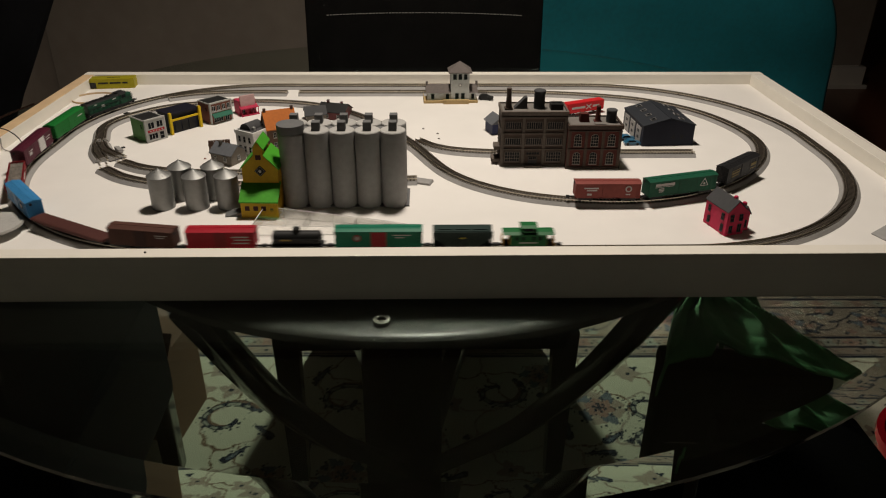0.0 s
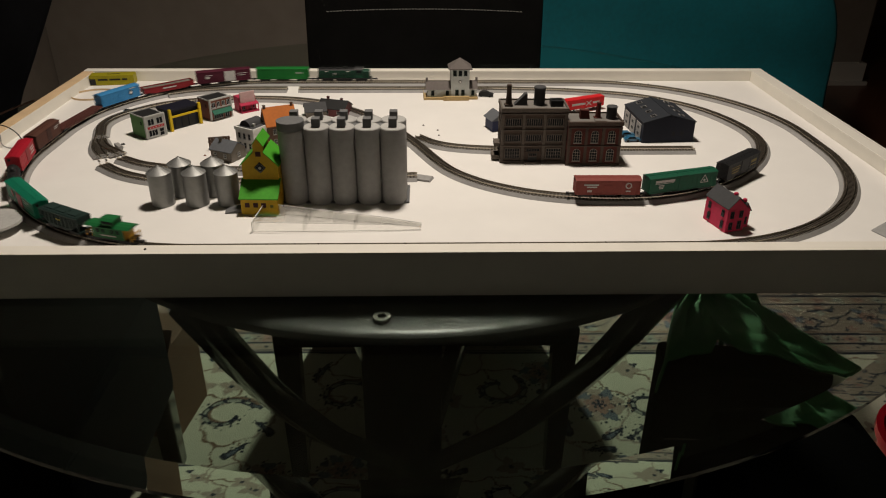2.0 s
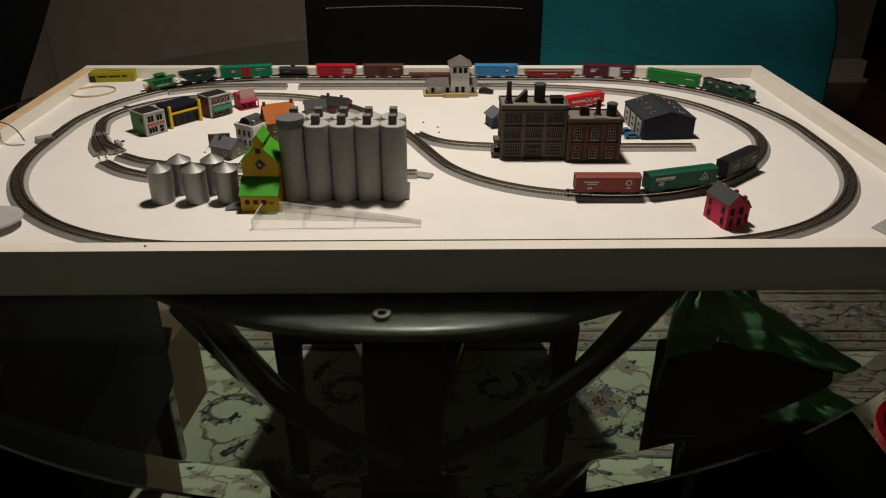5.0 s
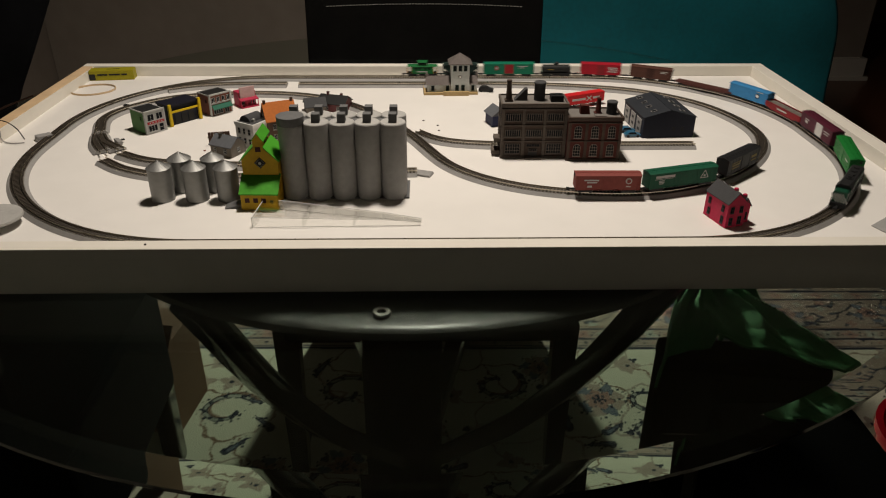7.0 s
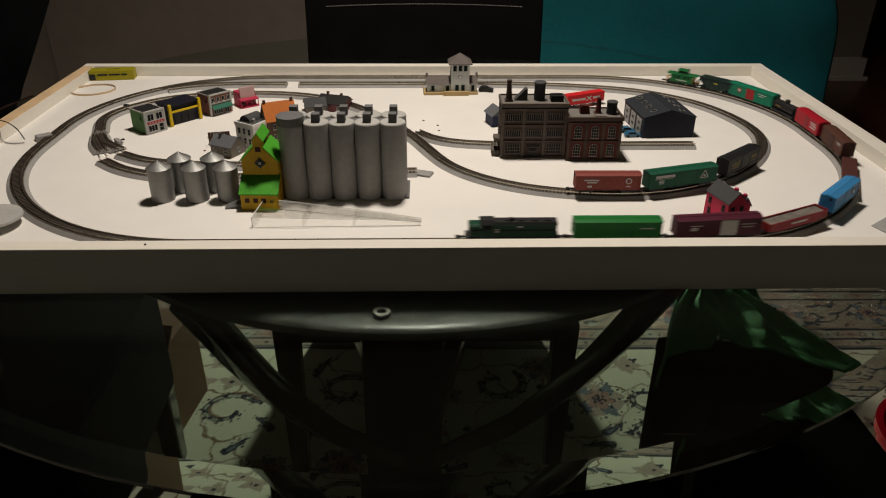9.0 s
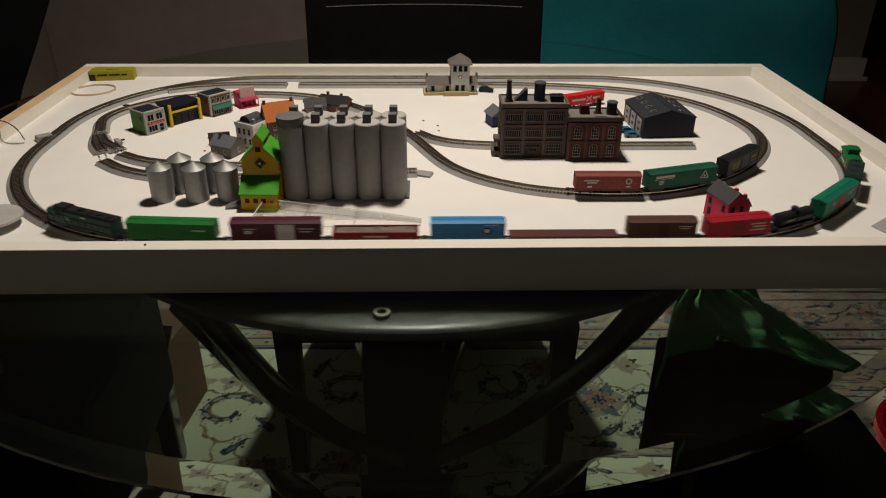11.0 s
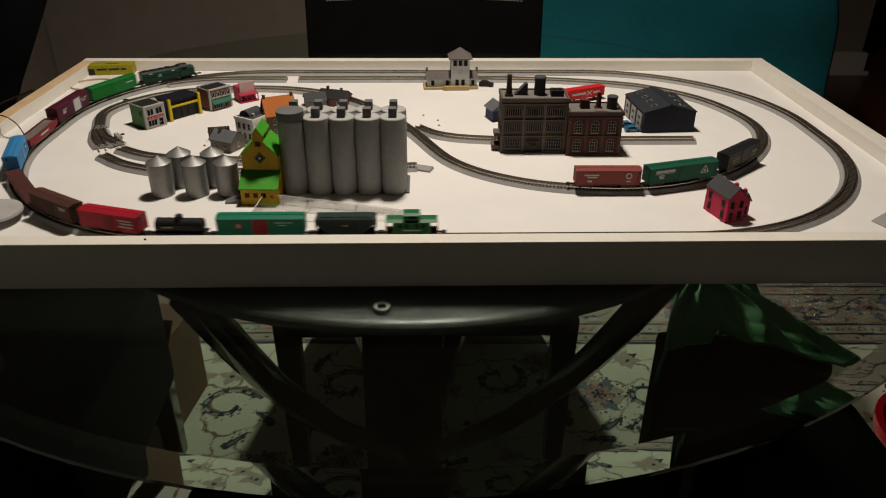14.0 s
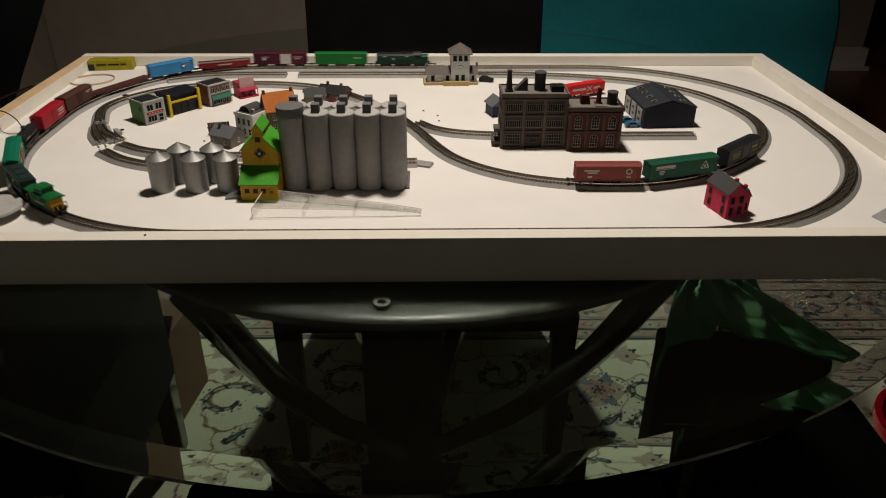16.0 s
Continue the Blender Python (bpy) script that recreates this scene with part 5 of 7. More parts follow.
def build_bins():
    first = None
    for k, (x, y) in enumerate(((-0.3375, 0.8755), (-0.2935, 0.8750), (-0.2535, 0.8765), (-0.3205, 0.9060), (-0.2780, 0.9070))):
        if first is None:
            t = on_board("grain_bin", "galvanised steel grain bin with a conical roof", "model grain bin", x, y, 0, "grain bins")
            prof = [(0.0, 0.0)]
            for j in range(12):
                prof += [(0.0144, 0.0435 * j / 12), (0.0147, 0.0435 * (j + 0.5) / 12)]
            part("barrel", lathe(bm_new(), prof + [(0.0144, 0.0435), (0.0, 0.0435)], 40), M_STEEL, t, "", 0, True)
            part("cone_roof", cyl(bm_new(), 0, 0, 0.0435, 0.0520, 0.0154, 0.0016, 32), M_STEEL, t, "", 0, True)
            for j in range(16):
                part("seam", box(bm_new(), 0.0, 0.0160, -0.0002, 0.0002, -0.0002, 0.0003, pose(0, 0, 0, 0, 0, 22.5 * j) @ pose(0.0016, 0, 0.0520, 0, 31.6, 0)), M_STEEL, t)
            part("cap", cyl(bm_new(), 0, 0, 0.0516, 0.0534, 0.0021, 0.0006, 14), M_STEEL, t)
            first = t
        else:
            copy_thing(first, pose(x, y, ZB + 0.0002, 0, 0, 40 * k))


def build_elevator():
    t = on_board("grain_elevator", "mustard yellow grain elevator with lime green roofs", "model elevator", -0.2070, 0.8405, -2)
    part("office_wall", box(bm_new(), -0.0232, 0.0228, 0, 0.022, 0, 0.0215), M_YELLOW, t, "", 0.0003)
    bm = prism(bm_new(), [(-0.002, 0.0208), (0.0235, 0.0385), (0.0235, 0.0402), (-0.002, 0.0225)], -0.0245, 0.0245, pose(0, 0, 0, 0, 0, 90))
    part("porch_roof", bm, M_LIME, t, "lime green lean-to roof")
    hw = 0.0225
    bm = prism(bm_new(), [(-hw, 0), (hw, 0), (hw, 0.058), (0.007, 0.0740), (-0.007, 0.0740), (-hw, 0.058)], 0.0215, 0.0640)
    part("tower_wall", bm, M_YELLOW, t, "", 0.0003)
    for s in (-1, 1):
        bm = prism(bm_new(), [(s * (hw + 0.002), 0.0562), (s * 0.0065, 0.0745), (s * 0.0065, 0.0760), (s * (hw + 0.002), 0.0578)], 0.0195, 0.0660)
        part("side_roof", bm, M_LIME, t, "lime green side roof")
    bm = prism(bm_new(), [(-0.0060, 0.068), (0.0060, 0.068), (0.0060, 0.084), (0, 0.0925), (-0.0060, 0.084)], 0.0212, 0.0560)
    part("cupola_wall", bm, M_YELLOW, t)
    for s in (-1, 1):
        bm = prism(bm_new(), [(s * 0.0076, 0.0822), (0, 0.0927), (0, 0.0941), (s * 0.0076, 0.0836)], 0.0195, 0.0580)
        part("cupola_roof", bm, M_LIME, t, "lime green cupola roof")
    red = toy("dark_red_window", (0.05, 0.012, 0.01))
    for x in (-0.0150, -0.0045, 0.0055):
        part("window", box(bm_new(), x - 0.0029, x + 0.0029, -0.0005, 0.0004, 0.0100, 0.0160), red, t)
    part("window", box(bm_new(), -0.0033, 0.0033, 0.0204, 0.0214, 0.0695, 0.0755), red, t)
    part("window", box(bm_new(), 0.0135, 0.0175, -0.0005, 0.0004, 0.0095, 0.0135), toy("olive_window", (0.10, 0.10, 0.02)), t)
    part("window", box(bm_new(), -0.0005, 0.0004, -0.003, 0.003, 0, 0.006, pose(0.0062, 0.034, 0.077)), red, t)
    for k, (r, mt) in enumerate(((0.0062, M_BLACK), (0.0050, M_GREYTRIM), (0.0046, M_BLACK))):
        part("emblem", box(bm_new(), -r / 1.2, r / 1.2, 0.0212 - 0.0003 * (k + 1), 0.0216, -r / 1.2, r / 1.2, pose(0.0005, 0, 0.0545, 0, 45)), mt, t, "black and white diamond emblem")
    part("emblem_disc", cyl(bm_new(), 0, 0, 0, 0.0003, 0.0019, 0.0019, 16, pose(0.0005, 0.0202, 0.0545, 90)), M_GREYTRIM, t)
    ramp = on_board("wooden_ramp", "small grey wooden unloading ramp beside the elevator", "model ramp", -0.239, 0.853, 8)
    part("ramp_deck", prism(bm_new(), [(-0.014, 0), (0.010, 0), (0.010, 0.006), (-0.014, 0.0008)], -0.008, 0.008), M_CONC_DARK, ramp)


def gable_house(name, label, x, y, a, w, d, h, ridge, wall, roof, along_x=True, wins=(), over=0.0018, chimneys=(), trim=None):
    """A pitched-roof house centred on x, y: w along local x, d along y; the ridge runs along x or y."""
    t = on_board(name, label, "model house", x, y, a)
    trim = trim or M_GREYTRIM
    m = Matrix.Identity(4) if not along_x else pose(0, 0, 0, 0, 0, 90)
    s, l = (w, d) if not along_x else (d, w)
    part("wall", prism(bm_new(), [(-s / 2, 0), (s / 2, 0), (s / 2, h), (0, ridge - 0.001), (-s / 2, h)], -l / 2, l / 2, m), wall, t)
    k = (ridge - h) / (s / 2)
    for q in (-1, 1):
        e = s / 2 + over
        bm = prism(bm_new(), [(q * e, h - k * over), (0, ridge), (0, ridge + 0.0013), (q * e, h - k * over + 0.0013)], -l / 2 - over, l / 2 + over, m)
        part("roof", bm, roof, t, "", 0.0002)
    for f, xx, zz, ww, hh in wins:
        yy = -(d / 2 if f in (0, 180) else w / 2) - 0.0004
        window(t, xx, zz, ww, hh, yy, 2, 2, trim, f)
    for cx, cy, cz, ch in chimneys:
        bm = box(bm_new(), cx - 0.0018, cx + 0.0018, cy - 0.0018, cy + 0.0018, cz, cz + ch)
        box(bm, cx - 0.0022, cx + 0.0022, cy - 0.0022, cy + 0.0022, cz + ch - 0.001, cz + ch)
        part("chimney", bm, wall, t)
    return t


def storefront(label, x, y, a, w, d, h, side, front, wins, sign=None, awning=None, roof=None):
    """A flat-roofed shop: x, y is the left end of its front."""
    m = pose(x, y, ZB + 0.0002, 0, 0, a)
    t = thing("shop_building", label, "model shop", m @ pose(w / 2, 0, 0), "model buildings")
    part("wall", box(bm_new(), -w / 2, w / 2, 0.0012, d, 0, h), side, t, "", 0.0002)
    part("front", box(bm_new(), -w / 2 - 0.0004, w / 2 + 0.0004, 0, 0.0018, 0, h + 0.0022), front, t, "", 0.0002)
    part("cornice", box(bm_new(), -w / 2 - 0.001, w / 2 + 0.001, -0.0013, 0.0020, h + 0.0002, h + 0.0026), M_GREYTRIM, t, "grey cornice", 0.0002)
    part("lintel_band", box(bm_new(), -w / 2 - 0.0006, w / 2 + 0.0006, -0.0010, 0.0004, h * 0.575, h * 0.615), M_GREYTRIM, t)
    bm = bm_new()
    for q in (-1, 1):
        box(bm, q * w / 2 - 0.0012, q * w / 2 + 0.0012, -0.0009, 0.003, 0, h + 0.002)
        box(bm, q * (w / 2) - 0.0006, q * (w / 2) + 0.0006, 0.003, d, h - 0.0005, h + 0.0014)
    box(bm, -w / 2, w / 2, d - 0.0006, d + 0.0006, h - 0.0005, h + 0.0014)
    part("parapet", bm, M_GREYTRIM, t)
    part("roof", box(bm_new(), -w / 2 + 0.0008, w / 2 - 0.0008, 0.002, d - 0.0008, h - 0.0004, h + 0.0003), roof or M_BLACK, t, "dark flat roof")
    for xx, zz, ww, hh, nx, nz in wins:
        window(t, xx, zz, ww, hh, -0.0005, nx, nz, M_GREYTRIM)
    if sign:
        part("sign", box(bm_new(), -w * 0.42, w * 0.42, -0.0014, 0.0002, h * 0.46, h * 0.56), sign, t, "red shop sign")
        for k in range(5):
            part("lettering", box(bm_new(), -0.0012, 0.0012, -0.00155, -0.0013, h * 0.49, h * 0.53, pose(-w * 0.3 + w * 0.15 * k, 0, 0)), M_TEXTWHITE, t)
    if awning:
        bm = prism(bm_new(), [(0, h * 0.50), (0, h * 0.54), (-0.007, h * 0.36), (-0.007, h * 0.33)], -w * 0.46, w * 0.46, pose(0, 0, 0, 0, 0, 90))
        part("awning", bm, awning, t, "dark green awning")
    for s_ in (-1, 1):
        window(t, 0.012 if s_ > 0 else -0.012, h * 0.62, 0.004, 0.006, -w / 2 - 0.0003, 1, 2, side, 90 * s_)
    return t


def build_town():
    storefront("light green shop with a grey front and red sign", -0.4365, 1.1170, 50, 0.0335, 0.042, 0.0345, M_GREENWALL, M_GREYTRIM,
               [(-0.0075, 0.0215, 0.0105, 0.0100, 2, 1), (0.0075, 0.0215, 0.0105, 0.0100, 2, 1), (-0.006, 0.004, 0.0150, 0.0095, 3, 1), (0.0090, 0.002, 0.0075, 0.0115, 1, 2)], M_REDSIGN)
    # dark garage with yellow posts
    t = thing("garage_building", "dark flat-roofed garage with yellow posts and beam", "model garage", pose(-0.4105, 1.1565, ZB + 0.0002, 0, 0, 49) @ pose(0.0275, 0, 0), "model buildings")
    part("wall", box(bm_new(), -0.0275, 0.0275, 0.004, 0.036, 0, 0.031), M_SHEDWALL, t)
    part("roof", box(bm_new(), -0.0285, 0.0285, 0.001, 0.038, 0.031, 0.034), toy("navy_black_roof", (0.010, 0.010, 0.018)), t, "", 0.0004)
    for s in (-1, 1):
        part("post", box(bm_new(), s * 0.0272 - 0.0022, s * 0.0272 + 0.0022, -0.0022, 0.0022, 0, 0.036), M_YELLOWTRIM, t, "yellow corner post", 0.0004)
    part("beam", box(bm_new(), -0.025, 0.025, -0.0012, 0.001, 0.0215, 0.0245), M_YELLOWTRIM, t, "yellow beam")
    for x in (-0.0125, 0.0, 0.0125):
        part("bay_door", box(bm_new(), x - 0.0052, x + 0.0052, 0.0032, 0.0042, 0.001, 0.018), M_BLACK, t)
    storefront("brown brick shop with grey trim and a green awning", -0.3590, 1.2080, 48, 0.0405, 0.036, 0.034, M_BRICKBROWN, M_BRICKBROWN,
               [(-0.0145, 0.0225, 0.0062, 0.008, 2, 1), (-0.005, 0.0225, 0.0055, 0.008, 2, 1), (0.005, 0.0225, 0.0055, 0.008, 2, 1), (0.0145, 0.0225, 0.0055, 0.008, 2, 1), (-0.007, 0.003, 0.017, 0.008, 4, 1), (0.010, 0.002, 0.008, 0.010, 2, 1)], None, M_GREENSHADE)
    t = thing("pink_shop", "crimson pink wooden shop with a tall pale false front", "model shop", pose(-0.3225, 1.2555, ZB + 0.0002, 0, 0, 36) @ pose(0.016, 0, 0), "model buildings")
    pk = toy("rose_red_wall", (0.42, 0.03, 0.07))
    part("wall", box(bm_new(), -0.0155, 0.0155, 0.002, 0.024, 0, 0.025), pk, t)
    part("false_front", box(bm_new(), -0.0135, 0.0135, -0.001, 0.002, 0.013, 0.0345), toy("pale_pink_board", (0.50, 0.33, 0.32)), t, "pale pink false front", 0.0003)
    part("porch_roof", prism(bm_new(), [(0.002, 0.0155), (-0.0085, 0.0125), (-0.0085, 0.0138), (0.002, 0.0168)], -0.0165, 0.0165, pose(0, 0, 0, 0, 0, 0) @ Matrix(((0, 1, 0, 0), (1, 0, 0, 0), (0, 0, 1, 0), (0, 0, 0, 1)))), pk, t)
    part("porch", box(bm_new(), -0.0165, 0.0165, -0.0085, 0.002, 0, 0.0018), pk, t)
    for x in (-0.0155, -0.005, 0.005, 0.0155):
        part("post", box(bm_new(), x - 0.0006, x + 0.0006, -0.008, -0.0068, 0.0018, 0.013), pk, t)
    for x in (-0.009, 0.009):
        window(t, x, 0.004, 0.006, 0.007, 0.0015, 2, 1, M_GREYTRIM)
    gable_house("cottage", "low khaki grey cottage with slate roof", -0.2920, 1.0390, -27, 0.038, 0.032, 0.0160, 0.0270, M_HOUSEGREY, M_SLATE, True,
                [(0, -0.010, 0.006, 0.0045, 0.006), (0, 0.008, 0.006, 0.0045, 0.006), (90, 0.0, 0.006, 0.005, 0.006)], chimneys=[(-0.008, -0.004, 0.022, 0.009)])
    t = on_board("yard_fence", "brown wooden yard fence behind the cottage", "model fence", -0.3125, 1.0720, 12)
    for i in range(8):
        part("plank", box(bm_new(), -0.0019, 0.0019, -0.0006, 0.0006, 0, 0.021, pose(-0.014 + 0.004 * i, 0, 0)), M_HOUSEBROWN, t)
    part("rail", box(bm_new(), -0.017, 0.017, 0.0006, 0.0014, 0.012, 0.014), M_HOUSEBROWN, t)
    # white two-storey house with a flat dark roof and a rounded gable
    t = on_board("town_house", "off-white two-storey town house with dark roof", "model house", -0.2620, 1.0770, -32)
    part("wall", box(bm_new(), -0.018, 0.018, -0.017, 0.017, 0, 0.035), M_WHITE, t, "", 0.0003)
    part("roof", box(bm_new(), -0.0168, 0.0168, -0.0158, 0.0158, 0.035, 0.0365), M_DARKROOF, t)
    bm = bm_new()
    for q in (-1, 1):
        box(bm, q * 0.018 - 0.001, q * 0.018 + 0.001, -0.018, 0.018, 0.033, 0.0378)
        box(bm, -0.017, 0.017, q * 0.017 - 0.001, q * 0.017 + 0.001, 0.033, 0.0378)
    part("parapet", bm, M_WHITE, t)
    part("round_gable", cyl(bm_new(), 0, 0, -0.014, 0.014, 0.011, 0.011, 24, pose(-0.006, 0.006, 0.0345, 90)), M_DARKROOF, t, "dark barrel roof", 0, True)
    part("vent", box(bm_new(), 0.004, 0.008, -0.004, 0.0, 0.0365, 0.041), M_GREYTRIM, t)
    for f in (0, 90):
        for xx in (-0.010, 0.0, 0.010):
            for zz in (0.006, 0.021):
                window(t, xx, zz, 0.0042, 0.0085, -(0.017 if f == 0 else 0.018) - 0.0004, 1, 2, M_GREYTRIM, f if f == 0 else -90)
    gable_house("farm_house", "umber brown house with a bright orange roof", -0.2250, 1.1010, 24, 0.046, 0.036, 0.036, 0.0585, M_HOUSEBROWN, M_ORANGE, True,
                [(0, -0.012, 0.006, 0.005, 0.008), (0, 0.003, 0.006, 0.005, 0.008), (0, -0.012, 0.022, 0.005, 0.008), (0, 0.003, 0.022, 0.005, 0.008), (0, 0.016, 0.022, 0.005, 0.008), (-90, 0.0, 0.022, 0.005, 0.008)],
                chimneys=[(-0.021, 0, 0.054, 0.009), (0.021, 0, 0.054, 0.009)])
    gable_house("grey_house", "small grey house with dark roof behind the silos", -0.1890, 1.2350, 15, 0.034, 0.032, 0.013, 0.0235, M_HOUSEGREY, M_DARKROOF, True, [(0, 0.0, 0.004, 0.006, 0.006)])
    gable_house("brown_house", "low dark maroon house with black roof behind the silos", -0.1560, 1.2480, -18, 0.048, 0.034, 0.014, 0.0245, toy("dull_maroon_wall", (0.15, 0.05, 0.05)), M_BLACK, True,
                [(0, 0.013, 0.005, 0.005, 0.005), (0, -0.008, 0.005, 0.005, 0.005)], chimneys=[(-0.012, 0.0, 0.022, 0.008), (0.012, 0.002, 0.022, 0.006)])
    # red house at the front
    t = gable_house("red_house", "crimson two-storey house with dark grey roof and red chimneys", 0.3652, 0.8078, 16, 0.0255, 0.043, 0.0315, 0.0440, M_PINK, M_DARKROOF, False,
                    [(0, -0.0065, 0.0045, 0.0045, 0.0085), (0, 0.0055, 0.0045, 0.0050, 0.0095), (0, -0.0065, 0.0195, 0.0045, 0.0075), (0, 0.0060, 0.0195, 0.0045, 0.0075),
                     (-90, 0.014, 0.0045, 0.0042, 0.0085), (-90, -0.012, 0.0055, 0.0042, 0.0075), (-90, 0.013, 0.0195, 0.0042, 0.0070), (-90, -0.013, 0.0195, 0.0042, 0.0070)], trim=M_DARKROOF, over=0.0012)
    m = pose(0.0185, -0.005, 0)
    part("annex_wall", prism(bm_new(), [(-0.006, 0), (0.006, 0), (0.006, 0.0225), (0.0, 0.0315), (-0.006, 0.0225)], -0.0100, 0.0120, m), M_PINK, t)
    for q in (-1, 1):
        part("annex_roof", prism(bm_new(), [(q * 0.0072, 0.0210), (0, 0.0318), (0, 0.0331), (q * 0.0072, 0.0223)], -0.0112, 0.0132, m), M_DARKROOF, t)
    window(t, 0.0185, 0.0060, 0.0042, 0.0085, -0.0155, 2, 2, M_DARKROOF)
    for cx, cy, cz in ((0.001, -0.0125, 0.0430), (0.0185, -0.0090, 0.0315)):
        bm = box(bm_new(), cx - 0.002, cx + 0.002, cy - 0.002, cy + 0.002, cz - 0.002, cz + 0.0032)
        cyl(bm, cx, cy, cz + 0.0032, cz + 0.0042, 0.0026, 0.0022, 10)
        part("chimney", bm, M_PINK, t)


def build_shed():
    t = on_board("engine_shed", "charcoal engine shed with skylights and grey side doors", "model shed", 0.3790, 1.1480, 4)
    w, d, h, r = 0.0830, 0.096, 0.0325, 0.0440
    part("wall", prism(bm_new(), [(-w / 2, 0), (w / 2, 0), (w / 2, h), (0, r - 0.0014), (-w / 2, h)], -d / 2, d / 2), M_SHEDWALL, t, "", 0.0002)
    for q in (-1, 1):
        rf = part("roof", prism(bm_new(), [(q * (w / 2 + 0.0012), h - 0.0004), (0, r - 0.0002), (0, r + 0.0010), (q * (w / 2 + 0.0012), h + 0.0009)], -d / 2 - 0.001, d / 2 + 0.001), M_SHED, t, "charcoal roof", 0.0002)
        sl = math.degrees(math.atan2(r - h, w / 2))
        for k in range(4):
            m = pose(q * w * 0.27, -d * 0.36 + d * 0.24 * k, (h + r) / 2 - 0.0002, 0, q * sl, 0)
            bm = bm_new()
            box(bm, -0.0042, 0.0042, -0.0042, -0.0036, 0, 0.0022, m)
            box(bm, -0.0042, 0.0042, 0.0036, 0.0042, 0, 0.0022, m)
            box(bm, -0.0042, -0.0036, -0.0036, 0.0036, 0, 0.0022, m)
            box(bm, 0.0036, 0.0042, -0.0036, 0.0036, 0, 0.0022, m)
            sk = part("skylight", bm, M_SHEDDOOR, rf, "pale skylight frame")
            part("pane", box(bm_new(), -0.0036, 0.0036, -0.0036, 0.0036, 0, 0.0014, m), M_GLASSDARK, rf)
    part("ridge", box(bm_new(), -0.0012, 0.0012, -d / 2, d / 2, r + 0.0002, r + 0.0016), M_SHED, t)
    for k in range(3):
        yy = -d / 2 + 0.020 + 0.029 * k
        part("door", box(bm_new(), -w / 2 - 0.0009, -w / 2 + 0.0004, yy - 0.011, yy + 0.011, 0.0005, 0.0275), M_SHEDDOOR, t, "grey sliding door", 0.0003)
        for z in (0.008, 0.018):
            part("door_panel", box(bm_new(), -w / 2 - 0.0013, -w / 2 - 0.0008, yy - 0.004, yy + 0.004, z, z + 0.004), M_DARKROOF, t)
    for x in (0.008, 0.022):
        part("window", box(bm_new(), x - 0.0025, x + 0.0025, -d / 2 - 0.0004, -d / 2 + 0.0002, 0.011, 0.017), M_BLACK, t)
    for k, (x, y, a) in enumerate(((0.3275, 1.106, 4), (0.3240, 1.128, 8))):
        car = on_board("toy_car", "tiny glossy blue car parked beside the factory", "toy car", x, y, a, "toy cars")
        part("car_body", prism(bm_new(), [(-0.0125, 0.0015), (0.0125, 0.0015), (0.0128, 0.0045), (0.0065, 0.0055), (0.003, 0.0088), (-0.006, 0.0088), (-0.0095, 0.0055), (-0.0128, 0.0050)], -0.0052, 0.0052), M_BLUECAR, car, "", 0.0005)
        part("car_windows", prism(bm_new(), [(0.0058, 0.0056), (0.0030, 0.0084), (-0.006, 0.0084), (-0.0088, 0.0056)], -0.0054, 0.0054), M_GLASSDARK, car)
        for sx in (-0.0078, 0.0078):
            for sy in (-0.0048, 0.0048):
                part("wheel", cyl(bm_new(), 0, 0, -0.0008, 0.0008, 0.0022, 0.0022, 14, pose(sx, sy, 0.0022, 90)), M_BLACK, car)


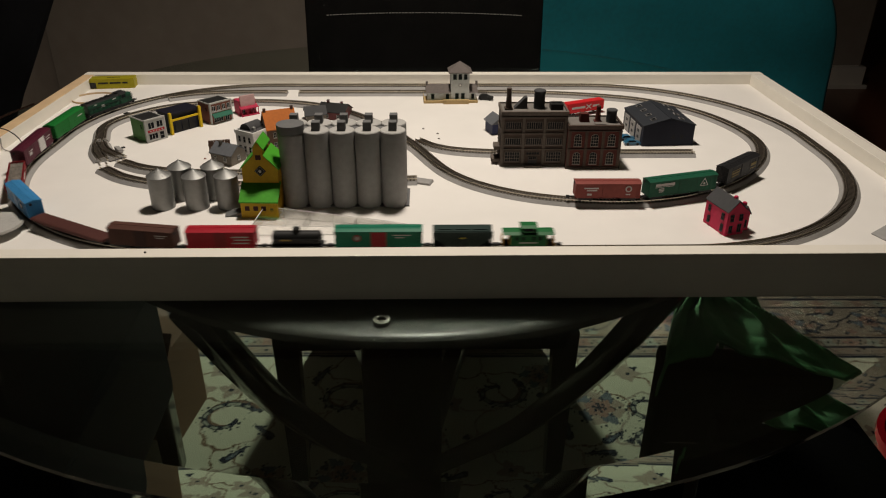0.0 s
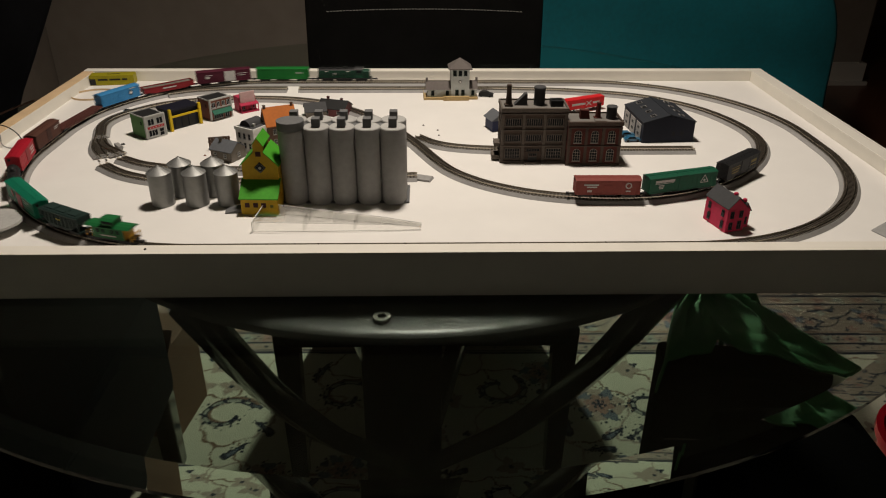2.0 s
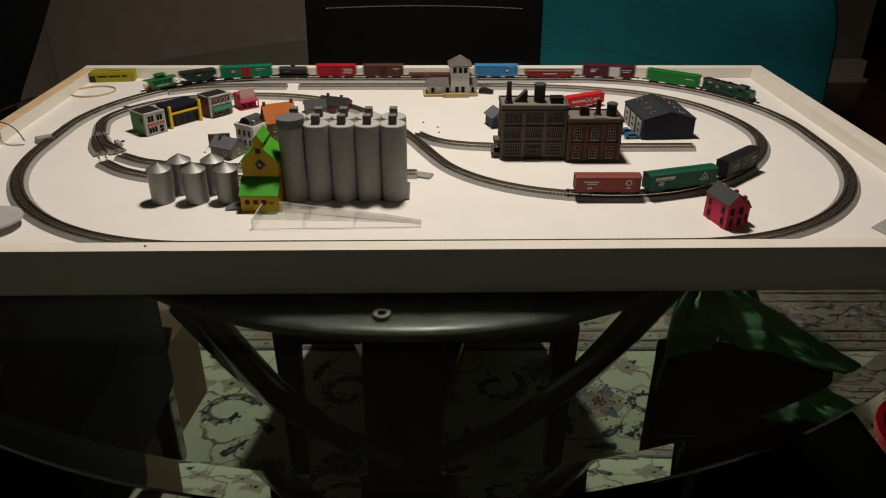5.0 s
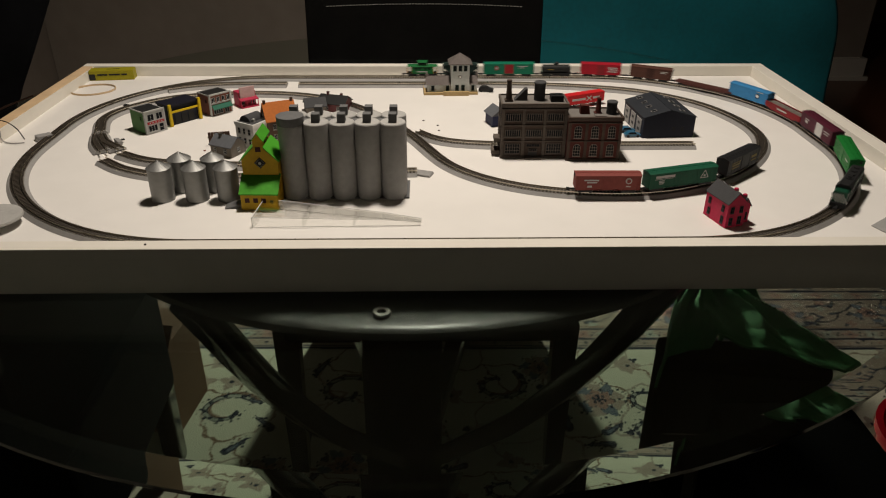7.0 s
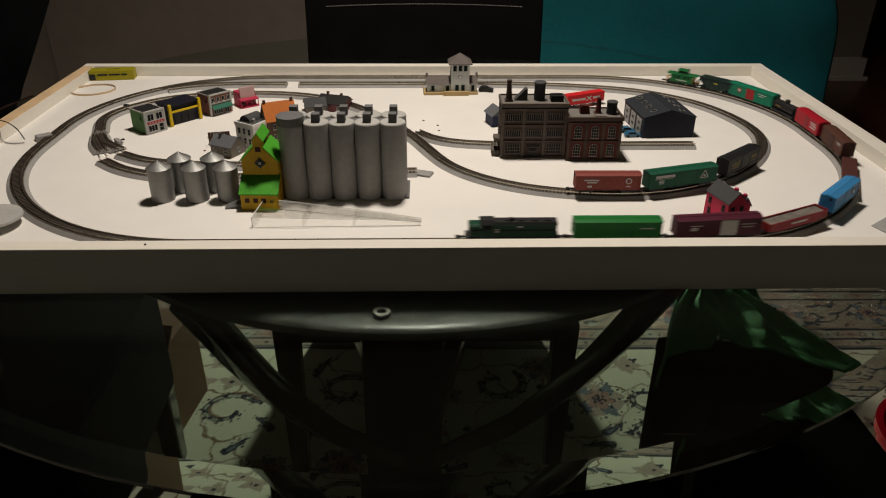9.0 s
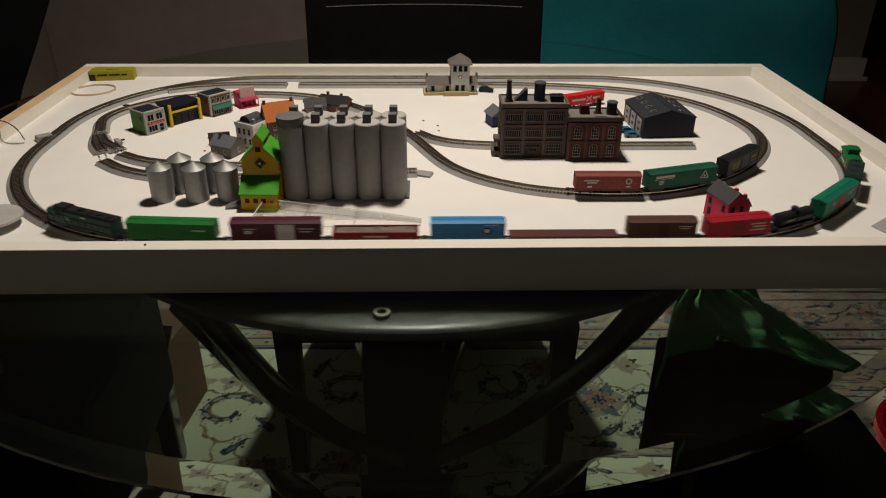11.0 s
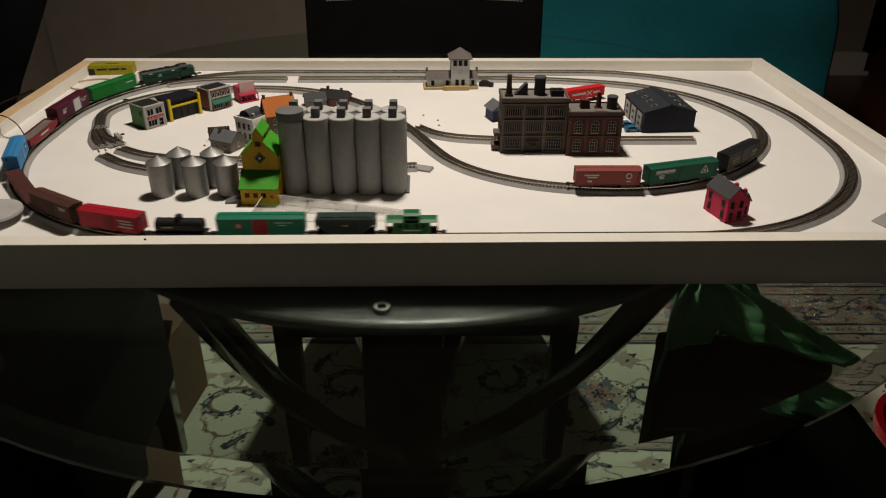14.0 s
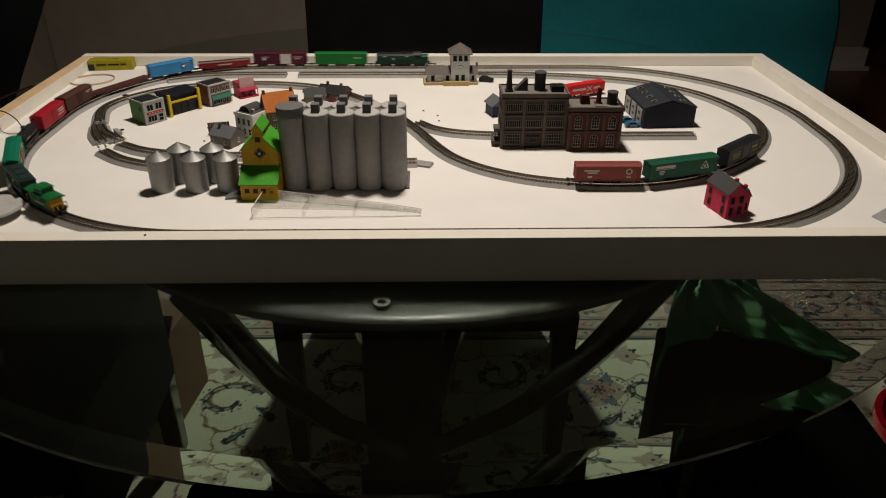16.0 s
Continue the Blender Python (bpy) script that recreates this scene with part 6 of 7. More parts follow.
def build_station():
    t = on_board("railway_station", "off-white station with brown roof and square tower on a tan platform", "model station", 0.0475, 1.3300, 2)
    part("platform", box(bm_new(), -0.0500, 0.0500, 0, 0.034, 0, 0.0042), M_TAN, t, "tan platform", 0.0003)
    part("platform_step", box(bm_new(), -0.0140, 0.0330, -0.0065, 0.0, 0, 0.0075), M_TAN, t, "tan front platform", 0.0003)
    z = 0.0042
    part("left_wing", box(bm_new(), -0.0430, 0.0005, 0.006, 0.030, z, 0.0185), M_STATIONWALL, t)
    part("right_wing", box(bm_new(), 0.0340, 0.0480, 0.006, 0.030, z, 0.0185), M_STATIONWALL, t)
    for x0, x1 in ((-0.0455, 0.0002), (0.0345, 0.0500)):
        bm = prism(bm_new(), [(0.003, 0.0180), (0.033, 0.0180), (0.018, 0.0315)], x0, x1, Matrix(((0, 1, 0, 0), (1, 0, 0, 0), (0, 0, 1, 0), (0, 0, 0, 1))))
        part("wing_roof", bm, M_STATIONROOF, t, "brown shingle roof", 0.0003)
    part("tower", box(bm_new(), 0.0004, 0.0342, 0.004, 0.033, z, 0.0560), M_STATIONWALL, t, "", 0.0004)
    bm = bm_new()
    c = (0.0173, 0.0185)
    v = [bm.verts.new((c[0] + a * 0.0215, c[1] + b * 0.0195, 0.0550)) for a, b in ((-1, -1), (1, -1), (1, 1), (-1, 1))]
    u = [bm.verts.new((c[0] + a * 0.0215, c[1] + b * 0.0195, 0.0568)) for a, b in ((-1, -1), (1, -1), (1, 1), (-1, 1))]
    top = bm.verts.new((c[0], c[1], 0.0735))
    bm.faces.new(v[::-1])
    for i in range(4):
        j = (i + 1) % 4
        bm.faces.new((v[i], v[j], u[j], u[i]))
        bm.faces.new((u[i], u[j], top))
    part("tower_roof", bm, M_STATIONROOF, t, "brown hipped tower roof")
    gr = toy("dark_green_trim", (0.02, 0.05, 0.03))
    for x in (0.0075, 0.0173, 0.0270):
        window(t, x, 0.0440, 0.0058, 0.0085, 0.0036, 1, 2, gr)
    for x in (0.0115, 0.0225):
        window(t, x, 0.0080, 0.0058, 0.0095, 0.0036, 2, 2, gr)
    for x in (-0.0330, -0.0060):
        window(t, x, 0.0075, 0.0052, 0.0080, 0.0056, 1, 2, gr)
    window(t, 0.0410, 0.0075, 0.0045, 0.0080, 0.0056, 1, 2, gr)
    part("clock", cyl(bm_new(), 0, 0, 0, 0.0006, 0.0030, 0.0030, 20, pose(0.0173, 0.0040, 0.0325, 90)), M_BLACK, t, "round clock face")
    part("clock_dial", cyl(bm_new(), 0, 0, 0, 0.0008, 0.0022, 0.0022, 20, pose(0.0173, 0.0040, 0.0325, 90)), M_WHITE, t)
    for x in (-0.0435, 0.0485):
        part("chimney", box(bm_new(), x - 0.002, x + 0.002, 0.016, 0.020, 0.02, 0.0365), M_STATIONROOF, t)
    bm = bm_new()
    for i in range(6):
        box(bm, -0.0003, 0.0003, -0.0003, 0.0003, 0, 0.006, pose(-0.0495, 0.002 + 0.006 * i, 0.0042))
    box(bm, -0.0498, -0.0492, 0.002, 0.032, 0.0096, 0.0102)
    part("railing", bm, M_TAN, t)


def build_trailer():
    t = on_board("container_trailer", "red container on a black road trailer with white lettering bars", "toy trailer", 0.2795, 1.2640, 24.5, "toy road vehicles")
    l, w = 0.0780, 0.0155
    part("chassis", box(bm_new(), -l / 2, l / 2, -0.004, 0.004, 0.0052, 0.0070), M_BLACK, t)
    bm = box(bm_new(), -l / 2, l / 2, -w / 2, w / 2, 0.0072, 0.0242)
    cn = part("container", bm, M_CONTAINER, t, "red corrugated container", 0.0004)
    bm = bm_new()
    for s in (-1, 1):
        for i in range(26):
            x = -l / 2 + l * (i + 0.5) / 26
            box(bm, x - 0.0007, x + 0.0007, s * w / 2 - 0.0002, s * w / 2 + 0.0002, 0.0085, 0.0230)
    part("corrugation", bm, M_CONTAINER, cn)
    for x, ln in ((-0.0155, 0.028), (0.0215, 0.014)):
        part("lettering", box(bm_new(), x - ln / 2, x + ln / 2, -w / 2 - 0.0004, -w / 2 - 0.0001, 0.0135, 0.0172), M_TEXTWHITE, cn)
    for a in (-38, 38):
        part("lettering", box(bm_new(), -0.0065, 0.0065, -0.0002, 0.0002, -0.0008, 0.0008, pose(0.0060, -w / 2 - 0.0004, 0.0155, 0, a)), M_TEXTWHITE, cn, "white crossed emblem")
    for x in (-0.030, -0.0235, 0.0270):
        for s in (-1, 1):
            part("wheel", cyl(bm_new(), 0, 0, -0.0012, 0.0012, 0.0030, 0.0030, 16, pose(x, s * 0.0062, 0.0030, 90)), M_BLACK, t)


def build_clutter():
    # yellow box in the corner
    t = on_board("yellow_box", "flat yellow cardboard box with black print in the corner", "box", -0.6080, 1.4395, 7, "loose things on the board")
    part("carton", box(bm_new(), -0.041, 0.041, -0.010, 0.015, 0, 0.0190), toy("yellow_green_card", (0.31, 0.27, 0.012), 0.5), t, "", 0.0006)
    part("print", box(bm_new(), -0.0408, -0.030, -0.0104, -0.0100, 0.001, 0.0125), M_BLACK, t)
    for x, l in ((-0.0165, 0.018), (0.006, 0.020), (0.024, 0.010)):
        part("lettering", box(bm_new(), x - l / 2, x + l / 2, -0.0104, -0.0100, 0.0095, 0.0125), M_BLACK, t)
    part("print", box(bm_new(), -0.010, 0.014, 0.000, 0.003, 0.0190, 0.0193), M_BLACK, t)
    # rubber band
    bm = bm_new()
    pts = [(0.0385 * math.cos(a) , 0.0385 * math.sin(a) * 0.86, 0.0010) for a in [2 * math.pi * i / 64 for i in range(64)]]
    sweep(bm, pts, [(-0.0005, -0.0009), (0.0005, -0.0009), (0.0005, 0.0022), (-0.0005, 0.0022)], True)
    ob = part("rubber_band", bm, M_RUBBER)
    ob.matrix_world = pose(-0.6160, 1.3610, ZB + 0.0002, 0, 0, 22)
    tagged(ob, "tan rubber band lying on the white board", "rubber band", "loose things on the board")
    # dark lump beside the station: a small toy car body
    car = on_board("toy_wagon", "small matt black toy car beside the station", "toy car", 0.1140, 1.3535, -12, "toy cars")
    part("car_body", prism(bm_new(), [(-0.0135, 0.001), (0.0135, 0.001), (0.0140, 0.0055), (0.0060, 0.0070), (0.001, 0.0098), (-0.008, 0.0098), (-0.013, 0.0062)], -0.006, 0.006), M_BLACK, car, "", 0.0008)
    for sx in (-0.008, 0.008):
        for sy in (-0.0058, 0.0058):
            part("wheel", cyl(bm_new(), 0, 0, -0.0008, 0.0008, 0.0024, 0.0024, 12, pose(sx, sy, 0.0024, 90)), M_BLACK, car)
    # power terminal and its wires
    t = on_board("power_terminal", "grey track power terminal with two thin wires", "track terminal", -0.5890, 1.0985, 40, "")
    part("terminal_body", prism(bm_new(), [(-0.0125, 0), (0.0125, 0), (0.0110, 0.0078), (-0.0110, 0.0078)], -0.0075, 0.0075), M_BED, t, "", 0.0008)
    bk = M_BLACK
    for k, ctrl in enumerate((((-0.611, 1.083, 0.806), (-0.622, 1.088, 0.822), (-0.640, 1.090, 0.833), (-0.668, 1.092, 0.832), (-0.72, 1.09, 0.80), (-0.75, 1.08, 0.77)),
                              ((-0.611, 1.080, 0.8018), (-0.625, 1.077, 0.8016), (-0.640, 1.082, 0.8016), (-0.6478, 1.086, 0.806), (-0.650, 1.088, 0.8225), (-0.676, 1.086, 0.8225), (-0.71, 1.08, 0.79)))):
        pts = spline(ctrl, 0.003)
        w = part("wire", sweep(bm_new(), pts, [(-0.0006, -0.0006), (0.0006, -0.0006), (0.0006, 0.0006), (-0.0006, 0.0006)]), bk if k == 0 else M_SHEDDOOR, t)
        w.matrix_parent_inverse = t.matrix_world.inverted()
    # round white knob at the front edge
    t = on_board("round_lid", "pale grey round lid standing on a short stem", "lid", -0.5150, 0.8010, 0, "loose things on the board")
    part("disc", cyl(bm_new(), 0, 0, 0.010, 0.0135, 0.0335, 0.0325, 48), M_CONC_TOP, t, "", 0.0006, True)
    part("stem", cyl(bm_new(), 0, 0, 0, 0.010, 0.014, 0.012, 24), M_CONC_TOP, t)
    # grey controller corner
    t = on_board("train_controller", "grey wedge-shaped train controller with a black dial", "controller", 0.6000, 0.7860, 22, "")
    bm = prism(bm_new(), [(-0.055, 0), (0.055, 0), (0.055, 0.020), (0.0, 0.018), (-0.055, 0.001)], -0.018, 0.024)
    part("case", bm, M_CONC, t, "grey plastic case", 0.001)
    part("dial", cyl(bm_new(), 0.010, 0.006, 0.016, 0.026, 0.013, 0.011, 24), M_BLACK, t, "black dial knob", 0.0006, True)
    # clear plastic tray
    t = on_board("plastic_sleeve", "long clear tapering plastic sleeve lying in front of the silos", "plastic sleeve", -0.1050, 0.8095, 0, "loose things on the board")
    m = pose(0, 0, 0, 0, 0, -5.5)
    bm = bm_new()
    prof = ((-0.100, 0.027, 0.013), (0.055, 0.010, 0.008), (0.100, 0.004, 0.005))
    rows = []
    for x, hw, h in prof:
        rows.append([bm.verts.new(m @ Vector(q)) for q in ((x, -hw, 0), (x, -hw, h), (x, hw, h), (x, hw, 0), (x, hw - 0.001, 0), (x, hw - 0.001, h - 0.001), (x, -hw + 0.001, h - 0.001), (x, -hw + 0.001, 0))])
    for a, b in zip(rows, rows[1:]):
        for i in range(8):
            j = (i + 1) % 8
            bm.faces.new((a[i], a[j], b[j], b[i]))
    bm.faces.new(rows[0])
    bm.faces.new(rows[-1][::-1])
    s = part("sleeve", bm, M_CLEAR, t)
    s.visible_shadow = False
    # thin near-white rods paint the sleeve's edge highlights
    for (xa, ha, za), (xb, hb, zb) in zip(prof, prof[1:]):
        for sy in (-1, 1):
            for top in (0, 1):
                a_, b_ = m @ Vector((xa, sy * ha, za * top + 0.0004)), m @ Vector((xb, sy * hb, zb * top + 0.0004))
                part("edge", sweep(bm_new(), [a_, b_], [(-0.00028, -0.00028), (0.00028, -0.00028), (0.00028, 0.00028), (-0.00028, 0.00028)]), M_SLEEVE_GLINT, t)
    for x, hw in ((-0.0985, 0.0275), (-0.04, 0.020), (0.02, 0.0138)):
        b = bm_new()
        box(b, -0.0008, 0.0008, -hw, hw, 0.0, 0.0136 - abs(x + 0.0985) * 0.035, m @ pose(x, 0, 0))
        r_ = part("rib", b, M_CLEAR, t)
        r_.visible_shadow = False
    for k, (x, l) in enumerate(((-0.10, 0.052), (0.098, 0.007))):
        part("edge", box(bm_new(), -0.0004, 0.0004, -l / 2, l / 2, 0.0125 if k == 0 else 0.004, 0.0133 if k == 0 else 0.0048, m @ pose(x, 0, 0)), M_SLEEVE_GLINT, t)
    for sy in (-1, 1):
        part("edge", box(bm_new(), -0.0004, 0.0004, -0.0004, 0.0004, 0, 0.013, m @ pose(-0.10, 0.0268 * sy, 0)), M_SLEEVE_GLINT, t)
    # crumbs
    for k, (x, y, a) in enumerate(((-0.330, 1.048, 10), (-0.003, 1.185, 40), (0.022, 1.135, 0), (0.0205, 1.160, 70))):
        c = on_board("crumb", "small brown crumb of scenery on the white board", "crumb", x, y, a, "scenery crumbs")
        part("grain", cyl(bm_new(), 0, 0, 0, 0.0011, 0.0022, 0.0012, 7), M_BRICKBROWN if k == 0 else M_STATIONROOF, c)
    j = on_board("joiner_plate", "short grey track end piece beside the silos", "track", 0.0010, 0.9530, -20, "")
    part("plate", prism(bm_new(), [(-0.022, 0), (0.009, 0), (0.007, 0.0028), (-0.022, 0.0028)], -0.0090, 0.0080), M_BED, j, "", 0.0005)


build_silos()
build_bins()
build_elevator()
build_factory()
build_shed()
build_station()
build_town()
build_trailer()
build_clutter()

# ---- furniture round the table ----


def upholstered_chair(label, m, width, depth=0.46, top=1.02, lean=6, skirt=None, low=0.44, inset=0.004):
    """A leather dining chair: local seat centre, facing -y (its back at +y)."""
    t = thing("dining_chair", label, "chair", m, "chairs round the table")
    s = part("seat", box(bm_new(), -width / 2, width / 2, -depth / 2, depth / 2, 0.36 if skirt is None else skirt, 0.47), M_LEATHER, t, "black leather seat", 0.02, True)
    b = box(bm_new(), -width / 2, width / 2, 0, 0.07, low - 0.44, top - 0.44, pose(0, depth / 2 - 0.07, 0.44, -lean))
    bk = part("backrest", b, M_LEATHER, t, "black leather backrest", 0.014, True)
    mm = pose(0, depth / 2 - 0.07, 0.44, -lean)
    for side, yy in ((0, -0.0006), (1, 0.0706)):
        bm = bm_new()
        n = 60
        for i in range(n):
            x = -width * 0.41 + width * 0.82 * (i + 0.5) / n
            box(bm, -width * 0.005, width * 0.005, yy - 0.0006, yy + 0.0006, -0.0009, 0.0009, mm @ pose(x, 0, top - 0.44 - 0.15 - 0.03 * (x / (width * 0.41)) ** 2 * 0.2))
        part("stitching", bm, M_THREAD, bk, "pale stitched seam")
    for x in (-width / 2 + inset, width / 2 - inset):
        for y in (-depth / 2 + 0.035, depth / 2 - 0.04):
            bm = prism(bm_new(), [(-0.017, 0.0), (0.017, 0.0), (0.025, 0.38), (-0.025, 0.38)], -0.02, 0.02, pose(x, y, 0.012))
            part("leg", bm, M_ESPRESSO, t, "dark tapered leg", 0.003)
    return t


# backrest is extended down unseen, to keep the low spot off the rug's middle
upholstered_chair("black leather dining chair with a stitched back, pushed to the table", pose(0.0, 1.46, 0), 0.548, 0.62, 1.04, 6, None, 0.02)
upholstered_chair("black leather dining chair tucked under the glass, facing the column", pose(0.0, 0.485, 0, 0, 0, 180), 0.62, 0.44, 0.60, 4, 0.05)
upholstered_chair("black leather dining chair turned aside at the table's end", pose(-0.737, 0.985, 0, 0, 0, 92), 0.46, 0.46, 0.50, 4, 0.22)
upholstered_chair("black leather chair under a green cloth beside the table", pose(0.5166, 0.965, 0, 0, 0, 172), 0.27, 0.07, 0.475, 0, 0.05, 0.44, 0.075)


upholstered_chair("narrow black leather chair drawn up close beside the red bucket", pose(0.532, 0.625, 0, 0, 0, 180), 0.22, 0.46, 0.56, 4, 0.05)


def cloth(name, label, category, material, nx, ny, shape, thick=0.006):
    """A draped sheet with folds and real thickness; shape(u, v) gives the place."""
    bm = bm_new()
    g = [[bm.verts.new(shape(i / nx, j / ny)) for j in range(ny + 1)] for i in range(nx + 1)]
    for i in range(nx):
        for j in range(ny):
            bm.faces.new((g[i][j], g[i + 1][j], g[i + 1][j + 1], g[i][j + 1]))
    ob = part(name, bm, material, None, "", 0, True)
    sol = ob.modifiers.new("thickness", "SOLIDIFY")
    sol.thickness, sol.offset = thick, 0
    return tagged(ob, label, category)


def teal_shape(u, v):
    """A blanket hanging over a high back: u across, v upwards."""
    z = 0.08 + 1.04 * v
    side = 1.425 - 0.76 * max(0.0, z - 0.47) ** 2 - 0.10 * max(0.0, 0.40 - z)
    x = 0.26 + (side - 0.26) * u
    y = 2.50 + 0.012 * math.sin(u * 9 + 2.0 * v) + 0.016 * math.sin(v * 13 + u * 2.5) + 0.03 * noise.noise(Vector((u * 3, v * 3, 0.3))) + 0.5 * max(0.0, u - 0.85) ** 2 * 4
    return (x, y, z + 0.01 * noise.noise(Vector((u * 5, v * 2, 7))))


cloth("teal_blanket", "teal blanket hanging in soft folds over a high chair back", "blanket", M_TEAL, 110, 60, teal_shape, 0.008)
hb = thing("covered_chair", "high chair hidden under the teal blanket", "chair", pose(0.80, 2.58, 0), "chairs round the table")
part("backrest", box(bm_new(), -0.40, 0.36, -0.02, 0.05, 0.40, 1.06), M_LEATHER, hb, "", 0.02)
part("seat", box(bm_new(), -0.40, 0.36, 0.05, 0.5, 0.30, 0.47), M_LEATHER, hb, "", 0.02)
for x in (-0.36, 0.32):
    for y in (0.0, 0.45):
        part("leg", box(bm_new(), x - 0.02, x + 0.02, y, y + 0.04, 0.0, 0.42), M_ESPRESSO, hb)


def green_shape(u, v):
    """A cloth thrown over the seat in fanned folds: u across, v from the front edge to the back."""
    steps = ((0.0, 0.934), (0.17, 0.960), (0.27, 0.966), (0.33, 1.000), (0.40, 0.966), (0.53, 0.956), (0.66, 0.925), (0.80, 0.893), (1.0, 0.940))
    front = steps[-1][1]
    for (ua, ya), (ub, yb) in zip(steps, steps[1:]):
        if ua <= u <= ub:
            front = ya + (yb - ya) * (u - ua) / (ub - ua)
            break
    left, right = 0.370 + 0.112 * v, 0.588 + 0.126 * (1 - v) ** 2.2
    x = left + (right - left) * u
    y = front + (1.19 - front) * v
    fan = 2.6 * (u - 0.42) / (1.25 - 0.75 * v) + 0.5 * noise.noise(Vector((u * 2.2, v * 2.2, 4.1)))
    fold = abs((fan * 1.55 + 0.25) % 1.0 - 0.5) * 2
    z = 0.482 + 0.022 * fold ** 1.5 * min(1.0, 0.25 + 1.6 * v) + 0.006 * abs(noise.noise(Vector((u * 7, v * 6, 5.2)))) + 0.012 * v
    fall = max(0.0, u - 0.90) * 0.5 + max(0.0, 0.03 - u) * 2.0 + 2.5 * max(0.0, v - 0.94)
    return (x, y, z - fall)


cloth("green_cloth", "crumpled green cloth thrown over the black chair", "cloth", M_GREENCLOTH, 90, 70, green_shape, 0.004)

# a dark coat hangs over a chair at the end of the table


def coat_shape(u, v):
    z = 0.02 + 1.10 * v
    edge = -0.812 - 0.54 * (0.89 - z) if z > 0.55 else -0.984 + 0.15 * (0.55 - z)
    return (edge - 0.60 * u, 1.62 + 0.03 * math.sin(u * 17 + v * 3) + 0.10 * u, z)


M_WOOL = mat("black_wool", (0.006, 0.006, 0.007), 0.95, grain=0.4, scale=90, bump=0.4, spec=0.1)
coat = cloth("dark_coat", "black coat hanging over a chair beside the table", "coat", M_WOOL, 40, 50, coat_shape, 0.05)
slv = [(-0.98 - 0.05 * math.sin(i * 0.5), 1.585, 0.95 - 0.05 * i) for i in range(13)]
part("sleeve", sweep(bm_new(), slv, [(0.055 * math.cos(a), 0.04 * math.sin(a)) for a in [math.pi * k / 5 for k in range(10)]]), M_WOOL, coat, "", 0, True)

bx = thing("cardboard_box", "small brown cardboard box with a white label under the table", "box", pose(-0.606, 1.385, 0.012, 0, 0, -8))
part("carton", box(bm_new(), -0.050, 0.055, -0.085, 0.075, 0, 0.235), M_CARDBOARD, bx, "", 0.003)
part("flap", box(bm_new(), -0.064, 0.064, -0.003, 0.003, 0, 0.05, pose(0, -0.075, 0.233, -40)), M_CARDBOARD, bx)
part("shipping_label", box(bm_new(), -0.035, 0.040, -0.0868, -0.0852, 0.03, 0.16), M_TRIM, bx, "white shipping label")
for k in range(3):
    part("lettering", box(bm_new(), -0.030, 0.02, -0.0874, -0.0869, 0.05 + 0.035 * k, 0.06 + 0.035 * k), P_REDDOOR if k == 1 else M_BLACK, bx)
bag = thing("plastic_bag", "crumpled light blue plastic bag beside the cardboard box", "bag", pose(-0.70, 1.40, 0.012))
bm = bm_new()
bmesh.ops.create_icosphere(bm, subdivisions=3, radius=0.08)
for v in bm.verts:
    v.co *= 1 + 0.45 * noise.noise(v.co * 22)
    v.co.z = max(0.0, v.co.z * 1.2 + 0.07)
part("film", bm, M_BLUEBAG, bag, "", 0, False)
cup = thing("red_bucket", "glossy red plastic bucket beside the table", "bucket", pose(0.897, 0.925, 0.012))
bm = bm_new()
n, rows = 40, []
for r, z in ((0.085, 0.0), (0.115, 0.30), (0.122, 0.30), (0.122, 0.315), (0.110, 0.315), (0.080, 0.008)):
    rows.append([bm.verts.new((r * math.cos(2 * math.pi * i / n), r * math.sin(2 * math.pi * i / n), z)) for i in range(n)])
for a, b in zip(rows, rows[1:]):
    for i in range(n):
        bm.faces.new((a[i], a[(i + 1) % n], b[(i + 1) % n], b[i]))
bm.faces.new(rows[0][::-1])
bm.faces.new(rows[-1])
part("pail", bm, M_REDPLASTIC, cup, "", 0, True)
part("handle", sweep(bm_new(), [(0.12 * math.cos(a), -0.03 - 0.10 * math.sin(a), 0.30 - 0.06 * math.sin(a)) for a in [math.pi * i / 24 for i in range(25)]], [(-0.002, -0.002), (0.002, -0.002), (0.002, 0.002), (-0.002, 0.002)]), M_CHROME, cup)


# ---- what moves ----
# arc length of the caboose along the outer loop, by time
RUN = [(-2, -0.290), (0, 0.188), (1.5, 0.547), (2.5, 0.782), (3, 0.907), (3.5, 1.033), (6.5, 1.790), (7, 1.922), (7.5, 2.054), (8, 2.178),
       (9, 2.416), (11.5, 3.042), (12, 3.161), (12.5, 3.282), (13, 3.402), (13.7, 3.568), (14.5, 3.746), (15, 3.857), (15.5, 3.970), (16, 4.094), (18, 4.57)]
# the couplers close up a little on the two curved ends: pulled-out length against track length
SLACK_LEFT, SLACK_RIGHT = 1.036, 1.043


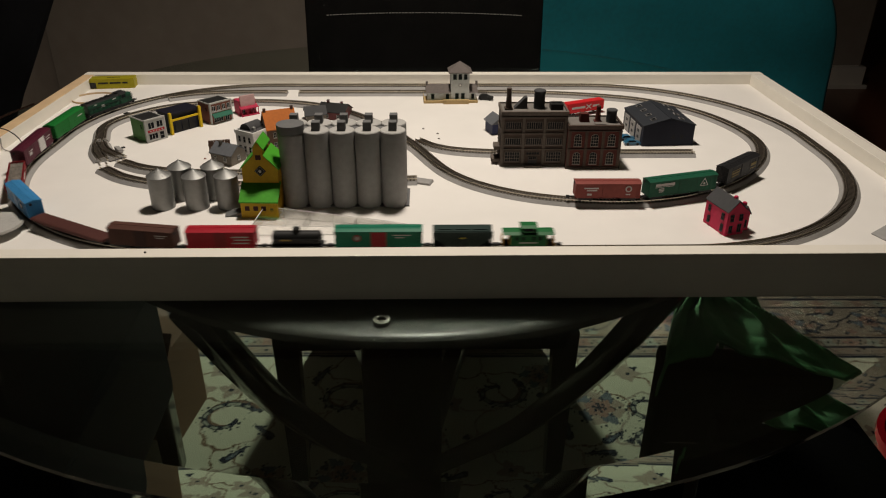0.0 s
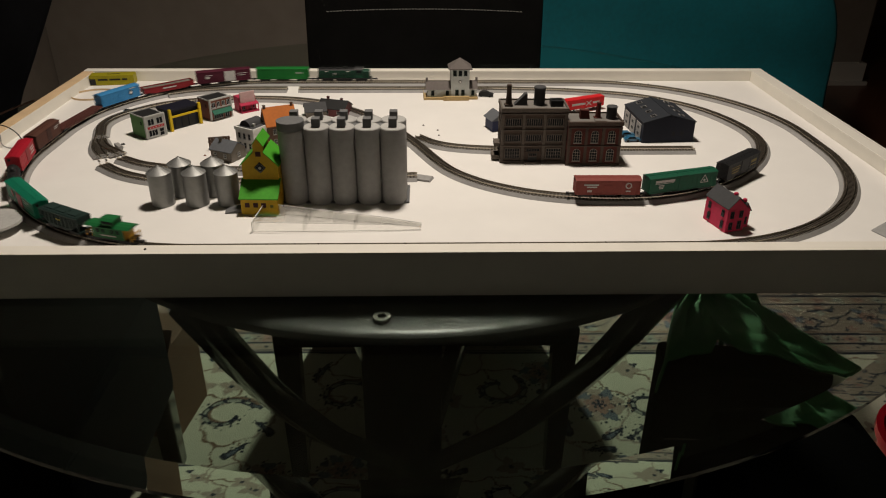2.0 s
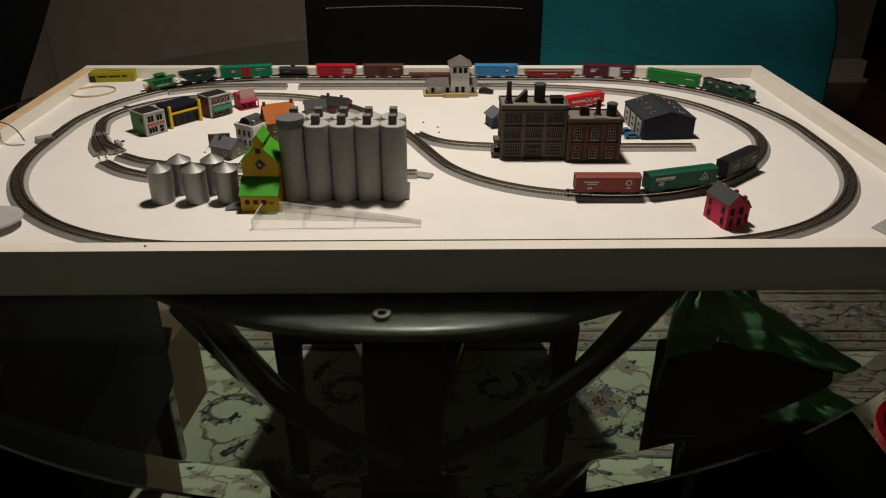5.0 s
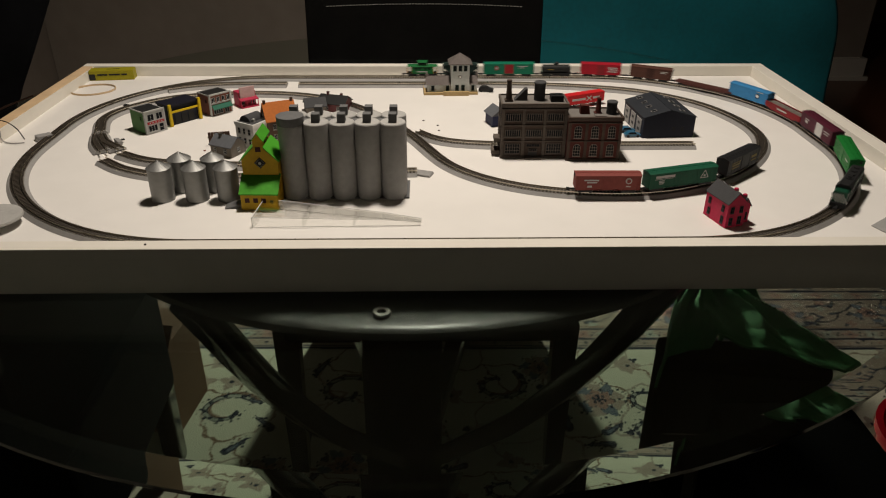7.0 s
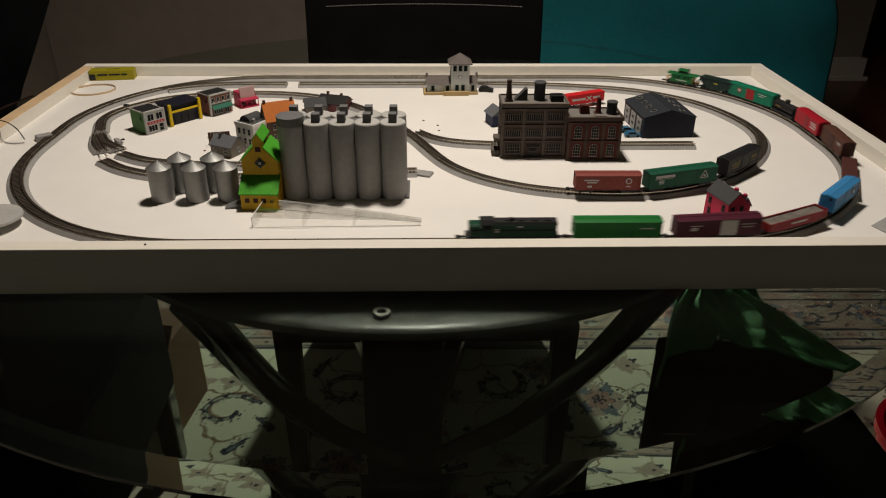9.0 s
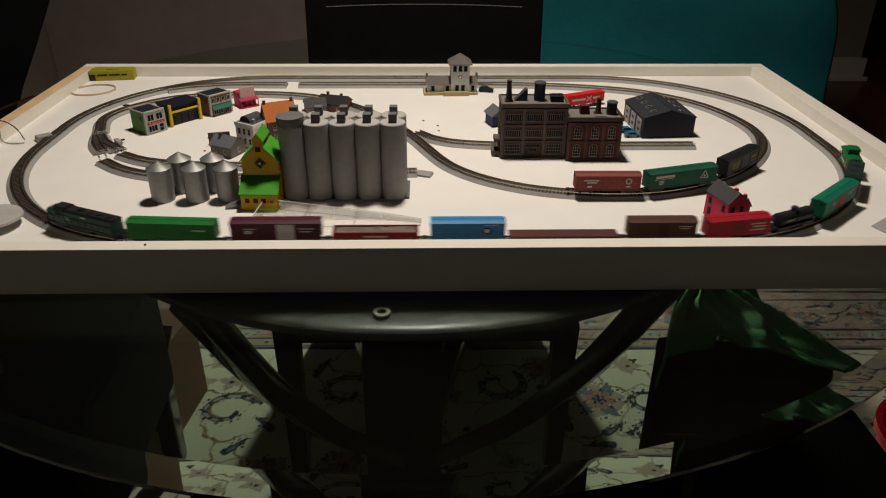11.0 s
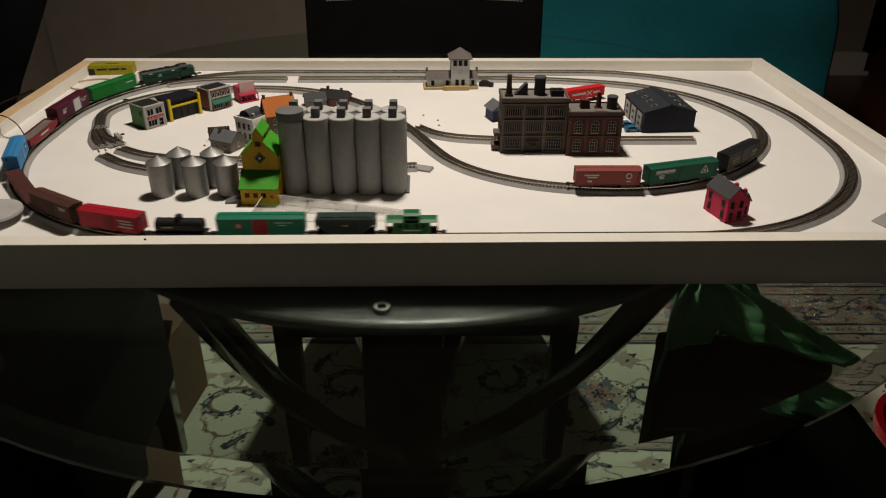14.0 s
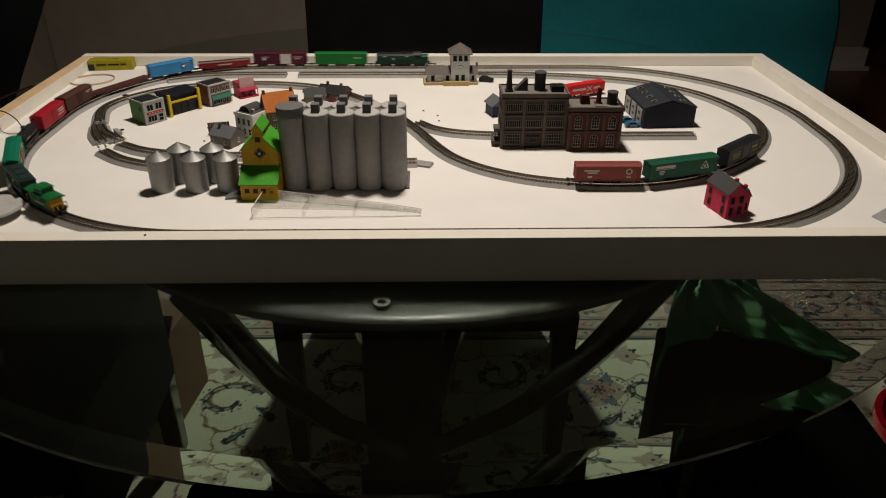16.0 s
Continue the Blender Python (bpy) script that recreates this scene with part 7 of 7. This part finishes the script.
def run_at(t):
    """Smooth interpolation of RUN."""
    for i in range(1, len(RUN) - 2):
        (ta, sa), (tb, sb) = RUN[i], RUN[i + 1]
        if t <= tb:
            h = tb - ta
            ma = (sb - RUN[i - 1][1]) / (tb - RUN[i - 1][0])
            mb = (RUN[i + 2][1] - sa) / (RUN[i + 2][0] - ta)
            u = (t - ta) / h
            return ((2 * u ** 3 - 3 * u ** 2 + 1) * sa + (u ** 3 - 2 * u ** 2 + u) * h * ma + (-2 * u ** 3 + 3 * u ** 2) * sb + (u ** 3 - u ** 2) * h * mb)
    return RUN[-2][1]


def draw_out(s):
    """How far the cars run ahead of even spacing as they enter the far right bend."""
    d = s % OVAL_LENGTH - 2.40
    return 0.022 * math.exp(-0.5 * (d / (0.11 if d < 0 else 0.09)) ** 2) - 0.008 * math.exp(-0.5 * ((d - 0.33) / 0.13) ** 2)


def track_place(s):
    """Arc length on the track for a length along the pulled-out train."""
    straight, left, back, right = (sum(piece_length(p) for p in OVAL[a:b]) for a, b in ((0, 1), (1, 4), (4, 5), (5, 8)))
    legs = ((straight, 1.0), (left, SLACK_LEFT), (back, 1.0), (right, SLACK_RIGHT))
    lap = sum(l * k for l, k in legs)
    out = math.floor(s / lap) * OVAL_LENGTH
    s -= math.floor(s / lap) * lap
    for l, k in legs:
        if s <= l * k:
            return out + s / k
        s -= l * k
        out += l
    return out


def heading(a, b):
    return math.degrees(math.atan2(a.y - b.y, a.x - b.x))


def motions():
    times = [i * 0.1 for i in range(161)]
    for car, offset, half in TRAIN:
        rows, turns = [], ([], [])
        for t in times:
            s = track_place(run_at(t) + offset)
            s += draw_out(s)
            f, r = on_oval(s + half), on_oval(s - half)
            a = heading(f, r)
            mid = (f + r) / 2
            rows.append((t, pose(mid.x, mid.y, ZR, 0, 0, a)))
            for k, q in enumerate((s + half, s - half)):
                d = heading(on_oval(q + 0.006), on_oval(q - 0.006)) - a
                turns[k].append((t, (d + 180) % 360 - 180))
        walk(car, rows)
        for k, b in enumerate(BOGIES[car.name]):
            x = b.location.x
            walk(b, [(t, pose(x, 0, 0, 0, 0, d)) for t, d in turns[k][::2]])


motions()
